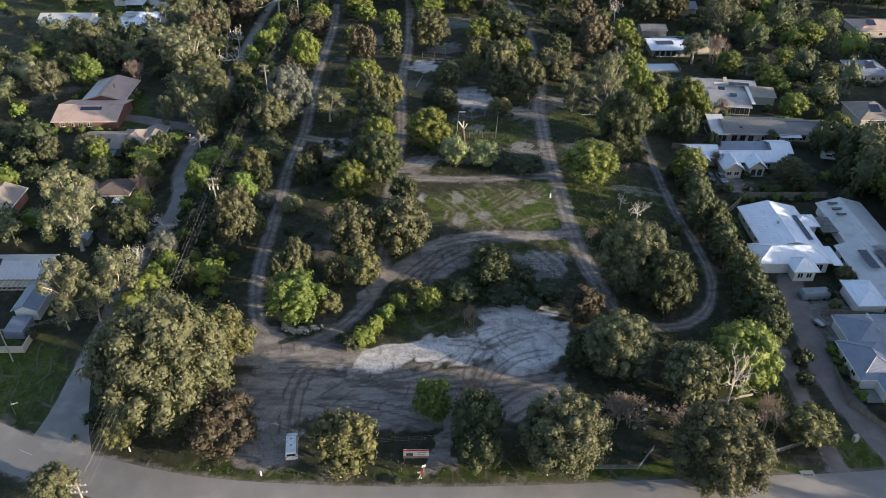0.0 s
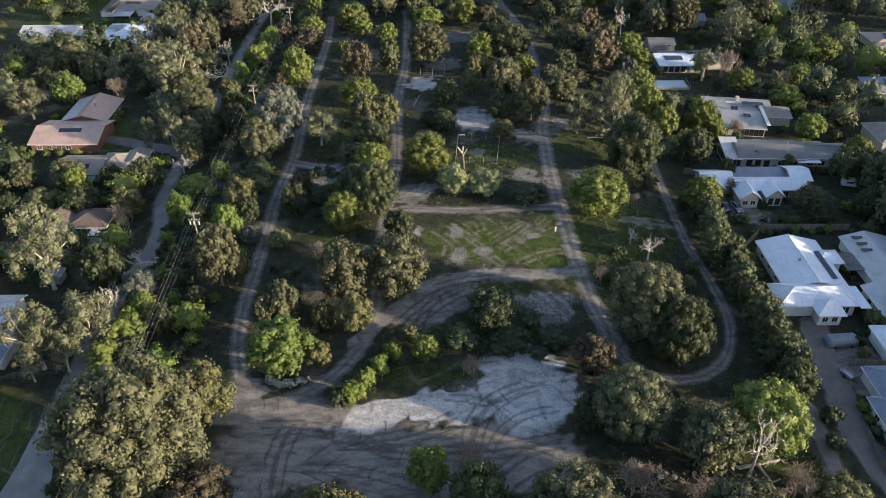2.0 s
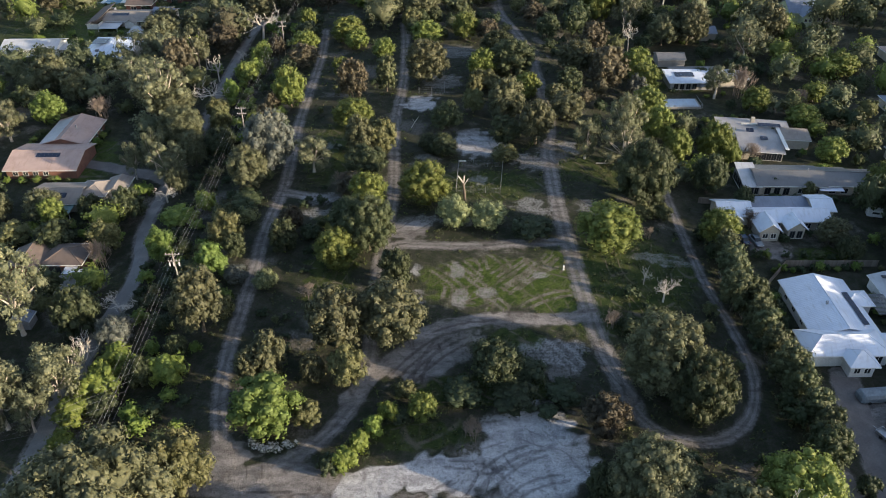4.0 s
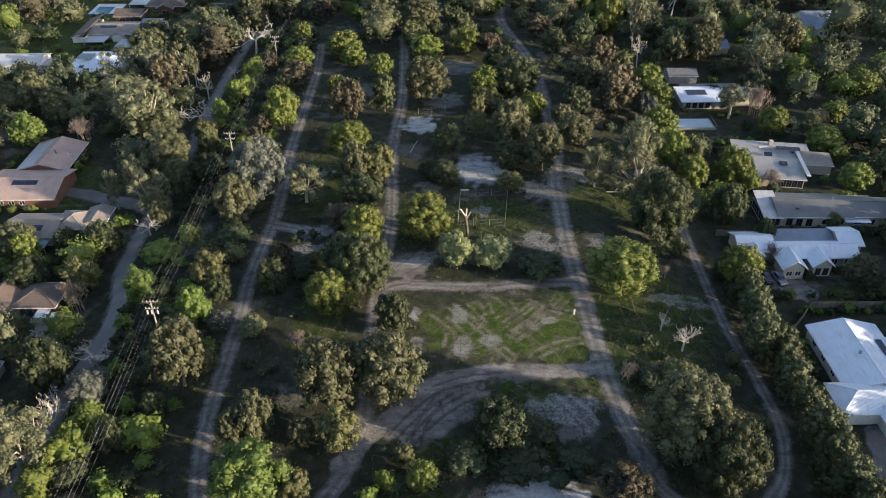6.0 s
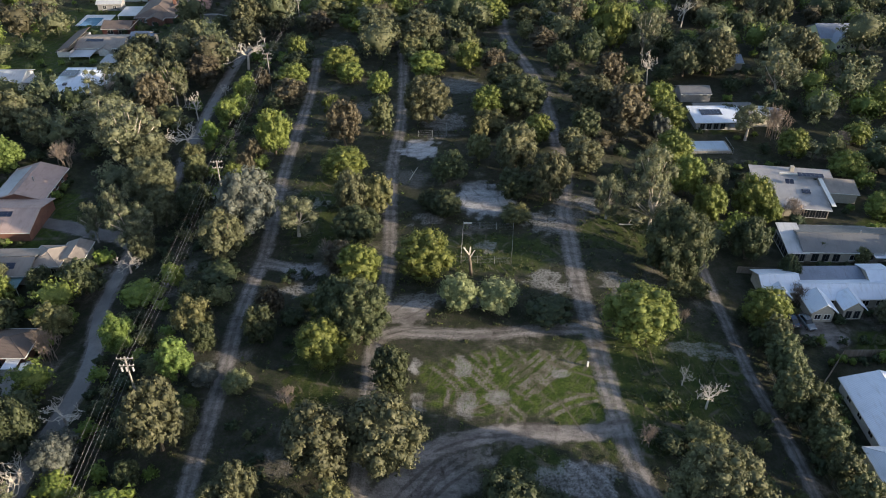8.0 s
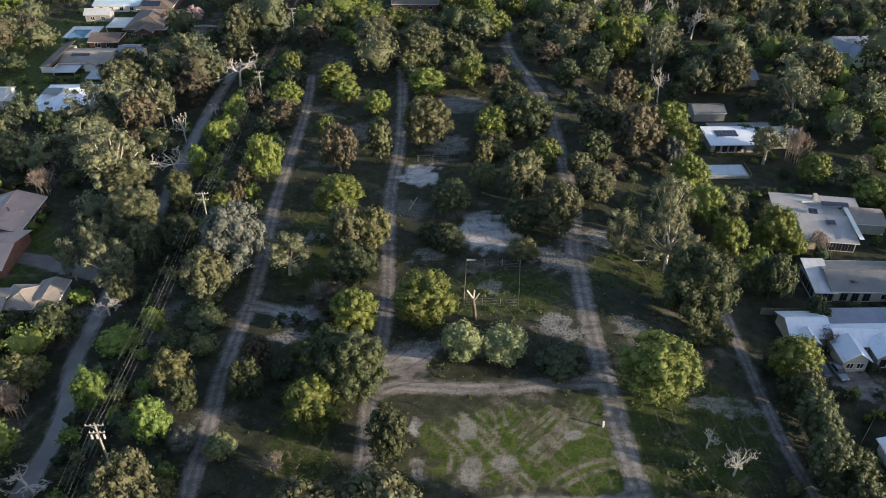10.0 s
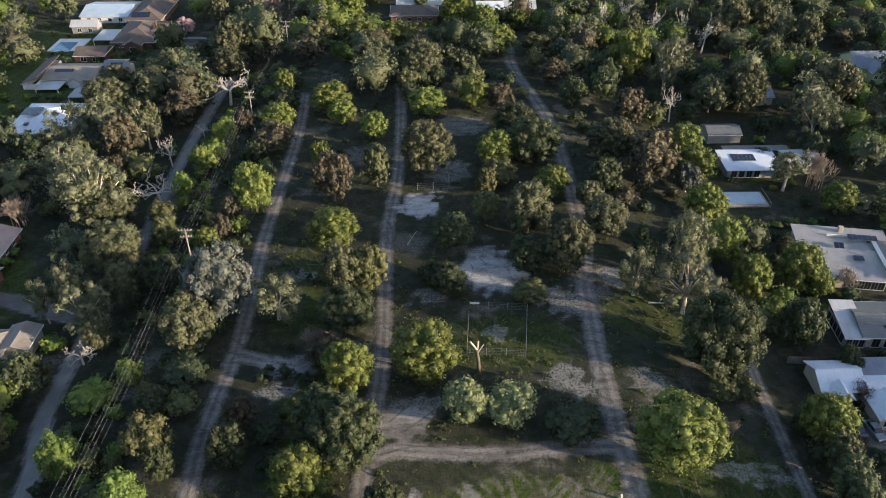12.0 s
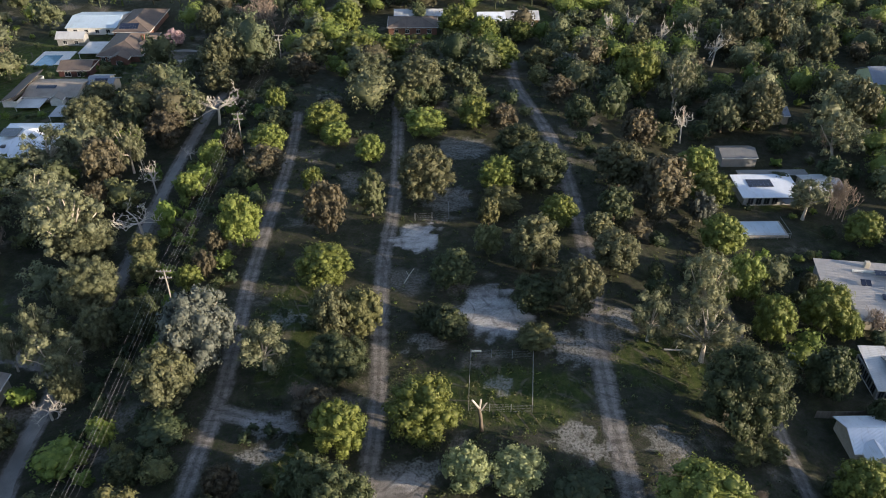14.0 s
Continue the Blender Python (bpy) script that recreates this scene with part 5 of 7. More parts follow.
wood_me.polygons.foreach_set("material_index", np.concatenate(WOOD_M).astype(np.int32))
wood_me.attributes.new("tone", "FLOAT", "POINT").data.foreach_set("value", np.concatenate(WOOD_T).astype(np.float32))
tagged(new("woodland", wood_me), "mixed olive and green trees and shrubs filling gardens and bush, plus unseen eastern shade trees", "woodland", kind="stuff")


# ---- rough grass and low growth ----
rng = np.random.RandomState(404)
gx_all = np.concatenate([rng.uniform(-62, 64, 15000), rng.uniform(-10, 60, 4000)])
gy_all = np.concatenate([rng.uniform(78, 330, 15000), rng.uniform(80, 215, 4000)])
d_, s_, g_ = cover_masks(gx_all, gy_all)
patchy = wobble(gx_all, gy_all, 7, 8) + 0.6 * wobble(gx_all, gy_all, 2.5, 9)
keep = (d_ < 0.3) & (s_ < 0.35) & (field_mask(gx_all, gy_all) < 0.3) & (patchy > 0.15 - 0.5 * g_)
gx_all, gy_all = gx_all[keep], gy_all[keep]
tv_, tf_ = leaf_cloud(rng, np.stack([gx_all, gy_all, land(gx_all, gy_all) + 0.08], 1), rng.uniform(0.18, 0.6, len(gx_all)), 13, 0.15)
tuft_me = from_arrays("rough_grass", tv_, tf_)
for m_ in (LEAF["dark_shrub"], LEAF["olive_tree"], LEAF["bright_shrub"]):
    tuft_me.materials.append(m_)
tuft_me.polygons.foreach_set("material_index", np.repeat(rng.choice(3, len(tf_) // 8 + 1, p=(0.6, 0.3, 0.1)), 8)[:len(tf_)].astype(np.int32))
tagged(new("rough_grass", tuft_me), "rough tufted grass and low weeds on sandy ground", "grass", kind="stuff")


# ---- buildings ----
def slab(bm, poly, thick):
    """A thin prism: a flat polygon with a thickness below it."""
    top = [bm.verts.new(p) for p in poly]
    low = [bm.verts.new((p[0], p[1], p[2] - thick)) for p in poly]
    bm.faces.new(top)
    bm.faces.new(low[::-1])
    for i in range(len(poly)):
        j = (i + 1) % len(poly)
        bm.faces.new((top[j], top[i], low[i], low[j]))


def roof_planes(x0, x1, y0, y1, eave, rise, style):
    """The planes of a roof over a rectangle, as polygons."""
    mx, my, top = (x0 + x1) / 2, (y0 + y1) / 2, eave + rise
    if style == "gable_x":
        return [[(x0, y0, eave), (x1, y0, eave), (x1, my, top), (x0, my, top)], [(x1, y1, eave), (x0, y1, eave), (x0, my, top), (x1, my, top)]]
    if style == "gable_y":
        return [[(x0, y1, eave), (x0, y0, eave), (mx, y0, top), (mx, y1, top)], [(x1, y0, eave), (x1, y1, eave), (mx, y1, top), (mx, y0, top)]]
    if style == "hip":
        if x1 - x0 >= y1 - y0:
            a, b = (x0 + (y1 - y0) / 2, my, top), (x1 - (y1 - y0) / 2, my, top)
        else:
            a, b = (mx, y0 + (x1 - x0) / 2, top), (mx, y1 - (x1 - x0) / 2, top)
            return [[(x0, y1, eave), (x0, y0, eave), a, b], [(x1, y0, eave), (x1, y1, eave), b, a], [(x0, y0, eave), (x1, y0, eave), a], [(x1, y1, eave), (x0, y1, eave), b]]
        return [[(x0, y0, eave), (x1, y0, eave), b, a], [(x1, y1, eave), (x0, y1, eave), a, b], [(x0, y1, eave), (x0, y0, eave), a], [(x1, y0, eave), (x1, y1, eave), b]]
    if style == "fall_front":
        return [[(x0, y0, eave), (x1, y0, eave), (x1, y1, top), (x0, y1, top)]]
    return [[(x0, y0, eave), (x1, y0, eave + rise), (x1, y1, eave + rise), (x0, y1, eave)]]


class Build:
    """A house at its own origin; blocks, windows and panels are given in world metres."""

    def __init__(self, name, x, y, label, category="house", turn=0):
        self.x, self.y = x, y
        self.root = thing(name, x, y, height(x, y), turn, label, category)

    def block(self, x0, x1, y0, y1, eave, rise, style, roof, wall, over=0.5, base=-1.2):
        x0, x1, y0, y1 = x0 - self.x, x1 - self.x, y0 - self.y, y1 - self.y
        t = 0.2
        part("wall", solid([(x0, x1, y0, y0 + t, base, eave), (x0, x1, y1 - t, y1, base, eave), (x0, x0 + t, y0 + t, y1 - t, base, eave), (x1 - t, x1, y0 + t, y1 - t, base, eave)]), wall, self.root)
        if style in ("gable_x", "gable_y"):
            for end in (0, 1):
                bm = bmesh.new()
                if style == "gable_x":
                    x = x0 if end == 0 else x1 - t
                    tri = [(y0, eave), (y1, eave), ((y0 + y1) / 2, eave + rise)]
                    a, b = [bm.verts.new((x, y, z)) for y, z in tri], [bm.verts.new((x + t, y, z)) for y, z in tri]
                else:
                    y = y0 if end == 0 else y1 - t
                    tri = [(x0, eave), (x1, eave), ((x0 + x1) / 2, eave + rise)]
                    a, b = [bm.verts.new((x, y + t, z)) for x, z in tri], [bm.verts.new((x, y, z)) for x, z in tri]
                bm.faces.new(a[::-1])
                bm.faces.new(b)
                for i in range(3):
                    bm.faces.new((a[i], a[(i + 1) % 3], b[(i + 1) % 3], b[i]))
                part("gable_wall", bm, wall, self.root)
        bm = bmesh.new()
        planes = roof_planes(x0 - over, x1 + over, y0 - over, y1 + over, eave + 0.1, rise * (1 + 0.02), style)
        for poly in planes:
            slab(bm, [(p[0], p[1], p[2] + 0.14) for p in poly], 0.14)
        r = part("roof", bm, roof, self.root)
        # gutters along the level eaves
        g = 0.12
        runs = [(x0 - over, x1 + over, y0 - over - g, y0 - over - 0.004, eave + 0.06, eave + 0.2)]
        if style in ("gable_x", "hip"):
            runs.append((x0 - over, x1 + over, y1 + over + 0.004, y1 + over + g, eave + 0.06, eave + 0.2))
        if style in ("gable_y", "hip"):
            runs += [(x0 - over - g, x0 - over - 0.004, y0 - over, y1 + over, eave + 0.06, eave + 0.2), (x1 + over + 0.004, x1 + over + g, y0 - over, y1 + over, eave + 0.06, eave + 0.2)]
        if style == "gable_y":
            runs = runs[1:]
        for q in runs:
            part("gutter", solid([q]), TRIM, r)
        # caps on the ridge and hips
        segs = []
        for poly in planes:
            for i in range(len(poly)):
                p, q = poly[i], poly[(i + 1) % len(poly)]
                if max(p[2], q[2]) > eave + 0.12 + rise * 0.9 and style in ("hip", "gable_x", "gable_y"):
                    if style == "hip" or min(p[2], q[2]) > eave + 0.12 + rise * 0.9:
                        segs.append(((p[0], p[1], p[2] + 0.15), (q[0], q[1], q[2] + 0.15), 0.09, 0.09))
        for sg in {tuple(sorted((q[0], q[1]))): q for q in segs}.values():
            part("ridge_cap", rods([sg], 5), roof, r)
        return r

    def windows(self, side, at, lo, hi, n, z=0.9, w=1.4, h=1.2, frame_mat=None, door=False):
        """n windows on a wall: side 'front' (facing -y at y=at), 'west' or 'east' (at x=at)."""
        for k in range(n):
            c = lo + (hi - lo) * (k + 0.5) / n
            f = 0.08
            ring = [(-w / 2, w / 2, z, z + f), (-w / 2, w / 2, z + h - f, z + h), (-w / 2, -w / 2 + f, z + f, z + h - f), (w / 2 - f, w / 2, z + f, z + h - f), (-f / 2, f / 2, z + f, z + h - f)]
            pane = (-w / 2 + f, w / 2 - f, z + f, z + h - f)
            if side == "front":
                fb = [(c + a - self.x, c + b - self.x, at - self.y - 0.06, at - self.y - 0.003, p, q) for a, b, p, q in ring]
                pb = [(c + pane[0] - self.x, c + pane[1] - self.x, at - self.y - 0.03, at - self.y - 0.004, pane[2], pane[3])]
                sb = [(c - w / 2 - 0.06 - self.x, c + w / 2 + 0.06 - self.x, at - self.y - 0.12, at - self.y - 0.003, z - 0.08, z - 0.004)]
            else:
                d = -1 if side == "west" else 1
                xs = sorted((at - self.x + d * 0.003, at - self.x + d * 0.06))
                xp = sorted((at - self.x + d * 0.004, at - self.x + d * 0.03))
                xq = sorted((at - self.x + d * 0.003, at - self.x + d * 0.12))
                fb = [(*xs, c + a - self.y, c + b - self.y, p, q) for a, b, p, q in ring]
                pb = [(*xp, c + pane[0] - self.y, c + pane[1] - self.y, pane[2], pane[3])]
                sb = [(*xq, c - w / 2 - 0.06 - self.y, c + w / 2 + 0.06 - self.y, z - 0.08, z - 0.004)]
            win = part("door" if door else "window", solid(fb), frame_mat or TRIM, self.root)
            part("pane", solid(pb), GLASS, win)
            if not door:
                part("sill", solid(sb), TRIM, win)

    def panels(self, x, y, z, cols, rows, slope=0.25, wide=1.0, tall=1.65):
        """A rack of solar panels lying on a roof that rises away from the front."""
        ang = math.atan(slope)
        rack = part("solar_rack", rods([((x - self.x - 0.1, y - self.y, z), (x - self.x + cols * (wide + 0.04), y - self.y, z), 0.03, 0.03)]), STEEL, self.root)
        for i in range(cols):
            for j in range(rows):
                p = part("solar_panel", solid([(0, wide, 0, tall, 0, 0.05)], 0.01), SOLAR, rack)
                p.matrix_basis = Matrix.Translation((x - self.x + i * (wide + 0.04), y - self.y + j * (tall + 0.05) * math.cos(ang), z + 0.06 + j * (tall + 0.05) * math.sin(ang))) @ Matrix.Rotation(ang, 4, "X")

    def piece(self, name, boxes, material, label="", bevel=0.0):
        """Another part, of boxes in world x, y and height above the floor."""
        return part(name, solid([(a - self.x, b - self.x, c - self.y, d - self.y, e, f) for a, b, c, d, e, f in boxes], bevel), material, self.root, label)


TEAL = sheet_roof("teal_sheet_roof", (0.10, 0.20, 0.21), (0.08, 0.16, 0.17))
RED_ROOF = sheet_roof("dull_red_roof", (0.10, 0.04, 0.035), (0.08, 0.035, 0.03), 0.7)
POOL_WATER = surface("pool_water", (0.10, 0.28, 0.42), (0.07, 0.22, 0.36), 0.08, fine=1.5, bump=0.05)
SKY_ROOF = sheet_roof("light_blue_roof", (0.42, 0.52, 0.62), (0.36, 0.45, 0.54))
ROOF_DULL = sheet_roof("dull_grey_roof", (0.29, 0.285, 0.29), (0.235, 0.23, 0.235))
GREEN_WALL = surface("pale_green_boards", (0.52, 0.56, 0.36), (0.45, 0.49, 0.32), 0.8)

# white house with the long white roof
h = Build("house", 80, 141, "white house with long white metal roof and garage")
h.block(74.2, 86.8, 139.0, 155.5, 2.5, 1.7, "gable_y", ROOF_WHITE, WALL_WHITE)
h.block(71.0, 86.0, 133.0, 139.5, 2.75, 1.9, "hip", ROOF_WHITE, WALL_WHITE)
h.block(77.6, 82.0, 130.0, 134.0, 2.75, 1.9, "hip", ROOF_WHITE, WALL_WHITE, 0.6)
h.block(84.5, 89.5, 147.5, 151.5, 2.6, 1.2, "hip", ROOF_WHITE, WALL_WHITE)
h.windows("front", 130.0, 77.9, 81.7, 2, 0.9, 1.2, 1.3)
h.windows("front", 133.0, 83, 85.4, 1, 0.3, 1.6, 2.0)
h.windows("west", 74.2, 138, 154, 4)
h.piece("garage_door", [(71.4, 76.6, 132.92, 132.997, -0.3, 2.2), (71.4, 76.6, 132.90, 132.92, 0.5, 0.54), (71.4, 76.6, 132.90, 132.92, 1.1, 1.14), (71.4, 76.6, 132.90, 132.92, 1.7, 1.74)], TRIM, "white panelled roller door")
h.piece("veranda_post", [(88.2, 88.35, 132.0, 132.15, -0.5, 2.7)], TRIM)
h.piece("veranda_roof", [(86.6, 88.7, 131.8, 139.0, 2.7, 2.82)], ROOF_WHITE)
h.piece("roof_solar_strip", [(84.4, 85.5, 140.5, 150.5, 3.6, 3.68)], SOLAR, "long black solar heating strip")
h.piece("roof_vent", [(79.2, 79.6, 146.0, 146.4, 4.2, 4.9)], STEEL)

# neighbour with pergola roof, skylights and two solar racks
h = Build("house", 96, 138, "pale grey metal-roofed house with skylights and pergola")
h.block(93.8, 103.5, 138, 157, 2.5, 1.5, "gable_y", ROOF_PALE, WALL_WHITE)
h.block(90.5, 99.5, 121, 139, 2.5, 1.6, "gable_y", ROOF_PALE, WALL_WHITE)
h.block(86.0, 91.5, 118.5, 126, 2.7, 1.4, "hip", ROOF_WHITE, WALL_WHITE)
for yy in (150.2, 152.6, 155.0):
    h.piece("skylight", [(95.0, 97.8, yy, yy + 0.8, 3.75, 3.92)], GLASS)
slats = h.piece("pergola_beam", [(89.6, 96.2, 144.6, 144.8, 2.5, 2.7), (89.6, 96.2, 150.8, 151.0, 2.5, 2.7)], DARK_TRIM)
for k in range(16):
    part("slat", solid([(-6.4, 0.3, 6.7 + k * 0.4, 6.95 + k * 0.4, 2.72, 2.78)]), ROOF_GREY, slats)
h.panels(92.6, 128.5, 4.35, 2, 4, 0.0)
h.panels(96.4, 128.5, 4.35, 2, 4, 0.0)
h.windows("west", 90.5, 124, 138, 3)

# blue-grey hipped house by the driveway
h = Build("house", 83, 105, "white weatherboard house with blue-grey hipped roof")
h.block(79.5, 93, 106, 115, 2.5, 2.2, "hip", ROOF_BLUE, WALL_WHITE)
h.block(77.0, 84.5, 98.0, 107.5, 2.5, 1.9, "hip", ROOF_BLUE, WALL_WHITE)
h.block(80.0, 90, 94.5, 99.0, 2.5, 1.6, "hip", ROOF_BLUE, WALL_WHITE)
h.windows("west", 77.0, 99, 106, 2)
h.windows("front", 94.5, 81, 89, 3, 0.4, 1.5, 1.9)
h.piece("porch", [(77.2, 80.0, 94.6, 97.8, -1.0, 0.05)], CONCRETE, "grey concrete porch slab")
h.piece("sunroom_glazing", [(84.7, 84.78, 108.5, 114, 3.5, 4.6)], TRIM)

# white house with two front gables
h = Build("house", 83, 182, "cream house with white metal roof and two front gables")
h.block(69.4, 76.8, 181.0, 188.0, 2.5, 1.7, "gable_x", ROOF_WHITE, WALL_CREAM)
h.block(76.9, 92.0, 184.0, 188.3, 2.5, 0.8, "fall_front", ROOF_BLUE, WALL_CREAM, 0.1)
h.block(77.2, 94.4, 178.5, 184.2, 2.5, 1.5, "gable_x", ROOF_WHITE, WALL_CREAM)
h.block(92.2, 96.8, 182.0, 188.8, 3.1, 1.3, "gable_x", ROOF_WHITE, WALL_CREAM)
h.block(76.6, 81.0, 174.2, 179.0, 2.6, 2.0, "gable_y", ROOF_WHITE, WALL_CREAM)
h.block(83.4, 87.2, 175.0, 179.0, 2.6, 1.9, "gable_y", ROOF_WHITE, WALL_CREAM)
h.block(70.8, 73.6, 179.0, 181.6, 2.6, 1.5, "gable_y", ROOF_WHITE, WALL_CREAM)
h.windows("front", 174.2, 76.9, 80.7, 2, 0.8, 1.3, 1.3)
h.windows("front", 175.0, 83.6, 87.0, 2, 0.3, 1.2, 1.9, DARK_TRIM)
h.windows("front", 178.5, 81.4, 83.2, 1, 0.1, 1.2, 2.0, DARK_TRIM, True)
h.windows("front", 178.5, 88, 94, 2, 0.6, 1.5, 1.5)

# long low grey house
h = Build("house", 98, 198, "long low cream house under grey ribbed metal roof", turn=-3)
h.block(83.5, 100.2, 194.2, 204.0, 2.7, 1.5, "gable_x", ROOF_GREY, WALL_CREAM, 0.6)
h.block(100.4, 107.6, 194.7, 203.6, 2.65, 1.4, "gable_x", ROOF_GREY, WALL_CREAM, 0.5)
h.block(107.8, 113.6, 195.6, 203.0, 2.55, 1.3, "gable_x", ROOF_GREY, WALL_CREAM, 0.5)
h.block(80.0, 84.0, 193.8, 203.0, 2.5, 1.5, "fall_front", ROOF_PALE, WALL_GREY, 0.4)
h.windows("front", 193.8, 80.2, 83.8, 3, 0.3, 1.0, 2.0, DARK_TRIM)
h.windows("west", 80.0, 194.5, 202.5, 5, 0.3, 1.3, 2.0, DARK_TRIM)
h.windows("front", 194.2, 85, 92, 3, 0.1, 1.5, 2.0, DARK_TRIM)
h.windows("front", 194.2, 93, 99.6, 2, 0.6, 1.9, 1.4)
h.windows("front", 194.7, 101, 107, 2, 0.5, 1.8, 1.5)
h.windows("front", 195.6, 108.4, 113, 2, 0.6, 1.4, 1.4)
h.piece("awning", [(98.5, 104.5, 192.6, 194.5, 2.3, 2.42)], ROOF_WHITE)
h.piece("flue", [(97.2, 97.45, 199.5, 199.75, 3.8, 4.9)], STEEL)

# angular house with glazed sunroom
h = Build("house", 92, 222, "pale metal-roofed house with glazed sunroom and solar panels", turn=-9)
h.block(82.5, 101.5, 221.5, 230.5, 2.6, 0.9, "fall_front", ROOF_DULL, WALL_GREY, 0.6)
h.block(86.8, 97.8, 212.8, 222.0, 2.5, 0.9, "fall_front", ROOF_DULL, WALL_CREAM, 0.5)
h.block(98.2, 106.5, 221.0, 226.5, 2.7, 0.7, "fall_front", ROOF_TAN, WALL_CREAM, 0.4)
h.windows("front", 212.8, 89.5, 97.6, 6, 0.2, 1.3, 2.2, DARK_TRIM)
h.panels(93.2, 226.0, 4.0, 6, 1, 0.12)
h.panels(89.6, 222.8, 3.35, 2, 1, 0.35)
h.panels(92.6, 218.5, 3.45, 2, 1, 0.1)
h.piece("chimney", [(91.8, 92.8, 229.0, 229.9, 2.5, 5.0)], WALL_CREAM, "pale rendered chimney", 0.05)
h.piece("parapet", [(89.0, 93.5, 227.5, 227.8, 3.4, 3.9)], TRIM)
h.piece("white_roof_edge", [(98.0, 99.0, 212.6, 226.8, 3.75, 3.85)], TRIM)

# flat white-roofed house with twelve solar panels
h = Build("house", 85, 265, "low house with flat white roof and solar panels")
h.block(78.2, 92.0, 260.0, 269.0, 2.5, 0.5, "fall_front", ROOF_WHITE, WALL_GREY, 0.7)
h.block(95.0, 103.5, 262.0, 269.5, 2.7, 1.0, "gable_x", ROOF_PALE, WALL_CREAM)
h.panels(80.6, 263.8, 2.98, 6, 2, 0.06)
h.piece("shade_sail", [(87.0, 93.5, 256.8, 260.0, 2.3, 2.4)], DARK_TRIM, "dark curved shade awning", 0.03)
h.piece("rear_roof", [(80.0, 98.0, 269.6, 272.5, 2.9, 3.0)], ROOF_GREY)
h.windows("front", 260.0, 79, 87, 4, 0.2, 1.4, 2.0, DARK_TRIM)

pool = Build("covered_pool", 78.5, 248.7, "raised swimming pool under a pale blue cover", "pool")
pool.piece("pool_wall", [(72.9, 84.2, 245.6, 252.0, -1.0, 0.7)], CONCRETE, "", 0.08)
pool.piece("pool_cover", [(73.2, 83.6, 246.0, 251.6, 0.704, 0.78)], SKY_ROOF, "pale blue pool cover", 0.02)
for k in range(9):
    pool.piece("fence_post", [(72.7 + k * 1.45, 72.76 + k * 1.45, 245.2, 245.26, -0.6, 1.6)], STEEL)
pool.piece("fence_rail", [(72.7, 84.4, 245.2, 245.25, 1.5, 1.56), (84.35, 84.4, 245.2, 252.4, 1.5, 1.56)], STEEL)

shed = Build("shed", 83.5, 283, "old grey corrugated iron shed", "shed")
shed.block(79.0, 88.2, 279.5, 286.0, 2.5, 1.2, "gable_x", ROOF_GREY, WALL_GREY, 0.3)
shed = Build("shed", 98, 308, "blue-roofed outbuilding among trees", "shed")
shed.block(90.5, 106.5, 304.5, 312.0, 2.8, 1.4, "gable_x", ROOF_BLUE, WALL_CREAM, 0.4)
h = Build("house", 148, 332, "pale green two-storey house with steep grey gables")
h.block(142, 156, 326, 338, 5.0, 3.2, "gable_x", ROOF_BLUE, GREEN_WALL)
h.block(146, 150, 322, 327, 4.6, 2.6, "gable_y", ROOF_BLUE, GREEN_WALL)
h.block(151.5, 155, 323, 327, 4.6, 2.2, "gable_y", ROOF_BLUE, GREEN_WALL)
h.windows("front", 322, 146.3, 149.7, 2, 2.6, 1.1, 1.4)
h.windows("front", 323, 151.8, 154.7, 2, 2.6, 1.0, 1.4)
for x0, x1, y0, y1, mat, label in ((140, 150.5, 236, 248, ROOF_BLUE, "blue-grey roofed house among garden trees"), (125.5, 135, 202.5, 214.5, ROOF_TAN, "tan-roofed house among dense garden trees"), (160, 176, 277.5, 290, ROOF_PINK, "red-brown roofed house at the wood's edge")):
    h = Build("house", (x0 + x1) / 2, (y0 + y1) / 2, label)
    h.block(x0, x1, y0, y1, 2.8, 1.9, "hip", mat, WALL_CREAM)
    h.windows("front", y0, x0 + 1, x1 - 1, 3)
    h.panels(x0 + 3.5, y0 + 2.2, 4.15, 3, 2, 0.33)

# brick house with pink-brown roof
h = Build("house", -100, 216, "red brick house with faded pink-brown roof")
h.block(-109.5, -91.5, 205.5, 219.5, 2.5, 1.9, "gable_x", ROOF_PINK, WALL_BRICK, 0.6)
h.block(-106.0, -94.0, 219.7, 234.5, 2.5, 1.9, "gable_y", ROOF_PINK, WALL_BRICK, 0.6)
h.panels(-103.1, 209.8, 3.98, 6, 1, 0.25)
h.windows("front", 205.5, -108.5, -98, 4)
h.windows("east", -94.0, 215, 233, 5)
bm = bmesh.new()
slab(bm, [(-6.3, 17.5, 2.88), (-6.3, 3.4, 2.88), (-1.8, 3.4, 4.25), (-1.8, 17.5, 4.25)], 0.05)
part("pale_roof_sheet", bm, ROOF_PALE, h.root, "pale repaired roof sheeting")
h.piece("flue", [(-98.5, -98.2, 226, 226.3, 4.0, 5.4)], STEEL)

# tan house with carport and teal awning
h = Build("house", -86, 193, "tan-roofed house with carport and teal awning")
h.block(-96.0, -85.0, 189.0, 198.0, 2.5, 1.5, "gable_x", ROOF_TAN, WALL_CREAM, 0.6)
h.block(-85.5, -79.5, 192.0, 199.0, 2.7, 1.4, "hip", ROOF_TAN, WALL_CREAM, 0.5)
h.block(-80.0, -75.2, 194.0, 200.5, 2.7, 0.9, "gable_y", ROOF_TAN, WALL_CREAM, 0.5)
h.panels(-95.2, 190.2, 3.32, 7, 1, 0.3)
h.piece("awning", [(-91.8, -85.4, 184.8, 188.6, 2.2, 2.32)], TEAL, "teal sheet awning")
h.piece("awning_post", [(-91.7, -91.58, 184.9, 185.02, -1.0, 2.2)], TRIM)
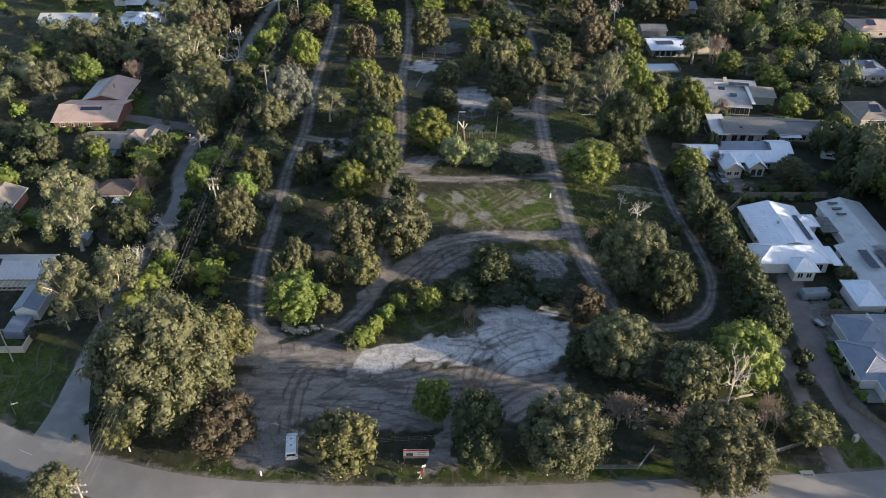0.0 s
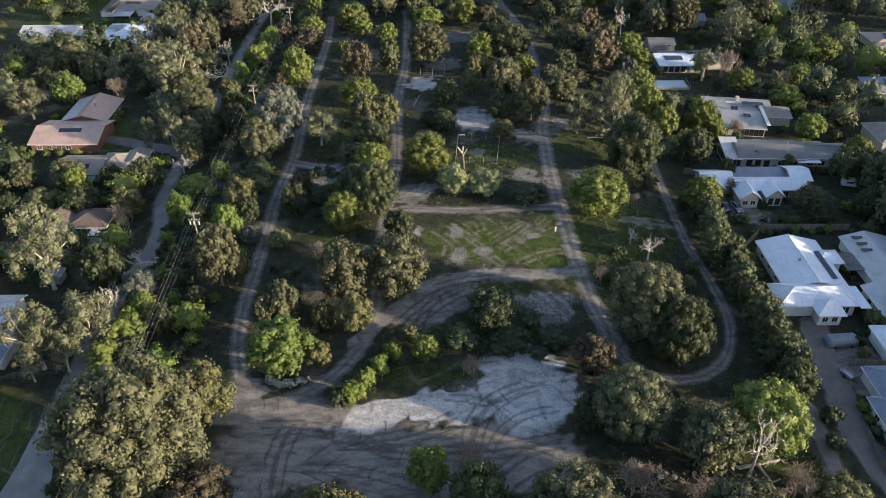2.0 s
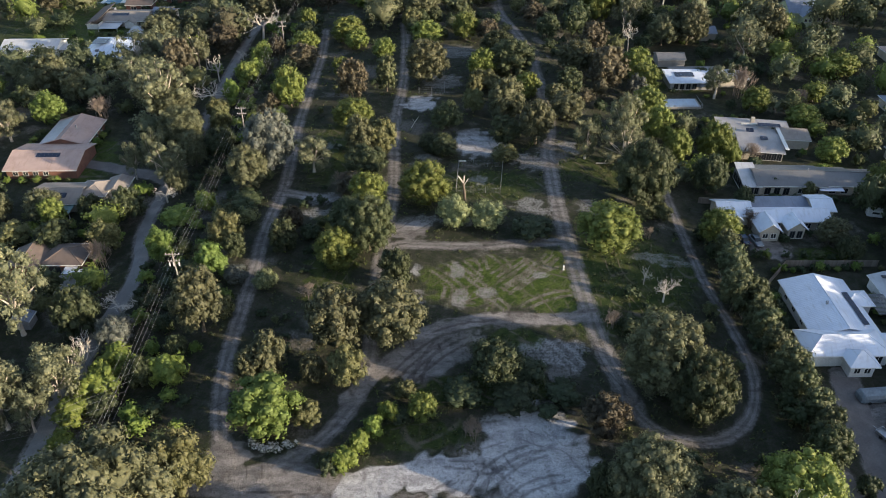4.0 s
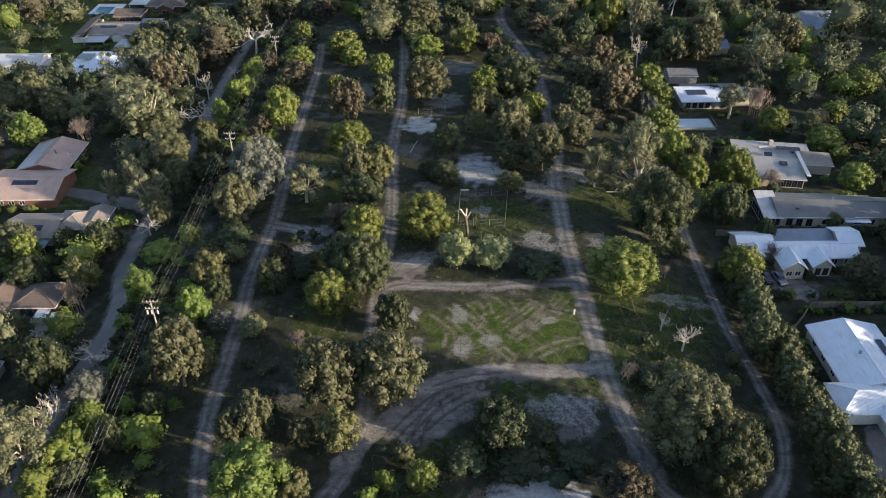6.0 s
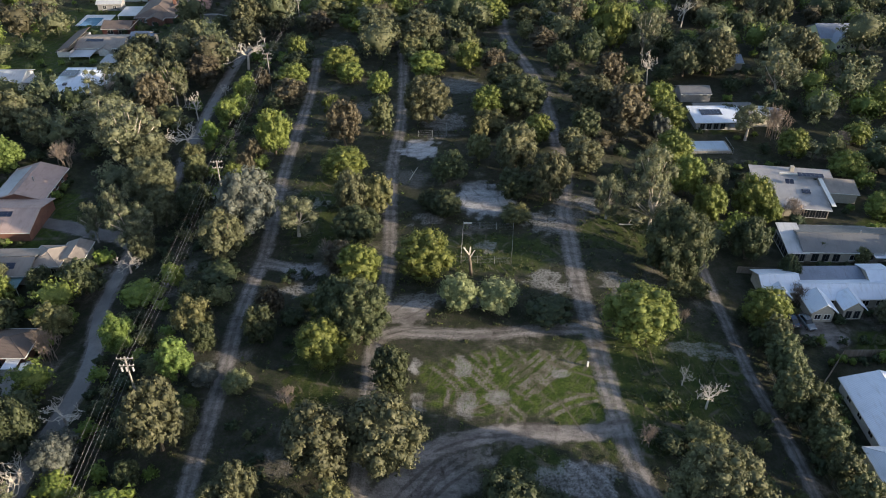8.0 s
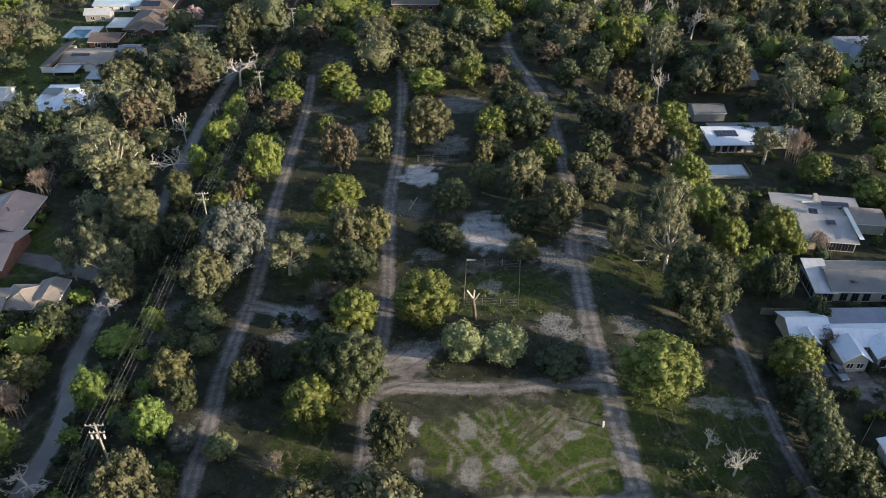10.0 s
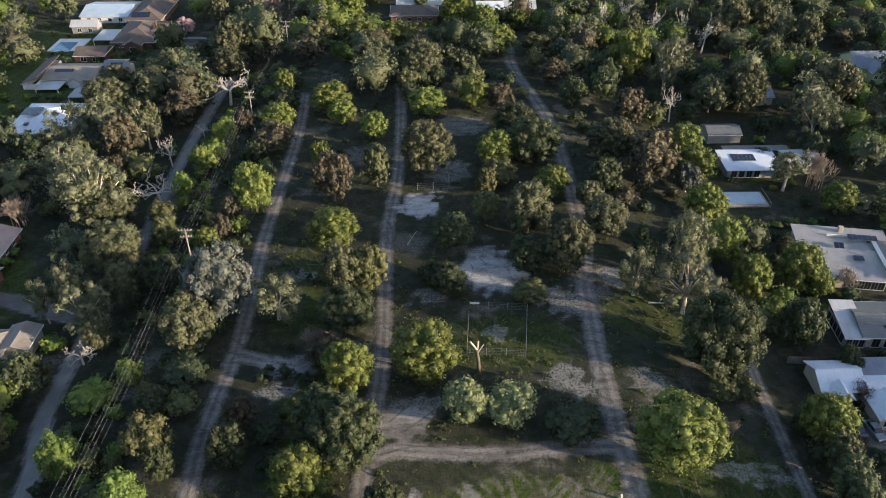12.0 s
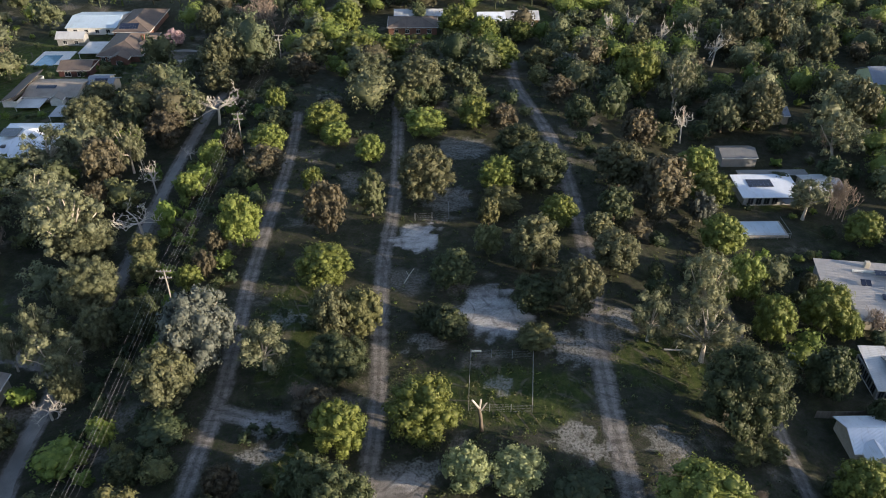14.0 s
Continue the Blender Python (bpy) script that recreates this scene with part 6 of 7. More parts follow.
h.piece("awning_post", [(-85.6, -85.48, 184.9, 185.02, -1.0, 2.2)], TRIM)
h.windows("front", 192.0, -85.2, -79.8, 3, 0.5, 1.2, 1.6)

# small brick cottage with brown roof
h = Build("house", -80, 167, "small brick cottage with weathered brown tiled roof")
h.block(-83.0, -75.0, 164.0, 171.0, 2.5, 1.6, "hip", ROOF_BROWN, WALL_BRICK, 0.6)
h.block(-90.0, -83.6, 162.0, 169.5, 2.5, 1.6, "gable_y", ROOF_BROWN, WALL_BRICK, 0.6)
h.windows("front", 164.0, -82.6, -79, 1, 0.0, 2.6, 2.1, DARK_TRIM)
h.piece("white_awning", [(-78.2, -75.6, 161.2, 163.9, 1.9, 2.0)], ROOF_WHITE)
h.piece("paving", [(-89, -72, 156.5, 163.4, -0.6, 0.06)], CONCRETE, "brown-grey paved yard")

# pale house with pergola at the lane
h = Build("house", -88, 130, "cream house with pale tiled roof and timber pergola")
h.block(-97.0, -82.5, 130.5, 138.0, 2.5, 1.6, "gable_x", ROOF_PALE, WALL_WHITE, 0.6)
h.block(-83.4, -79.0, 119.6, 127.6, 2.5, 1.2, "gable_y", ROOF_BLUE, WALL_WHITE, 0.4)
h.panels(-96.8, 131.4, 3.38, 5, 2, 0.37)
beams = h.piece("pergola_beam", [(-97, -82, 126.3, 126.45, 2.4, 2.6), (-97, -82, 129.6, 129.75, 2.4, 2.6)], PALE_WOOD)
for k in range(15):
    part("rafter", solid([(-9 + k * 1.0, -8.88 + k * 1.0, -4.0, 0.0, 2.6, 2.72)]), PALE_WOOD, beams)
h.piece("pergola_post", [(-82.3, -82.15, 126.3, 126.45, -1.2, 2.4)], PALE_WOOD)
h.windows("west", -97.0, 131, 137, 2)
h.piece("courtyard_wall", [(-92, -78.0, 110.0, 110.25, -0.6, 1.5), (-78.25, -78.0, 110.25, 114.5, -0.6, 1.5)], WALL_CREAM, "cream rendered garden wall")
h.piece("lean_to", [(-83.5, -79.6, 114.0, 118.8, -0.5, 1.9)], ROOF_BLUE, "small blue-grey lean-to", 0.1)

shed = Build("shed", -80, 147, "small garden shed with pale metal roof", "shed")
shed.block(-82.0, -78.5, 145.5, 148.6, 1.9, 0.6, "gable_y", ROOF_BLUE, WALL_GREY, 0.2)
for x0, x1, y0, y1, st, mat, wall, label in (
        (-110, -101, 156.5, 166.5, "gable_y", ROOF_TAN, WALL_BRICK, "brick house with brown-grey roof under gums"),
        (-149, -130, 291, 301, "gable_x", ROOF_PALE, WALL_WHITE, "pale-roofed house with white carport"),
        (-108, -101, 332, 341, "gable_x", ROOF_BLUE, WALL_CREAM, "blue-grey roofed wing with solar panels"),
        (-140, -130, 386, 391, "gable_x", ROOF_PALE, WALL_GREY, "low grey garden sheds in a row"),
        (-14, 4, 382, 394, "hip", ROOF_BROWN, WALL_BRICK, "low brown-roofed house behind a lawn"),
        (-12, 8, 395, 400, "gable_x", ROOF_PALE, WALL_CREAM, "pale-roofed rear wing behind the lawn"),
        (20, 30, 389, 398, "gable_x", ROOF_WHITE, WALL_BRICK, "white metal-roofed farm shed"),
        (31, 43, 390, 400, "gable_x", ROOF_PALE, WALL_BRICK, "long grey-white metal shed beyond trees")):
    h = Build("house", (x0 + x1) / 2, (y0 + y1) / 2, label)
    h.block(x0, x1, y0, y1, 2.8, 1.7 if x1 - x0 > 6 else 0.8, st, mat, wall)
    h.windows("front", y0, x0 + 0.8, x1 - 0.8, max(1, int((x1 - x0) / 4)), 0.7, 1.6, 1.5)
    if "solar" in label:
        h.panels(x0 + (4.5 if st == "hip" else 1.2), y0 + 1.0, 3.14 + 1.5 * 1.7 / ((y1 - y0 if st != "hip" else x1 - x0) / 2 + 0.5), 4, 2, 1.7 / ((y1 - y0 if st != "hip" else x1 - x0) / 2 + 0.5))
    if "white carport" in label:
        h.piece("carport", [(-131, -127, 292, 298, 2.2, 2.34)], ROOF_PALE)

# white hip-roofed house with a wide solar rack
h = Build("house", -110, 292, "white hip-roofed house with wide solar rack under gums")
h.block(-119.0, -102.5, 283.5, 303.0, 2.5, 2.2, "hip", ROOF_WHITE, WALL_WHITE, 0.6)
h.panels(-117.2, 291.0, 4.86, 5, 3, 0.0, 1.0, 1.65)
h.piece("skylight_box", [(-114.6, -113.4, 286.5, 287.6, 3.6, 4.2)], DARK_TRIM, "", 0.05)
h.windows("front", 283.5, -118, -104, 4, 0.6, 1.5, 1.4)
h.piece("grey_awning", [(-111.0, -104.0, 308.5, 316.5, 2.3, 2.42)], ROOF_BLUE, "blue-grey sheet awning behind the house")
for xx, yy in ((-110.8, 308.7), (-104.3, 308.7), (-110.8, 316.2), (-104.3, 316.2)):
    h.piece("awning_post", [(xx, xx + 0.12, yy, yy + 0.12, -1.0, 2.3)], TRIM)

# tan house with a white skillion wing, covered terrace and solar racks
h = Build("house", -117, 332, "tan-roofed house with white wing and covered terrace")
h.block(-126.0, -110.0, 326.5, 339.5, 2.5, 1.5, "gable_x", ROOF_TAN, WALL_CREAM, 0.6)
h.block(-131.2, -126.6, 322.5, 343.0, 2.7, 1.7, "fall_side", ROOF_BROWN, WALL_WHITE, 0.3)
h.piece("terrace_roof", [(-126.0, -118.4, 319.0, 326.2, 2.15, 2.27)], ROOF_PALE, "pale flat terrace roof")
for xx in (-125.8, -118.8):
    h.piece("terrace_post", [(xx, xx + 0.15, 319.2, 319.35, -1.0, 2.15)], TRIM)
h.block(-117.0, -113.2, 323.6, 327.0, 2.5, 1.2, "gable_y", ROOF_TAN, WALL_WHITE, 0.3)
h.block(-109.6, -103.4, 335.5, 343.0, 2.6, 1.2, "gable_x", ROOF_BLUE, WALL_CREAM, 0.4)
h.panels(-108.6, 336.4, 3.2, 5, 2, 0.22)
h.panels(-123.6, 330.2, 3.62, 6, 1, 0.2)
h.windows("front", 326.5, -112.8, -109.4, 2, 0.4, 1.2, 1.8)
h.piece("lap_pool", [(-135.0, -127.5, 314.5, 318.2, -0.3, 0.1)], SKY_ROOF, "narrow blue garden pool")

# garage with red front and dark roof
h = Build("garage", -121, 356, "red-fronted garage with dark roof and white gable", "garage")
h.block(-126.5, -115.8, 353.0, 362.5, 2.4, 1.6, "gable_x", ROOF_BROWN, RED_ROOF, 0.4)
h.piece("white_gable_trim", [(-115.66, -115.55, 353.0, 362.5, 2.4, 2.65)], TRIM)
h.windows("front", 353.0, -125.5, -117, 2, 0.4, 2.2, 1.7)

# large brown-tiled brick house with a red chimney
h = Build("house", -109, 376, "large brick house with dark brown tiled hips")
h.block(-118.5, -103.0, 369.0, 392.0, 2.5, 2.6, "hip", ROOF_BROWN, WALL_BRICK, 0.6)
h.block(-108.5, -98.5, 374.5, 388.0, 2.5, 2.3, "hip", ROOF_BROWN, WALL_BRICK, 0.6)
h.block(-113.0, -107.0, 365.5, 370.0, 2.5, 1.6, "gable_y", ROOF_BROWN, WALL_BRICK, 0.5)
h.piece("chimney", [(-105.6, -104.5, 379.5, 380.6, 3.0, 6.2), (-105.7, -104.4, 379.4, 380.7, 6.2, 6.4)], WALL_BRICK, "red brick chimney")
h.windows("front", 369.0, -118, -113.6, 2, 0.6, 1.5, 1.4)
h.windows("front", 365.5, -112.4, -107.6, 1, 0.5, 2.2, 1.5)
h.piece("patio_roof", [(-127.0, -119.2, 372.0, 384.0, 2.3, 2.42)], ROOF_PALE, "pale flat patio roof")
for yy in (372.2, 383.6):
    h.piece("patio_post", [(-126.8, -126.65, yy, yy + 0.15, -1.0, 2.3)], TRIM)

# pale blue and brown roofed house at the back
h = Build("house", -122, 404, "pale blue metal-roofed house with brown tiled wing")
h.block(-141.0, -122.0, 398.5, 417.0, 2.6, 1.8, "gable_x", SKY_ROOF, WALL_WHITE, 0.5)
h.block(-121.0, -107.5, 393.5, 420.0, 2.6, 2.6, "hip", ROOF_BROWN, WALL_BRICK, 0.6)
h.panels(-119.2, 394.6, 3.5, 7, 2, 0.38)
h.windows("front", 398.5, -140, -123, 4, 0.6, 1.6, 1.5)

pool = Build("swimming_pool", -136.5, 371, "blue swimming pool in a white paved terrace", "pool")
pool.piece("terrace", [(-142.5, -130.5, 363.5, 379.5, -0.4, 0.25)], TRIM, "white paved pool terrace")
pool.piece("water", [(-140.8, -134.0, 365.5, 375.5, 0.254, 0.30)], POOL_WATER, "clear blue pool water")
pool.piece("pool_fence_rail", [(-142.4, -130.6, 363.6, 363.66, 1.3, 1.36)], STEEL)
for k in range(7):
    pool.piece("pool_fence_post", [(-142.4 + k * 1.95, -142.34 + k * 1.95, 363.6, 363.66, 0.25, 1.3)], STEEL)


# ---- vehicles ----
PAINT_WHITE = plain("white_car_paint", (0.78, 0.79, 0.80), 0.25)
PAINT_BLUE = plain("dark_blue_car_paint", (0.03, 0.05, 0.10), 0.22)
PAINT_SILVER = plain("silver_blue_car_paint", (0.33, 0.38, 0.44), 0.25, 0.4)
TYRE = plain("tyre_rubber", (0.02, 0.02, 0.02), 0.85)
RIM = plain("wheel_rim", (0.45, 0.45, 0.46), 0.35, 0.7)
LAMP_RED = plain("tail_lamp", (0.40, 0.02, 0.02), 0.2)
LAMP_CLEAR = plain("head_lamp", (0.75, 0.75, 0.72), 0.12)


def profile_body(sections, material_name):
    """A body lofted along y from sections (y, half width low, half width high, z low, z shoulder, z top)."""
    bm = bmesh.new()
    rings = []
    for y, wl, wh, zl, zs, zt in sections:
        pts = [(-wl, zl), (-wl, zs), (-wh, zt - 0.06), (-wh + 0.12, zt), (wh - 0.12, zt), (wh, zt - 0.06), (wl, zs), (wl, zl)]
        rings.append([bm.verts.new((x, y, z)) for x, z in pts])
    for a, b in zip(rings, rings[1:]):
        for i in range(8):
            j = (i + 1) % 8
            bm.faces.new((a[i], b[i], b[j], a[j]))
    bm.faces.new(rings[0])
    bm.faces.new(rings[-1][::-1])
    return bm


def vehicle(name, x, y, turn, label, category, paint, van=False, length=4.6, width=1.8):
    root = thing(name, x, y, height(x, y) + 0.05, turn, label, category)
    L, w = length / 2, width / 2
    if van:
        body = part("body", profile_body([(-L, w * 0.96, w * 0.84, 0.35, 1.0, 1.78), (-L + 0.15, w, w * 0.88, 0.3, 1.05, 1.93), (L - 1.6, w, w * 0.88, 0.3, 1.05, 1.95), (L - 0.95, w, w * 0.82, 0.3, 1.05, 1.5), (L - 0.75, w * 0.98, w * 0.9, 0.3, 0.95, 1.12), (L - 0.1, w * 0.93, w * 0.8, 0.35, 0.75, 0.95), (L, w * 0.88, w * 0.75, 0.4, 0.65, 0.8)], "van"), paint, root)
        part("rear_window", solid([(-w * 0.74, w * 0.74, -L - 0.02, -L + 0.05, 1.12, 1.62)], 0.01), GLASS, root)
        part("windscreen", solid([(-w * 0.72, w * 0.72, L - 1.42, L - 1.36, 1.16, 1.74)], 0.01), GLASS, root)
        for s in (-1, 1):
            for y0, y1 in ((-L + 0.4, -0.55), (-0.45, 0.55), (0.65, L - 1.55)):
                xs = sorted((s * (w * 0.93), s * (w * 0.985)))
                part("side_window", solid([(*xs, y0, y1, 1.12, 1.62)]), GLASS, root)
        for k in (-1.0, 0.4):
            part("roof_vent", solid([(-0.14, 0.14, k - 0.14, k + 0.14, 1.93, 2.0)], 0.03), DARK_TRIM, root)
    else:
        body = part("body", profile_body([(-L, w * 0.85, w * 0.75, 0.4, 0.6, 0.78), (-L + 0.12, w * 0.95, w * 0.85, 0.3, 0.7, 0.92), (-L + 0.9, w, w * 0.88, 0.25, 0.75, 0.98), (L - 1.25, w, w * 0.88, 0.25, 0.75, 0.95), (L - 0.15, w * 0.93, w * 0.8, 0.3, 0.65, 0.8), (L, w * 0.82, w * 0.7, 0.38, 0.52, 0.66)], "car"), paint, root)
        part("cabin", profile_body([(-L + 0.55, w * 0.86, w * 0.72, 0.9, 0.95, 1.0), (-L + 1.15, w * 0.87, w * 0.70, 0.9, 0.97, 1.42), (0.3, w * 0.87, w * 0.70, 0.9, 0.97, 1.45), (L - 1.35, w * 0.86, w * 0.72, 0.88, 0.93, 0.98)], "cabin"), GLASS, root)
        part("roof_panel", solid([(-w * 0.66, w * 0.66, -L + 1.2, 0.25, 1.43, 1.475)], 0.015), paint, root)
    for s in (-1, 1):
        for yy in (-L + 0.85, L - 0.9):
            wheel = part("wheel", rods([((s * (w - 0.2), yy, 0.31), (s * (w + 0.01), yy, 0.31), 0.31, 0.31)], 14), TYRE, root)
            part("rim", rods([((s * (w + 0.011), yy, 0.31), (s * (w + 0.03), yy, 0.31), 0.2, 0.18)], 10), RIM, wheel)
        part("tail_light", solid([[*sorted((s * w * 0.72, s * w * 0.9)), -L - 0.02, -L + 0.1, 0.75, 1.05 if van else 0.88]], 0.01), LAMP_RED, root)
        part("headlight", solid([[*sorted((s * w * 0.5, s * w * 0.82)), L - 0.16, L + 0.005, 0.6, 0.74]], 0.01), LAMP_CLEAR, root)
        part("mirror", solid([[*sorted((s * (w + 0.02), s * (w + 0.22))), L - 1.55, L - 1.4, 0.95, 1.15]], 0.02), paint, root)
    part("rear_bumper", solid([(-w * 0.92, w * 0.92, -L - 0.08, -L + 0.02, 0.32, 0.55)], 0.03), DARK_TRIM if not van else paint, root)
    part("number_plate", solid([(-0.26, 0.26, -L - 0.095, -L - 0.083, 0.60, 0.72)]), PAINT_WHITE, root)
    return root


vehicle("van", -23.2, 84.6, 7, "white passenger van with dark windows parked on sandy track", "van", PAINT_WHITE, True, 5.1, 1.9)
vehicle("car", 72.9, 174.5, 8, "dark blue car parked on the driveway", "car", PAINT_BLUE)
vehicle("car", 75.8, 173.6, 188 - 360, "silver-blue sedan parked beside the gabled house", "car", PAINT_SILVER)
vehicle("van", -74.2, 162.0, 8, "white van parked in the cottage yard", "van", PAINT_WHITE, True, 4.9, 1.85)
vehicle("car", 129.4, 252, 60, "white hatchback parked on a far driveway", "car", PAINT_WHITE)
vehicle("car", -100.5, 377.5, 80, "dark car parked at a circular drive", "car", PAINT_BLUE)

# covered trailer and caravan
TARP = surface("grey_tarpaulin", (0.20, 0.24, 0.27), (0.15, 0.18, 0.21), 0.6, fine=3, bump=0.5, depth=0.15)
tr = thing("covered_boat_trailer", 79.9, 124.6, height(79.9, 124.6), 4, "boat trailer under a sagging grey-blue tarpaulin", "trailer")
part("tarpaulin", profile_body([(-1.3, 2.6, 2.2, 0.3, 0.9, 1.2), (-1.0, 3.1, 2.7, 0.25, 1.2, 1.75), (0.2, 3.2, 2.8, 0.25, 1.3, 1.95), (1.1, 3.1, 2.7, 0.25, 1.2, 1.7), (1.4, 2.6, 2.2, 0.3, 0.9, 1.2)], "tarp"), TARP, tr)
for sx in (-1.6, 1.6):
    part("wheel", rods([((sx, -1.45, 0.3), (sx, -1.25, 0.3), 0.3, 0.3)], 12), TYRE, tr)
cv = thing("caravan", 108.3, 184.3, height(108.3, 184.3), 75, "small white caravan parked in a back garden", "caravan")
part("body", profile_body([(-1.9, 0.9, 0.8, 0.6, 1.4, 1.9), (-1.6, 1.0, 0.9, 0.5, 1.5, 2.2), (1.6, 1.0, 0.9, 0.5, 1.5, 2.2), (1.9, 0.9, 0.8, 0.6, 1.4, 1.9)], "caravan"), PAINT_WHITE, cv)
part("window", solid([(-1.03, -0.99, -0.8, 0.8, 1.3, 1.8)]), GLASS, cv)
for sx in (-0.9, 0.8):
    part("wheel", rods([((sx, 0, 0.3), (sx + 0.12, 0, 0.3), 0.3, 0.3)], 12), TYRE, cv)
tr = thing("box_trailer", 77.4, 115.8, height(77.4, 115.8), 25, "low grey box trailer parked by the drive", "trailer")
part("tray", solid([(-0.9, 0.9, -1.3, 1.3, 0.5, 0.56), (-0.9, -0.85, -1.3, 1.3, 0.564, 0.95), (0.85, 0.9, -1.3, 1.3, 0.564, 0.95), (-0.84, 0.84, -1.3, -1.25, 0.564, 0.95), (-0.84, 0.84, 1.25, 1.3, 0.564, 0.95)]), STEEL, tr)
part("drawbar", rods([((0, 1.3, 0.5), (0, 2.4, 0.45), 0.05, 0.05)]), STEEL, tr)
for sx in (-1.05, 0.93):
    part("wheel", rods([((sx, 0, 0.3), (sx + 0.12, 0, 0.3), 0.3, 0.3)], 12), TYRE, tr)


# ---- power line ----
POLES = [(-49.5, 69.0), (-48.9, 150.0), (-48.4, 214.5), (-48.2, 281.5), (-48.6, 348.0), (-49.0, 415.0)]
TALL = 12.2


def power_pole(x, y):
    root = thing("power_pole", x, y, height(x, y), 2, "weathered grey timber power pole with crossarms", "power pole", "power line")
    part("post", rods([((0, 0, -0.6), (0, 0, TALL), 0.19, 0.13)], 10), POLE_WOOD, root)
    for z, half in ((TALL - 0.35, 1.35), (TALL - 1.9, 1.15)):
        arm = part("crossarm", solid([(-half, half, -0.19, -0.08, z - 0.07, z + 0.07)], 0.01), POLE_WOOD, root)
        for k in (-1, -0.45, 0.45, 1):
            part("insulator", rods([((k * half * 0.93, -0.13, z + 0.07), (k * half * 0.93, -0.13, z + 0.2), 0.05, 0.08), ((k * half * 0.93, -0.13, z + 0.2), (k * half * 0.93, -0.13, z + 0.34), 0.09, 0.04)], 8), CERAMIC, arm)
    part("brace", rods([((-0.8, -0.15, TALL - 0.38), (0, -0.12, TALL - 1.1), 0.025, 0.025), ((0.8, -0.15, TALL - 0.38), (0, -0.12, TALL - 1.1), 0.025, 0.025)], 5), STEEL, root)
    return root


for i, (px_, py_) in enumerate(POLES):
    pole_ = power_pole(px_, py_)
    if i == 1:
        for k in (-0.85, -0.1, 0.95):
            part("fuse_drop", rods([((k, -0.35, TALL - 2.1), (k, -0.35, TALL - 2.9), 0.14, 0.16)], 10), CERAMIC, pole_, "pale ceramic transformer bushing")


def wire(p, q, sag, r=0.010, n=12, sides=4):
    """One sagging cable as a single tube."""
    bm = bmesh.new()
    rings = []
    across = Vector((q[1] - p[1], p[0] - q[0], 0)).normalized()
    for k in range(n + 1):
        u = k / n
        c = Vector(p).lerp(Vector(q), u) - Vector((0, 0, 4 * sag * u * (1 - u)))
        rings.append([bm.verts.new(c + across * r * math.cos(a) + Vector((0, 0, r * math.sin(a)))) for a in (2 * math.pi * j / sides for j in range(sides))])
    for a, b in zip(rings, rings[1:]):
        for j in range(sides):
            bm.faces.new((a[j], a[(j + 1) % sides], b[(j + 1) % sides], b[j]))
    return bm


for (ax, ay), (bx, by) in zip(POLES, POLES[1:]):
    za, zb = height(ax, ay) + TALL, height(bx, by) + TALL
    for dz, half, ks, sag in ((0.0, 1.35, (-1, 0.45, 1), 1.0), (-1.55, 1.15, (-1, -0.45, 1), 1.4)):
        for k in ks:
            me_ = wire((ax + k * half * 0.93, ay, za + dz), (bx + k * half * 0.93, by, zb + dz), sag)
            w_ = part("power_wire", me_, WIRE, None)
            tagged(w_, "thin sagging overhead power cable between poles", "cable", "power line")
lp = thing("power_pole", -79.1, 107.5, height(-79.1, 107.5), 0, "pale timber service pole on the lawn", "power pole", "power line")
part("post", rods([((0, 0, -0.5), (0, 0, 8.5), 0.15, 0.11)], 8), POLE_WOOD, lp)
part("crossarm", solid([(-0.9, 0.9, -0.15, -0.05, 8.0, 8.12)]), POLE_WOOD, lp)
for k in range(5):
    w_ = part("service_wire", wire((-79.1, 107.5, height(-79.1, 107.5) + 8.1 - 0.25 * k), (-48.9, 112 + 3 * k, 7.5 - 0.5 * k), 0.9, 0.012), WIRE, None)
    tagged(w_, "thin service cable slung across the lane", "cable", "power line")


# ---- fences, signs and loose things ----
def wire_fence(points, tall, name, label, post_mat, mesh_mat, step=2.6, rails=3, r=0.035, solid_boards=False):
    x0, y0 = points[0]
    root = thing(name, x0, y0, height(x0, y0), 0, label, "fence")
    z0 = height(x0, y0)
    for (ax, ay), (bx, by) in zip(points, points[1:]):
        n = max(1, round(math.hypot(bx - ax, by - ay) / step))
        for k in range(n + 1):
            u = k / n
            x, y = ax + (bx - ax) * u, ay + (by - ay) * u
            z = height(x, y) - z0
            part("post", rods([((x - x0, y - y0, z - 0.3), (x - x0, y - y0, z + tall), r, r)], 5), post_mat, root)
            if k < n:
                x2, y2 = ax + (bx - ax) * (k + 1) / n, ay + (by - ay) * (k + 1) / n
                zz = height(x2, y2) - z0
                if solid_boards:
                    d = Vector((x2 - x, y2 - y, 0)).normalized()
                    m = max(2, int(math.hypot(x2 - x, y2 - y) / 0.32))
                    for j in range(m):
                        c = (j + 0.5) / m
                        cx, cy, cz = x + (x2 - x) * c - x0, y + (y2 - y) * c - y0, z + (zz - z) * c
                        b = part("board", BOARD if tall > 1.5 else LOW_BOARD, None, root)
                        b.matrix_basis = pose(cx, cy, cz, 0, 0, math.degrees(math.atan2(d.y, d.x)))
                else:
                    segs = [((x - x0, y - y0, z + tall * (j + 0.6) / rails), (x2 - x0, y2 - y0, zz + tall * (j + 0.6) / rails), 0.014, 0.014) for j in range(rails)]
                    part("rail", rods(segs, 4), mesh_mat, root)
    return root


def board_mesh(tall):
    bm = solid([(-0.155, 0.155, -0.012, 0.012, 0.02, tall)])
    me = bpy.data.meshes.new("board")
    bm.to_mesh(me)
    bm.free()
    me.materials.append(BOARDS)
    return me


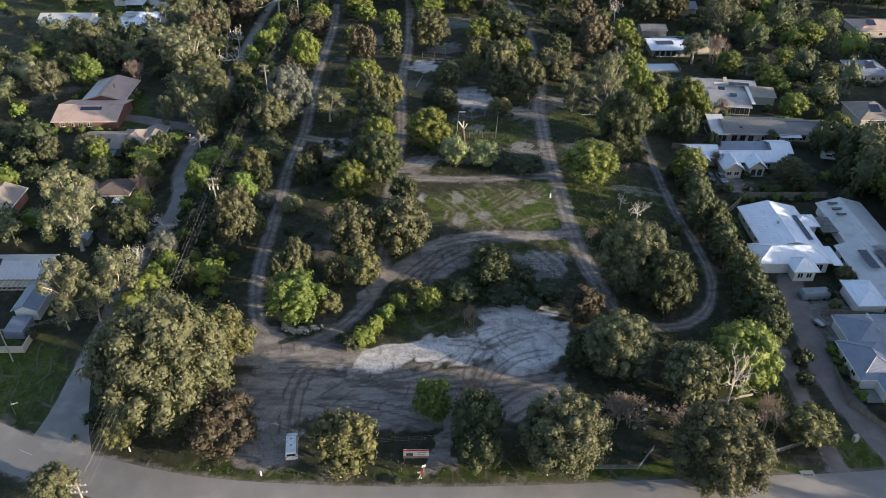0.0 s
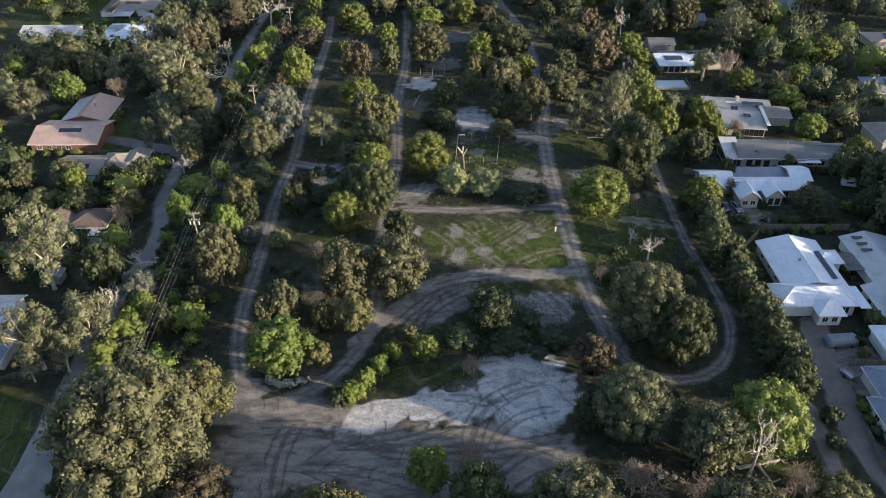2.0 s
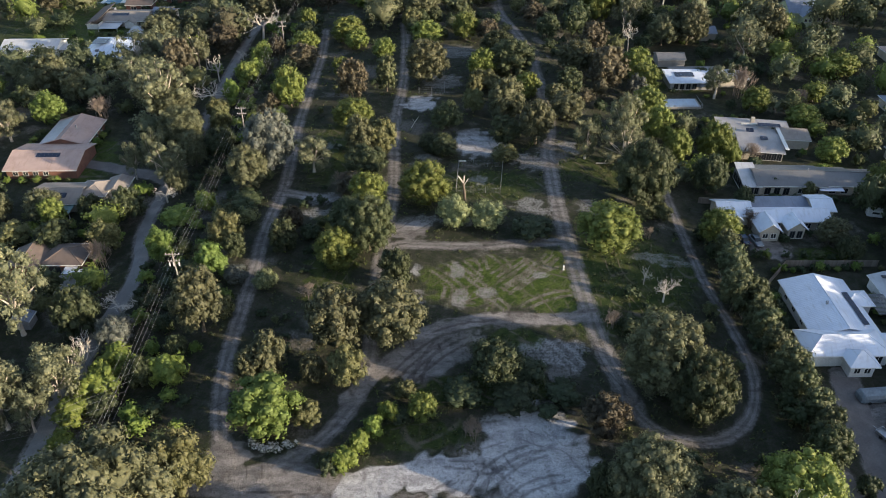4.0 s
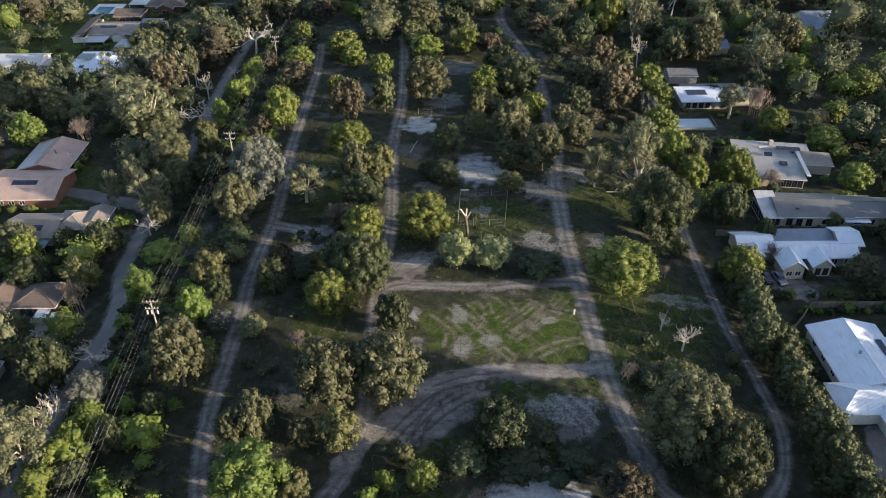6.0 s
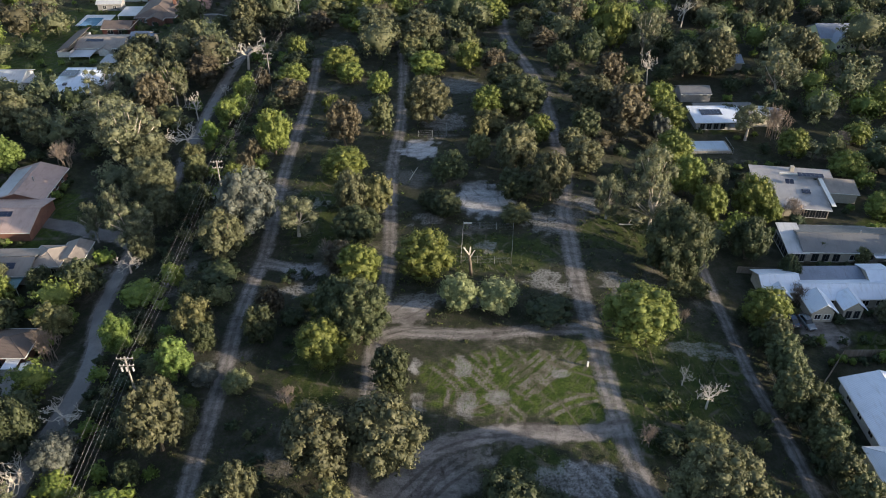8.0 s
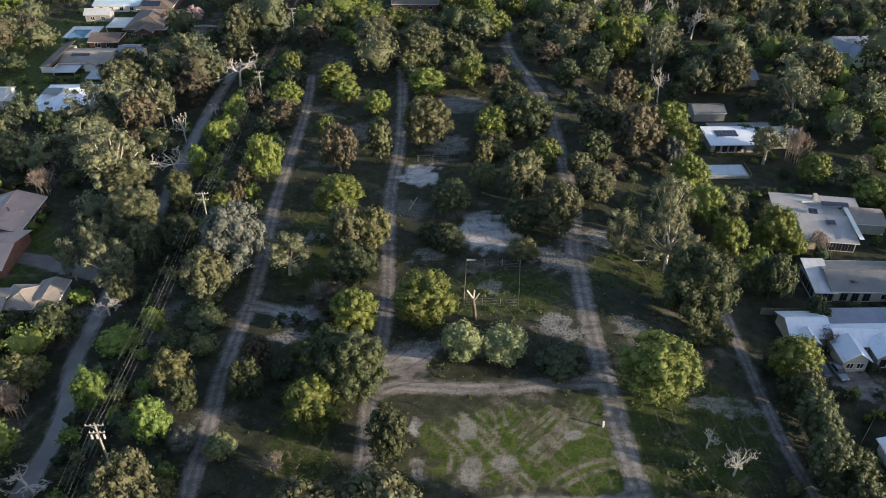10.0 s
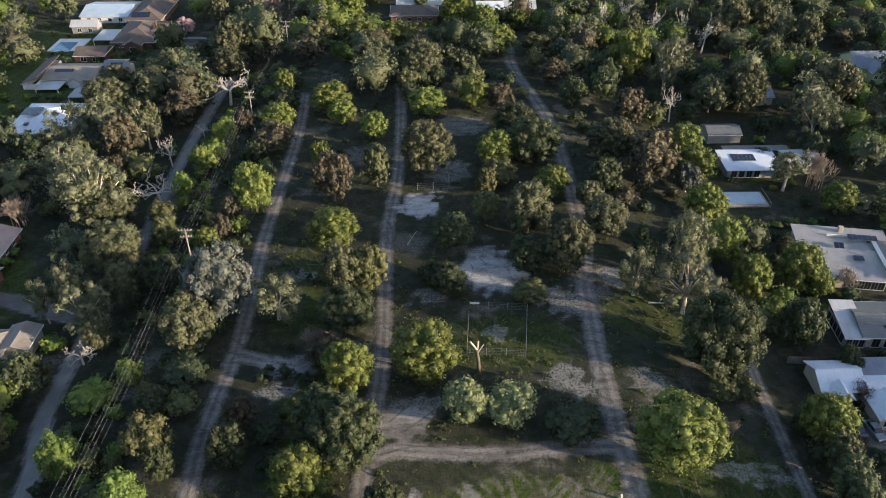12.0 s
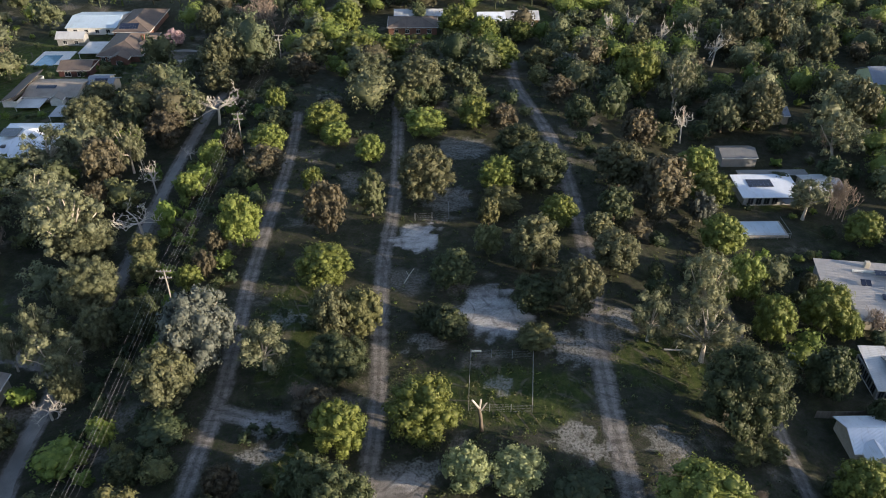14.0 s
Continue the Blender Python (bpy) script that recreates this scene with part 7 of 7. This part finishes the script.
BOARDS = surface("weathered_palings", (0.23, 0.20, 0.17), (0.16, 0.14, 0.12), 0.9, fine=6, random=0.2)
BOARD, LOW_BOARD = board_mesh(1.8), board_mesh(1.3)
wire_fence([(7.0, 188.7), (17.6, 188.1), (19.2, 200.9), (8.0, 201.8), (7.0, 188.7)], 1.9, "pen_fence", "square pen of thin posts and wire mesh on grass", STEEL, WIRE, 3.4, 5, 0.05)
wire_fence([(-2.5, 246.6), (5.2, 247.2), (5.2, 251.0)], 2.2, "pen_fence", "low wire pen between two tall thin posts", STEEL, WIRE, 3.6, 4, 0.06)
notice = thing("notice_board", 9.0, 201.4, height(9, 201.4), 0, "small white notice plate on the pen fence", "sign")
part("plate", solid([(-0.9, 0.9, -0.03, 0.0, 1.5, 1.95)], 0.01), TRIM, notice)
part("post", rods([((-0.85, 0.04, -0.3), (-0.85, 0.04, 2.0), 0.04, 0.04)], 5), STEEL, notice)
wire_fence([(-10.5, 85.5), (-2, 86.0), (0.2, 86.2)], 1.2, "wire_fence", "low wire fence between sandy verge and clearing", WOOD, WIRE, 2.4, 3)
wire_fence([(71.5, 156.1), (78.8, 164.2), (99.3, 164.0)], 1.8, "paling_fence", "weathered grey timber paling fence", WOOD, WIRE, 2.6, solid_boards=True)
wire_fence([(79.5, 118.6), (90, 117.2), (96, 116.5)], 1.8, "paling_fence", "brown timber paling fence behind the yard", WOOD, WIRE, 2.6, solid_boards=True)
wire_fence([(74.7, 102.9), (73.6, 94.0), (79.8, 84.6), (90, 84.0)], 1.3, "paling_fence", "low dark timber fence round a lawn", WOOD, WIRE, 2.4, solid_boards=True)
wire_fence([(63.6, 112.0), (63.4, 88.5)], 1.3, "wire_fence", "overgrown wire fence along the lane", WOOD, WIRE, 2.6, 3)
wire_fence([(67.0, 190.2), (81.0, 190.6)], 1.6, "paling_fence", "grey timber fence behind clipped shrubs", WOOD, WIRE, 2.4, solid_boards=True)
wire_fence([(40.8, 385.0), (49.4, 361.7)], 1.3, "wire_fence", "far wire paddock fence", WOOD, WIRE, 4, 3)
wire_fence([(62.4, 160), (63.0, 140), (64.4, 126), (67.5, 114)], 1.6, "wire_fence", "wire fence hidden along the hedge", WOOD, WIRE, 3, 3)


def farm_gate(ax, ay, bx, by, label):
    L = math.hypot(bx - ax, by - ay)
    root = thing("metal_gate", ax, ay, height(ax, ay), math.degrees(math.atan2(by - ay, bx - ax)), label, "gate")
    for x in (0, L / 2, L):
        part("gate_post", rods([((x, 0, -0.3), (x, 0, 1.25), 0.06, 0.06)], 6), PALE_WOOD, root)
    for k in range(5):
        part("gate_bar", rods([((0.05, 0, 0.22 + k * 0.22), (L - 0.05, 0, 0.22 + k * 0.22), 0.026, 0.026)], 5), STEEL, root)
    part("brace", rods([((0.05, 0, 0.22), (L / 2, 0, 1.1), 0.02, 0.02), ((L / 2, 0, 1.1), (L - 0.05, 0, 0.22), 0.02, 0.02)], 5), STEEL, root)


farm_gate(25.4, 79.6, 32.5, 79.5, "pale tubular metal gate on the verge")
farm_gate(32.7, 79.6, 36.0, 83.4, "pale tubular metal gate swung open")
farm_gate(55.1, 82.6, 62.7, 85.1, "leaning pale metal gate in long grass")

# estate billboard
RED_PRINT = plain("red_print", (0.42, 0.012, 0.016), 0.45)
PALE_PRINT = plain("pale_print", (0.66, 0.66, 0.68), 0.45)
DARK_PRINT = plain("dark_print", (0.05, 0.06, 0.07), 0.45)
BROWN_PRINT = plain("brown_print", (0.28, 0.18, 0.12), 0.45)
sb = thing("billboard", -2.8, 81.6, height(-2.8, 81.6), 0, "red and white sale billboard on two dark posts", "sign")
part("panel", solid([(-2.05, 2.05, -0.05, 0.0, 0.9, 3.0)], 0.01), PALE_PRINT, sb)
part("red_band", solid([(-2.04, 2.04, -0.06, -0.052, 2.62, 2.98)]), RED_PRINT, sb, "red heading band")
part("picture_strip", solid([(-2.04, 2.04, -0.06, -0.052, 0.92, 1.45)]), BROWN_PRINT, sb, "brown photographic strip")
part("dark_picture", solid([(-1.6, -0.5, -0.062, -0.053, 1.5, 2.2)]), DARK_PRINT, sb)
part("text_bar", solid([(0.2, 1.7, -0.062, -0.053, 2.15, 2.3)]), DARK_PRINT, sb)
part("text_bar", solid([(0.2, 1.4, -0.062, -0.053, 1.8, 1.92)]), DARK_PRINT, sb)
for sx in (-1.9, 1.9):
    part("post", solid([(sx - 0.06, sx + 0.06, 0.01, 0.13, -0.4, 3.0)]), DARK_TRIM, sb)

fl = thing("flag_sign", -2.2, 78.2, height(-2.2, 78.2), 0, "small red and white flag sign at the road edge", "sign")
fl.scale = (0.75, 0.75, 0.8)
part("pole", rods([((0, 0, -0.3), (0.1, 0, 2.3), 0.04, 0.03)], 6), TRIM, fl)
bm = bmesh.new()
slab(bm, [(0.1, 0.0, 2.3), (0.75, 0.05, 1.95), (0.6, 0.25, 1.2), (0.08, 0.1, 1.1)], 0.04)
part("red_flag", bm, RED_PRINT, fl)
bm = bmesh.new()
slab(bm, [(-0.55, 0.05, 2.1), (0.05, 0.0, 2.25), (0.05, 0.1, 1.6), (-0.45, 0.2, 1.55)], 0.04)
part("white_flag", bm, PALE_PRINT, fl)
part("stay", rods([((-0.35, -0.1, -0.2), (0.08, 0, 1.2), 0.05, 0.04), ((0.4, -0.1, -0.2), (0.08, 0, 1.2), 0.05, 0.04)], 5), TRIM, fl)

ws = thing("street_sign", -1.6, 79.4, height(-1.6, 79.4), 20, "thin post with small pale sign plate", "sign")
part("post", rods([((0, 0, -0.3), (0, 0, 1.9), 0.04, 0.04)], 6), STEEL, ws)
part("plate", solid([(-0.3, 0.3, -0.03, 0.0, 1.4, 1.9)], 0.01), PALE_PRINT, ws)


def guide_post(x, y):
    root = thing("guide_post", x, y, height(x, y), 0, "white roadside guide post", "post", "roadside posts")
    part("shaft", solid([(-0.12, 0.12, -0.06, 0.06, -0.3, 1.15)], 0.02), TRIM, root)
    part("reflector", solid([(-0.06, 0.06, -0.075, -0.062, 0.85, 1.0)]), RED_PRINT, root)


for gx_, gy_ in ((-27.3, 79.2), (-14.7, 78.6), (-49.8, 84.8), (18.0, 78.6)):
    guide_post(gx_, gy_)
rs = thing("road_sign", -13.6, 79.2, height(-13.6, 79.2), 0, "round white road sign on a pale pole", "sign")
part("pole", rods([((0, 0, -0.3), (0, 0, 2.6), 0.05, 0.05)], 6), STEEL, rs)
part("disc", rods([((0, -0.07, 2.4), (0, -0.05, 2.4), 0.32, 0.32)], 18), TRIM, rs)
rs = thing("road_sign", -72.8, 94.1, height(-72.8, 94.1), 30, "white street-name arrow sign on a pole", "sign")
part("pole", rods([((0, 0, -0.3), (0, 0, 2.8), 0.05, 0.05)], 6), STEEL, rs)
part("plate", solid([(-0.1, 1.0, -0.05, -0.02, 2.45, 2.7)], 0.01), TRIM, rs)
part("plate", solid([(-0.02, 0.02, 0.0, 0.9, 2.15, 2.4)], 0.01), TRIM, rs)

lb = thing("letterbox", 70.9, 86.0, height(70.9, 86), 15, "pale block letterbox pillar beside the driveway", "letterbox")
part("pillar", solid([(-0.45, 0.45, -0.35, 0.35, -0.2, 1.3)], 0.03), CONCRETE, lb)
part("slot", solid([(-0.2, 0.2, -0.365, -0.352, 0.95, 1.02)]), DARK_TRIM, lb)
dr = thing("storm_drain", 59.9, 78.9, height(59.9, 78.9), 1, "concrete roadside drain pit with dark grate", "drain")
part("pit_lid", solid([(-1.1, 1.1, -0.4, 0.7, -0.2, 0.14)], 0.02), CONCRETE, dr)
for k in range(3):
    part("grate_opening", solid([(-0.75 + k * 0.55, -0.35 + k * 0.55, -0.36, -0.02, 0.142, 0.15)]), DARK_TRIM, dr)
wb = thing("marker_post", 28.5, 157.4, height(28.5, 157.4), 0, "short white marker post in the grass", "post")
part("shaft", solid([(-0.15, 0.15, -0.15, 0.15, -0.2, 1.15)], 0.03), TRIM, wb)


def log_pile(x, y, segs, label, name="fallen_log", material=None):
    root = thing(name, x, y, height(x, y), 0, label, "log")
    for p, q, r in segs:
        part("limb", rods([(p, q, r, r * 0.7)], 7), material or DEAD_WOOD, root)


log_pile(49.6, 94.0, [((0, 0, 0.4), (6.6, 0.8, 1.3), 0.32), ((3, 0.4, 0.8), (4.4, -2.8, 0.3), 0.25), ((4.4, -2.8, 0.3), (5.2, -3.2, 1.6), 0.18), ((0, 0, 0.4), (-1.6, 1.2, 1.0), 0.2)], "fallen pale dead tree with broken limbs")
log_pile(43.6, 203.5, [((0, 0, 0.2), (4.1, -0.6, 0.5), 0.18), ((2, -0.3, 0.35), (3.2, 1.4, 0.9), 0.1)], "fallen pale branch lying on grass")

log_pile(-4.6, 223.6, [((0, 0, -0.2), (1.3, 0.6, 1.8), 0.13), ((1.3, 0.6, 1.8), (2.2, 1.0, 3.0), 0.09), ((1.1, 0.5, 1.5), (0.6, 0.9, 2.4), 0.06)], "leaning bleached sapling trunk on dark grass")
st = thing("tree_stump", 9.0, 184.4, height(9, 184.4), 0, "tall dead trunk with three broken white limbs", "dead tree")
part("trunk", rods([((0, 0, -0.3), (-0.3, 0, 3.4), 0.36, 0.3), ((-0.3, 0, 3.4), (-0.6, 0.1, 5.2), 0.3, 0.22)], 9), BARK, st)
for p, q, r in (((-0.6, 0.1, 5.2), (-1.7, 0.2, 6.9), 0.19), ((-0.5, 0.1, 5.0), (-0.3, 0.3, 6.9), 0.17), ((-0.4, 0, 4.4), (0.6, 0.2, 6.2), 0.11)):
    part("limb", rods([(p, q, r, r * 0.8)], 7), DEAD_WOOD, st)

# bed of white flowers round the lime tree
FLOWER = leaf("white_flowers", (0.55, 0.56, 0.55), (0.80, 0.80, 0.78), 0.2)
rng = np.random.RandomState(77)
cs = np.array([(rng.uniform(-4.3, 4.3), 0, 0.35) for _ in range(34)])
cs[:, 1] = -1.6 + 0.11 * cs[:, 0] ** 2 + rng.uniform(-0.7, 0.7, 34)
fb = thing("flower_bed", -25.2, 114.8, height(-25.2, 114.8), 0, "low curved bed of white flowers", "flower bed")
part("foliage", crown_mesh("foliage", rng, cs, np.full(34, 0.5), 50, 0.14), LEAF["dark_shrub"], fb)
lv_, lf_ = leaf_cloud(rng, cs + np.array([0, 0, 0.15]), np.full(34, 0.55), 42, 0.13)
part("blossom", from_arrays("blossom", lv_, lf_), FLOWER, fb)
pk = plant("silver_tree", -95.5, 386.0, 7.0, 6.4)
tagged(pk, "pale pink blossom tree beside the circular drive", "tree")
PINK = leaf("pink_blossom", (0.45, 0.30, 0.32), (0.62, 0.46, 0.47), 0.3)
for ch in pk.children:
    if ch.name.startswith("crown"):
        ch.data = ch.data.copy()
        ch.data.materials.clear()
        ch.data.materials.append(PINK)
circle = way([(-91 + 8.6 * math.cos(a), 375 + 5.4 * math.sin(a)) for a in np.linspace(0, 6.283, 18)])
ribbon("circular_drive", circle, 3.2, LANE, "pale circular gravel drive", "driveway", 0.04, 0.1)

# heap of garden waste and stones on the verge
heap = thing("rubble_heap", 42.0, 90.5, height(42, 90.5), 0, "scattered grey rocks and dumped garden waste", "rubble")
for k in range(26):
    bm = bmesh.new()
    bmesh.ops.create_icosphere(bm, subdivisions=1, radius=rng.uniform(0.2, 0.75))
    for v in bm.verts:
        v.co *= rng.uniform(0.7, 1.2)
        v.co.z *= 0.6
    x_, y_ = rng.uniform(-9, 9), rng.uniform(-2.6, 2.6)
    bmesh.ops.translate(bm, verts=bm.verts, vec=(x_, y_, height(42 + x_, 90.5 + y_) - height(42, 90.5) + 0.12))
    part("stone", bm, CONCRETE if k % 3 else WOOD, heap)
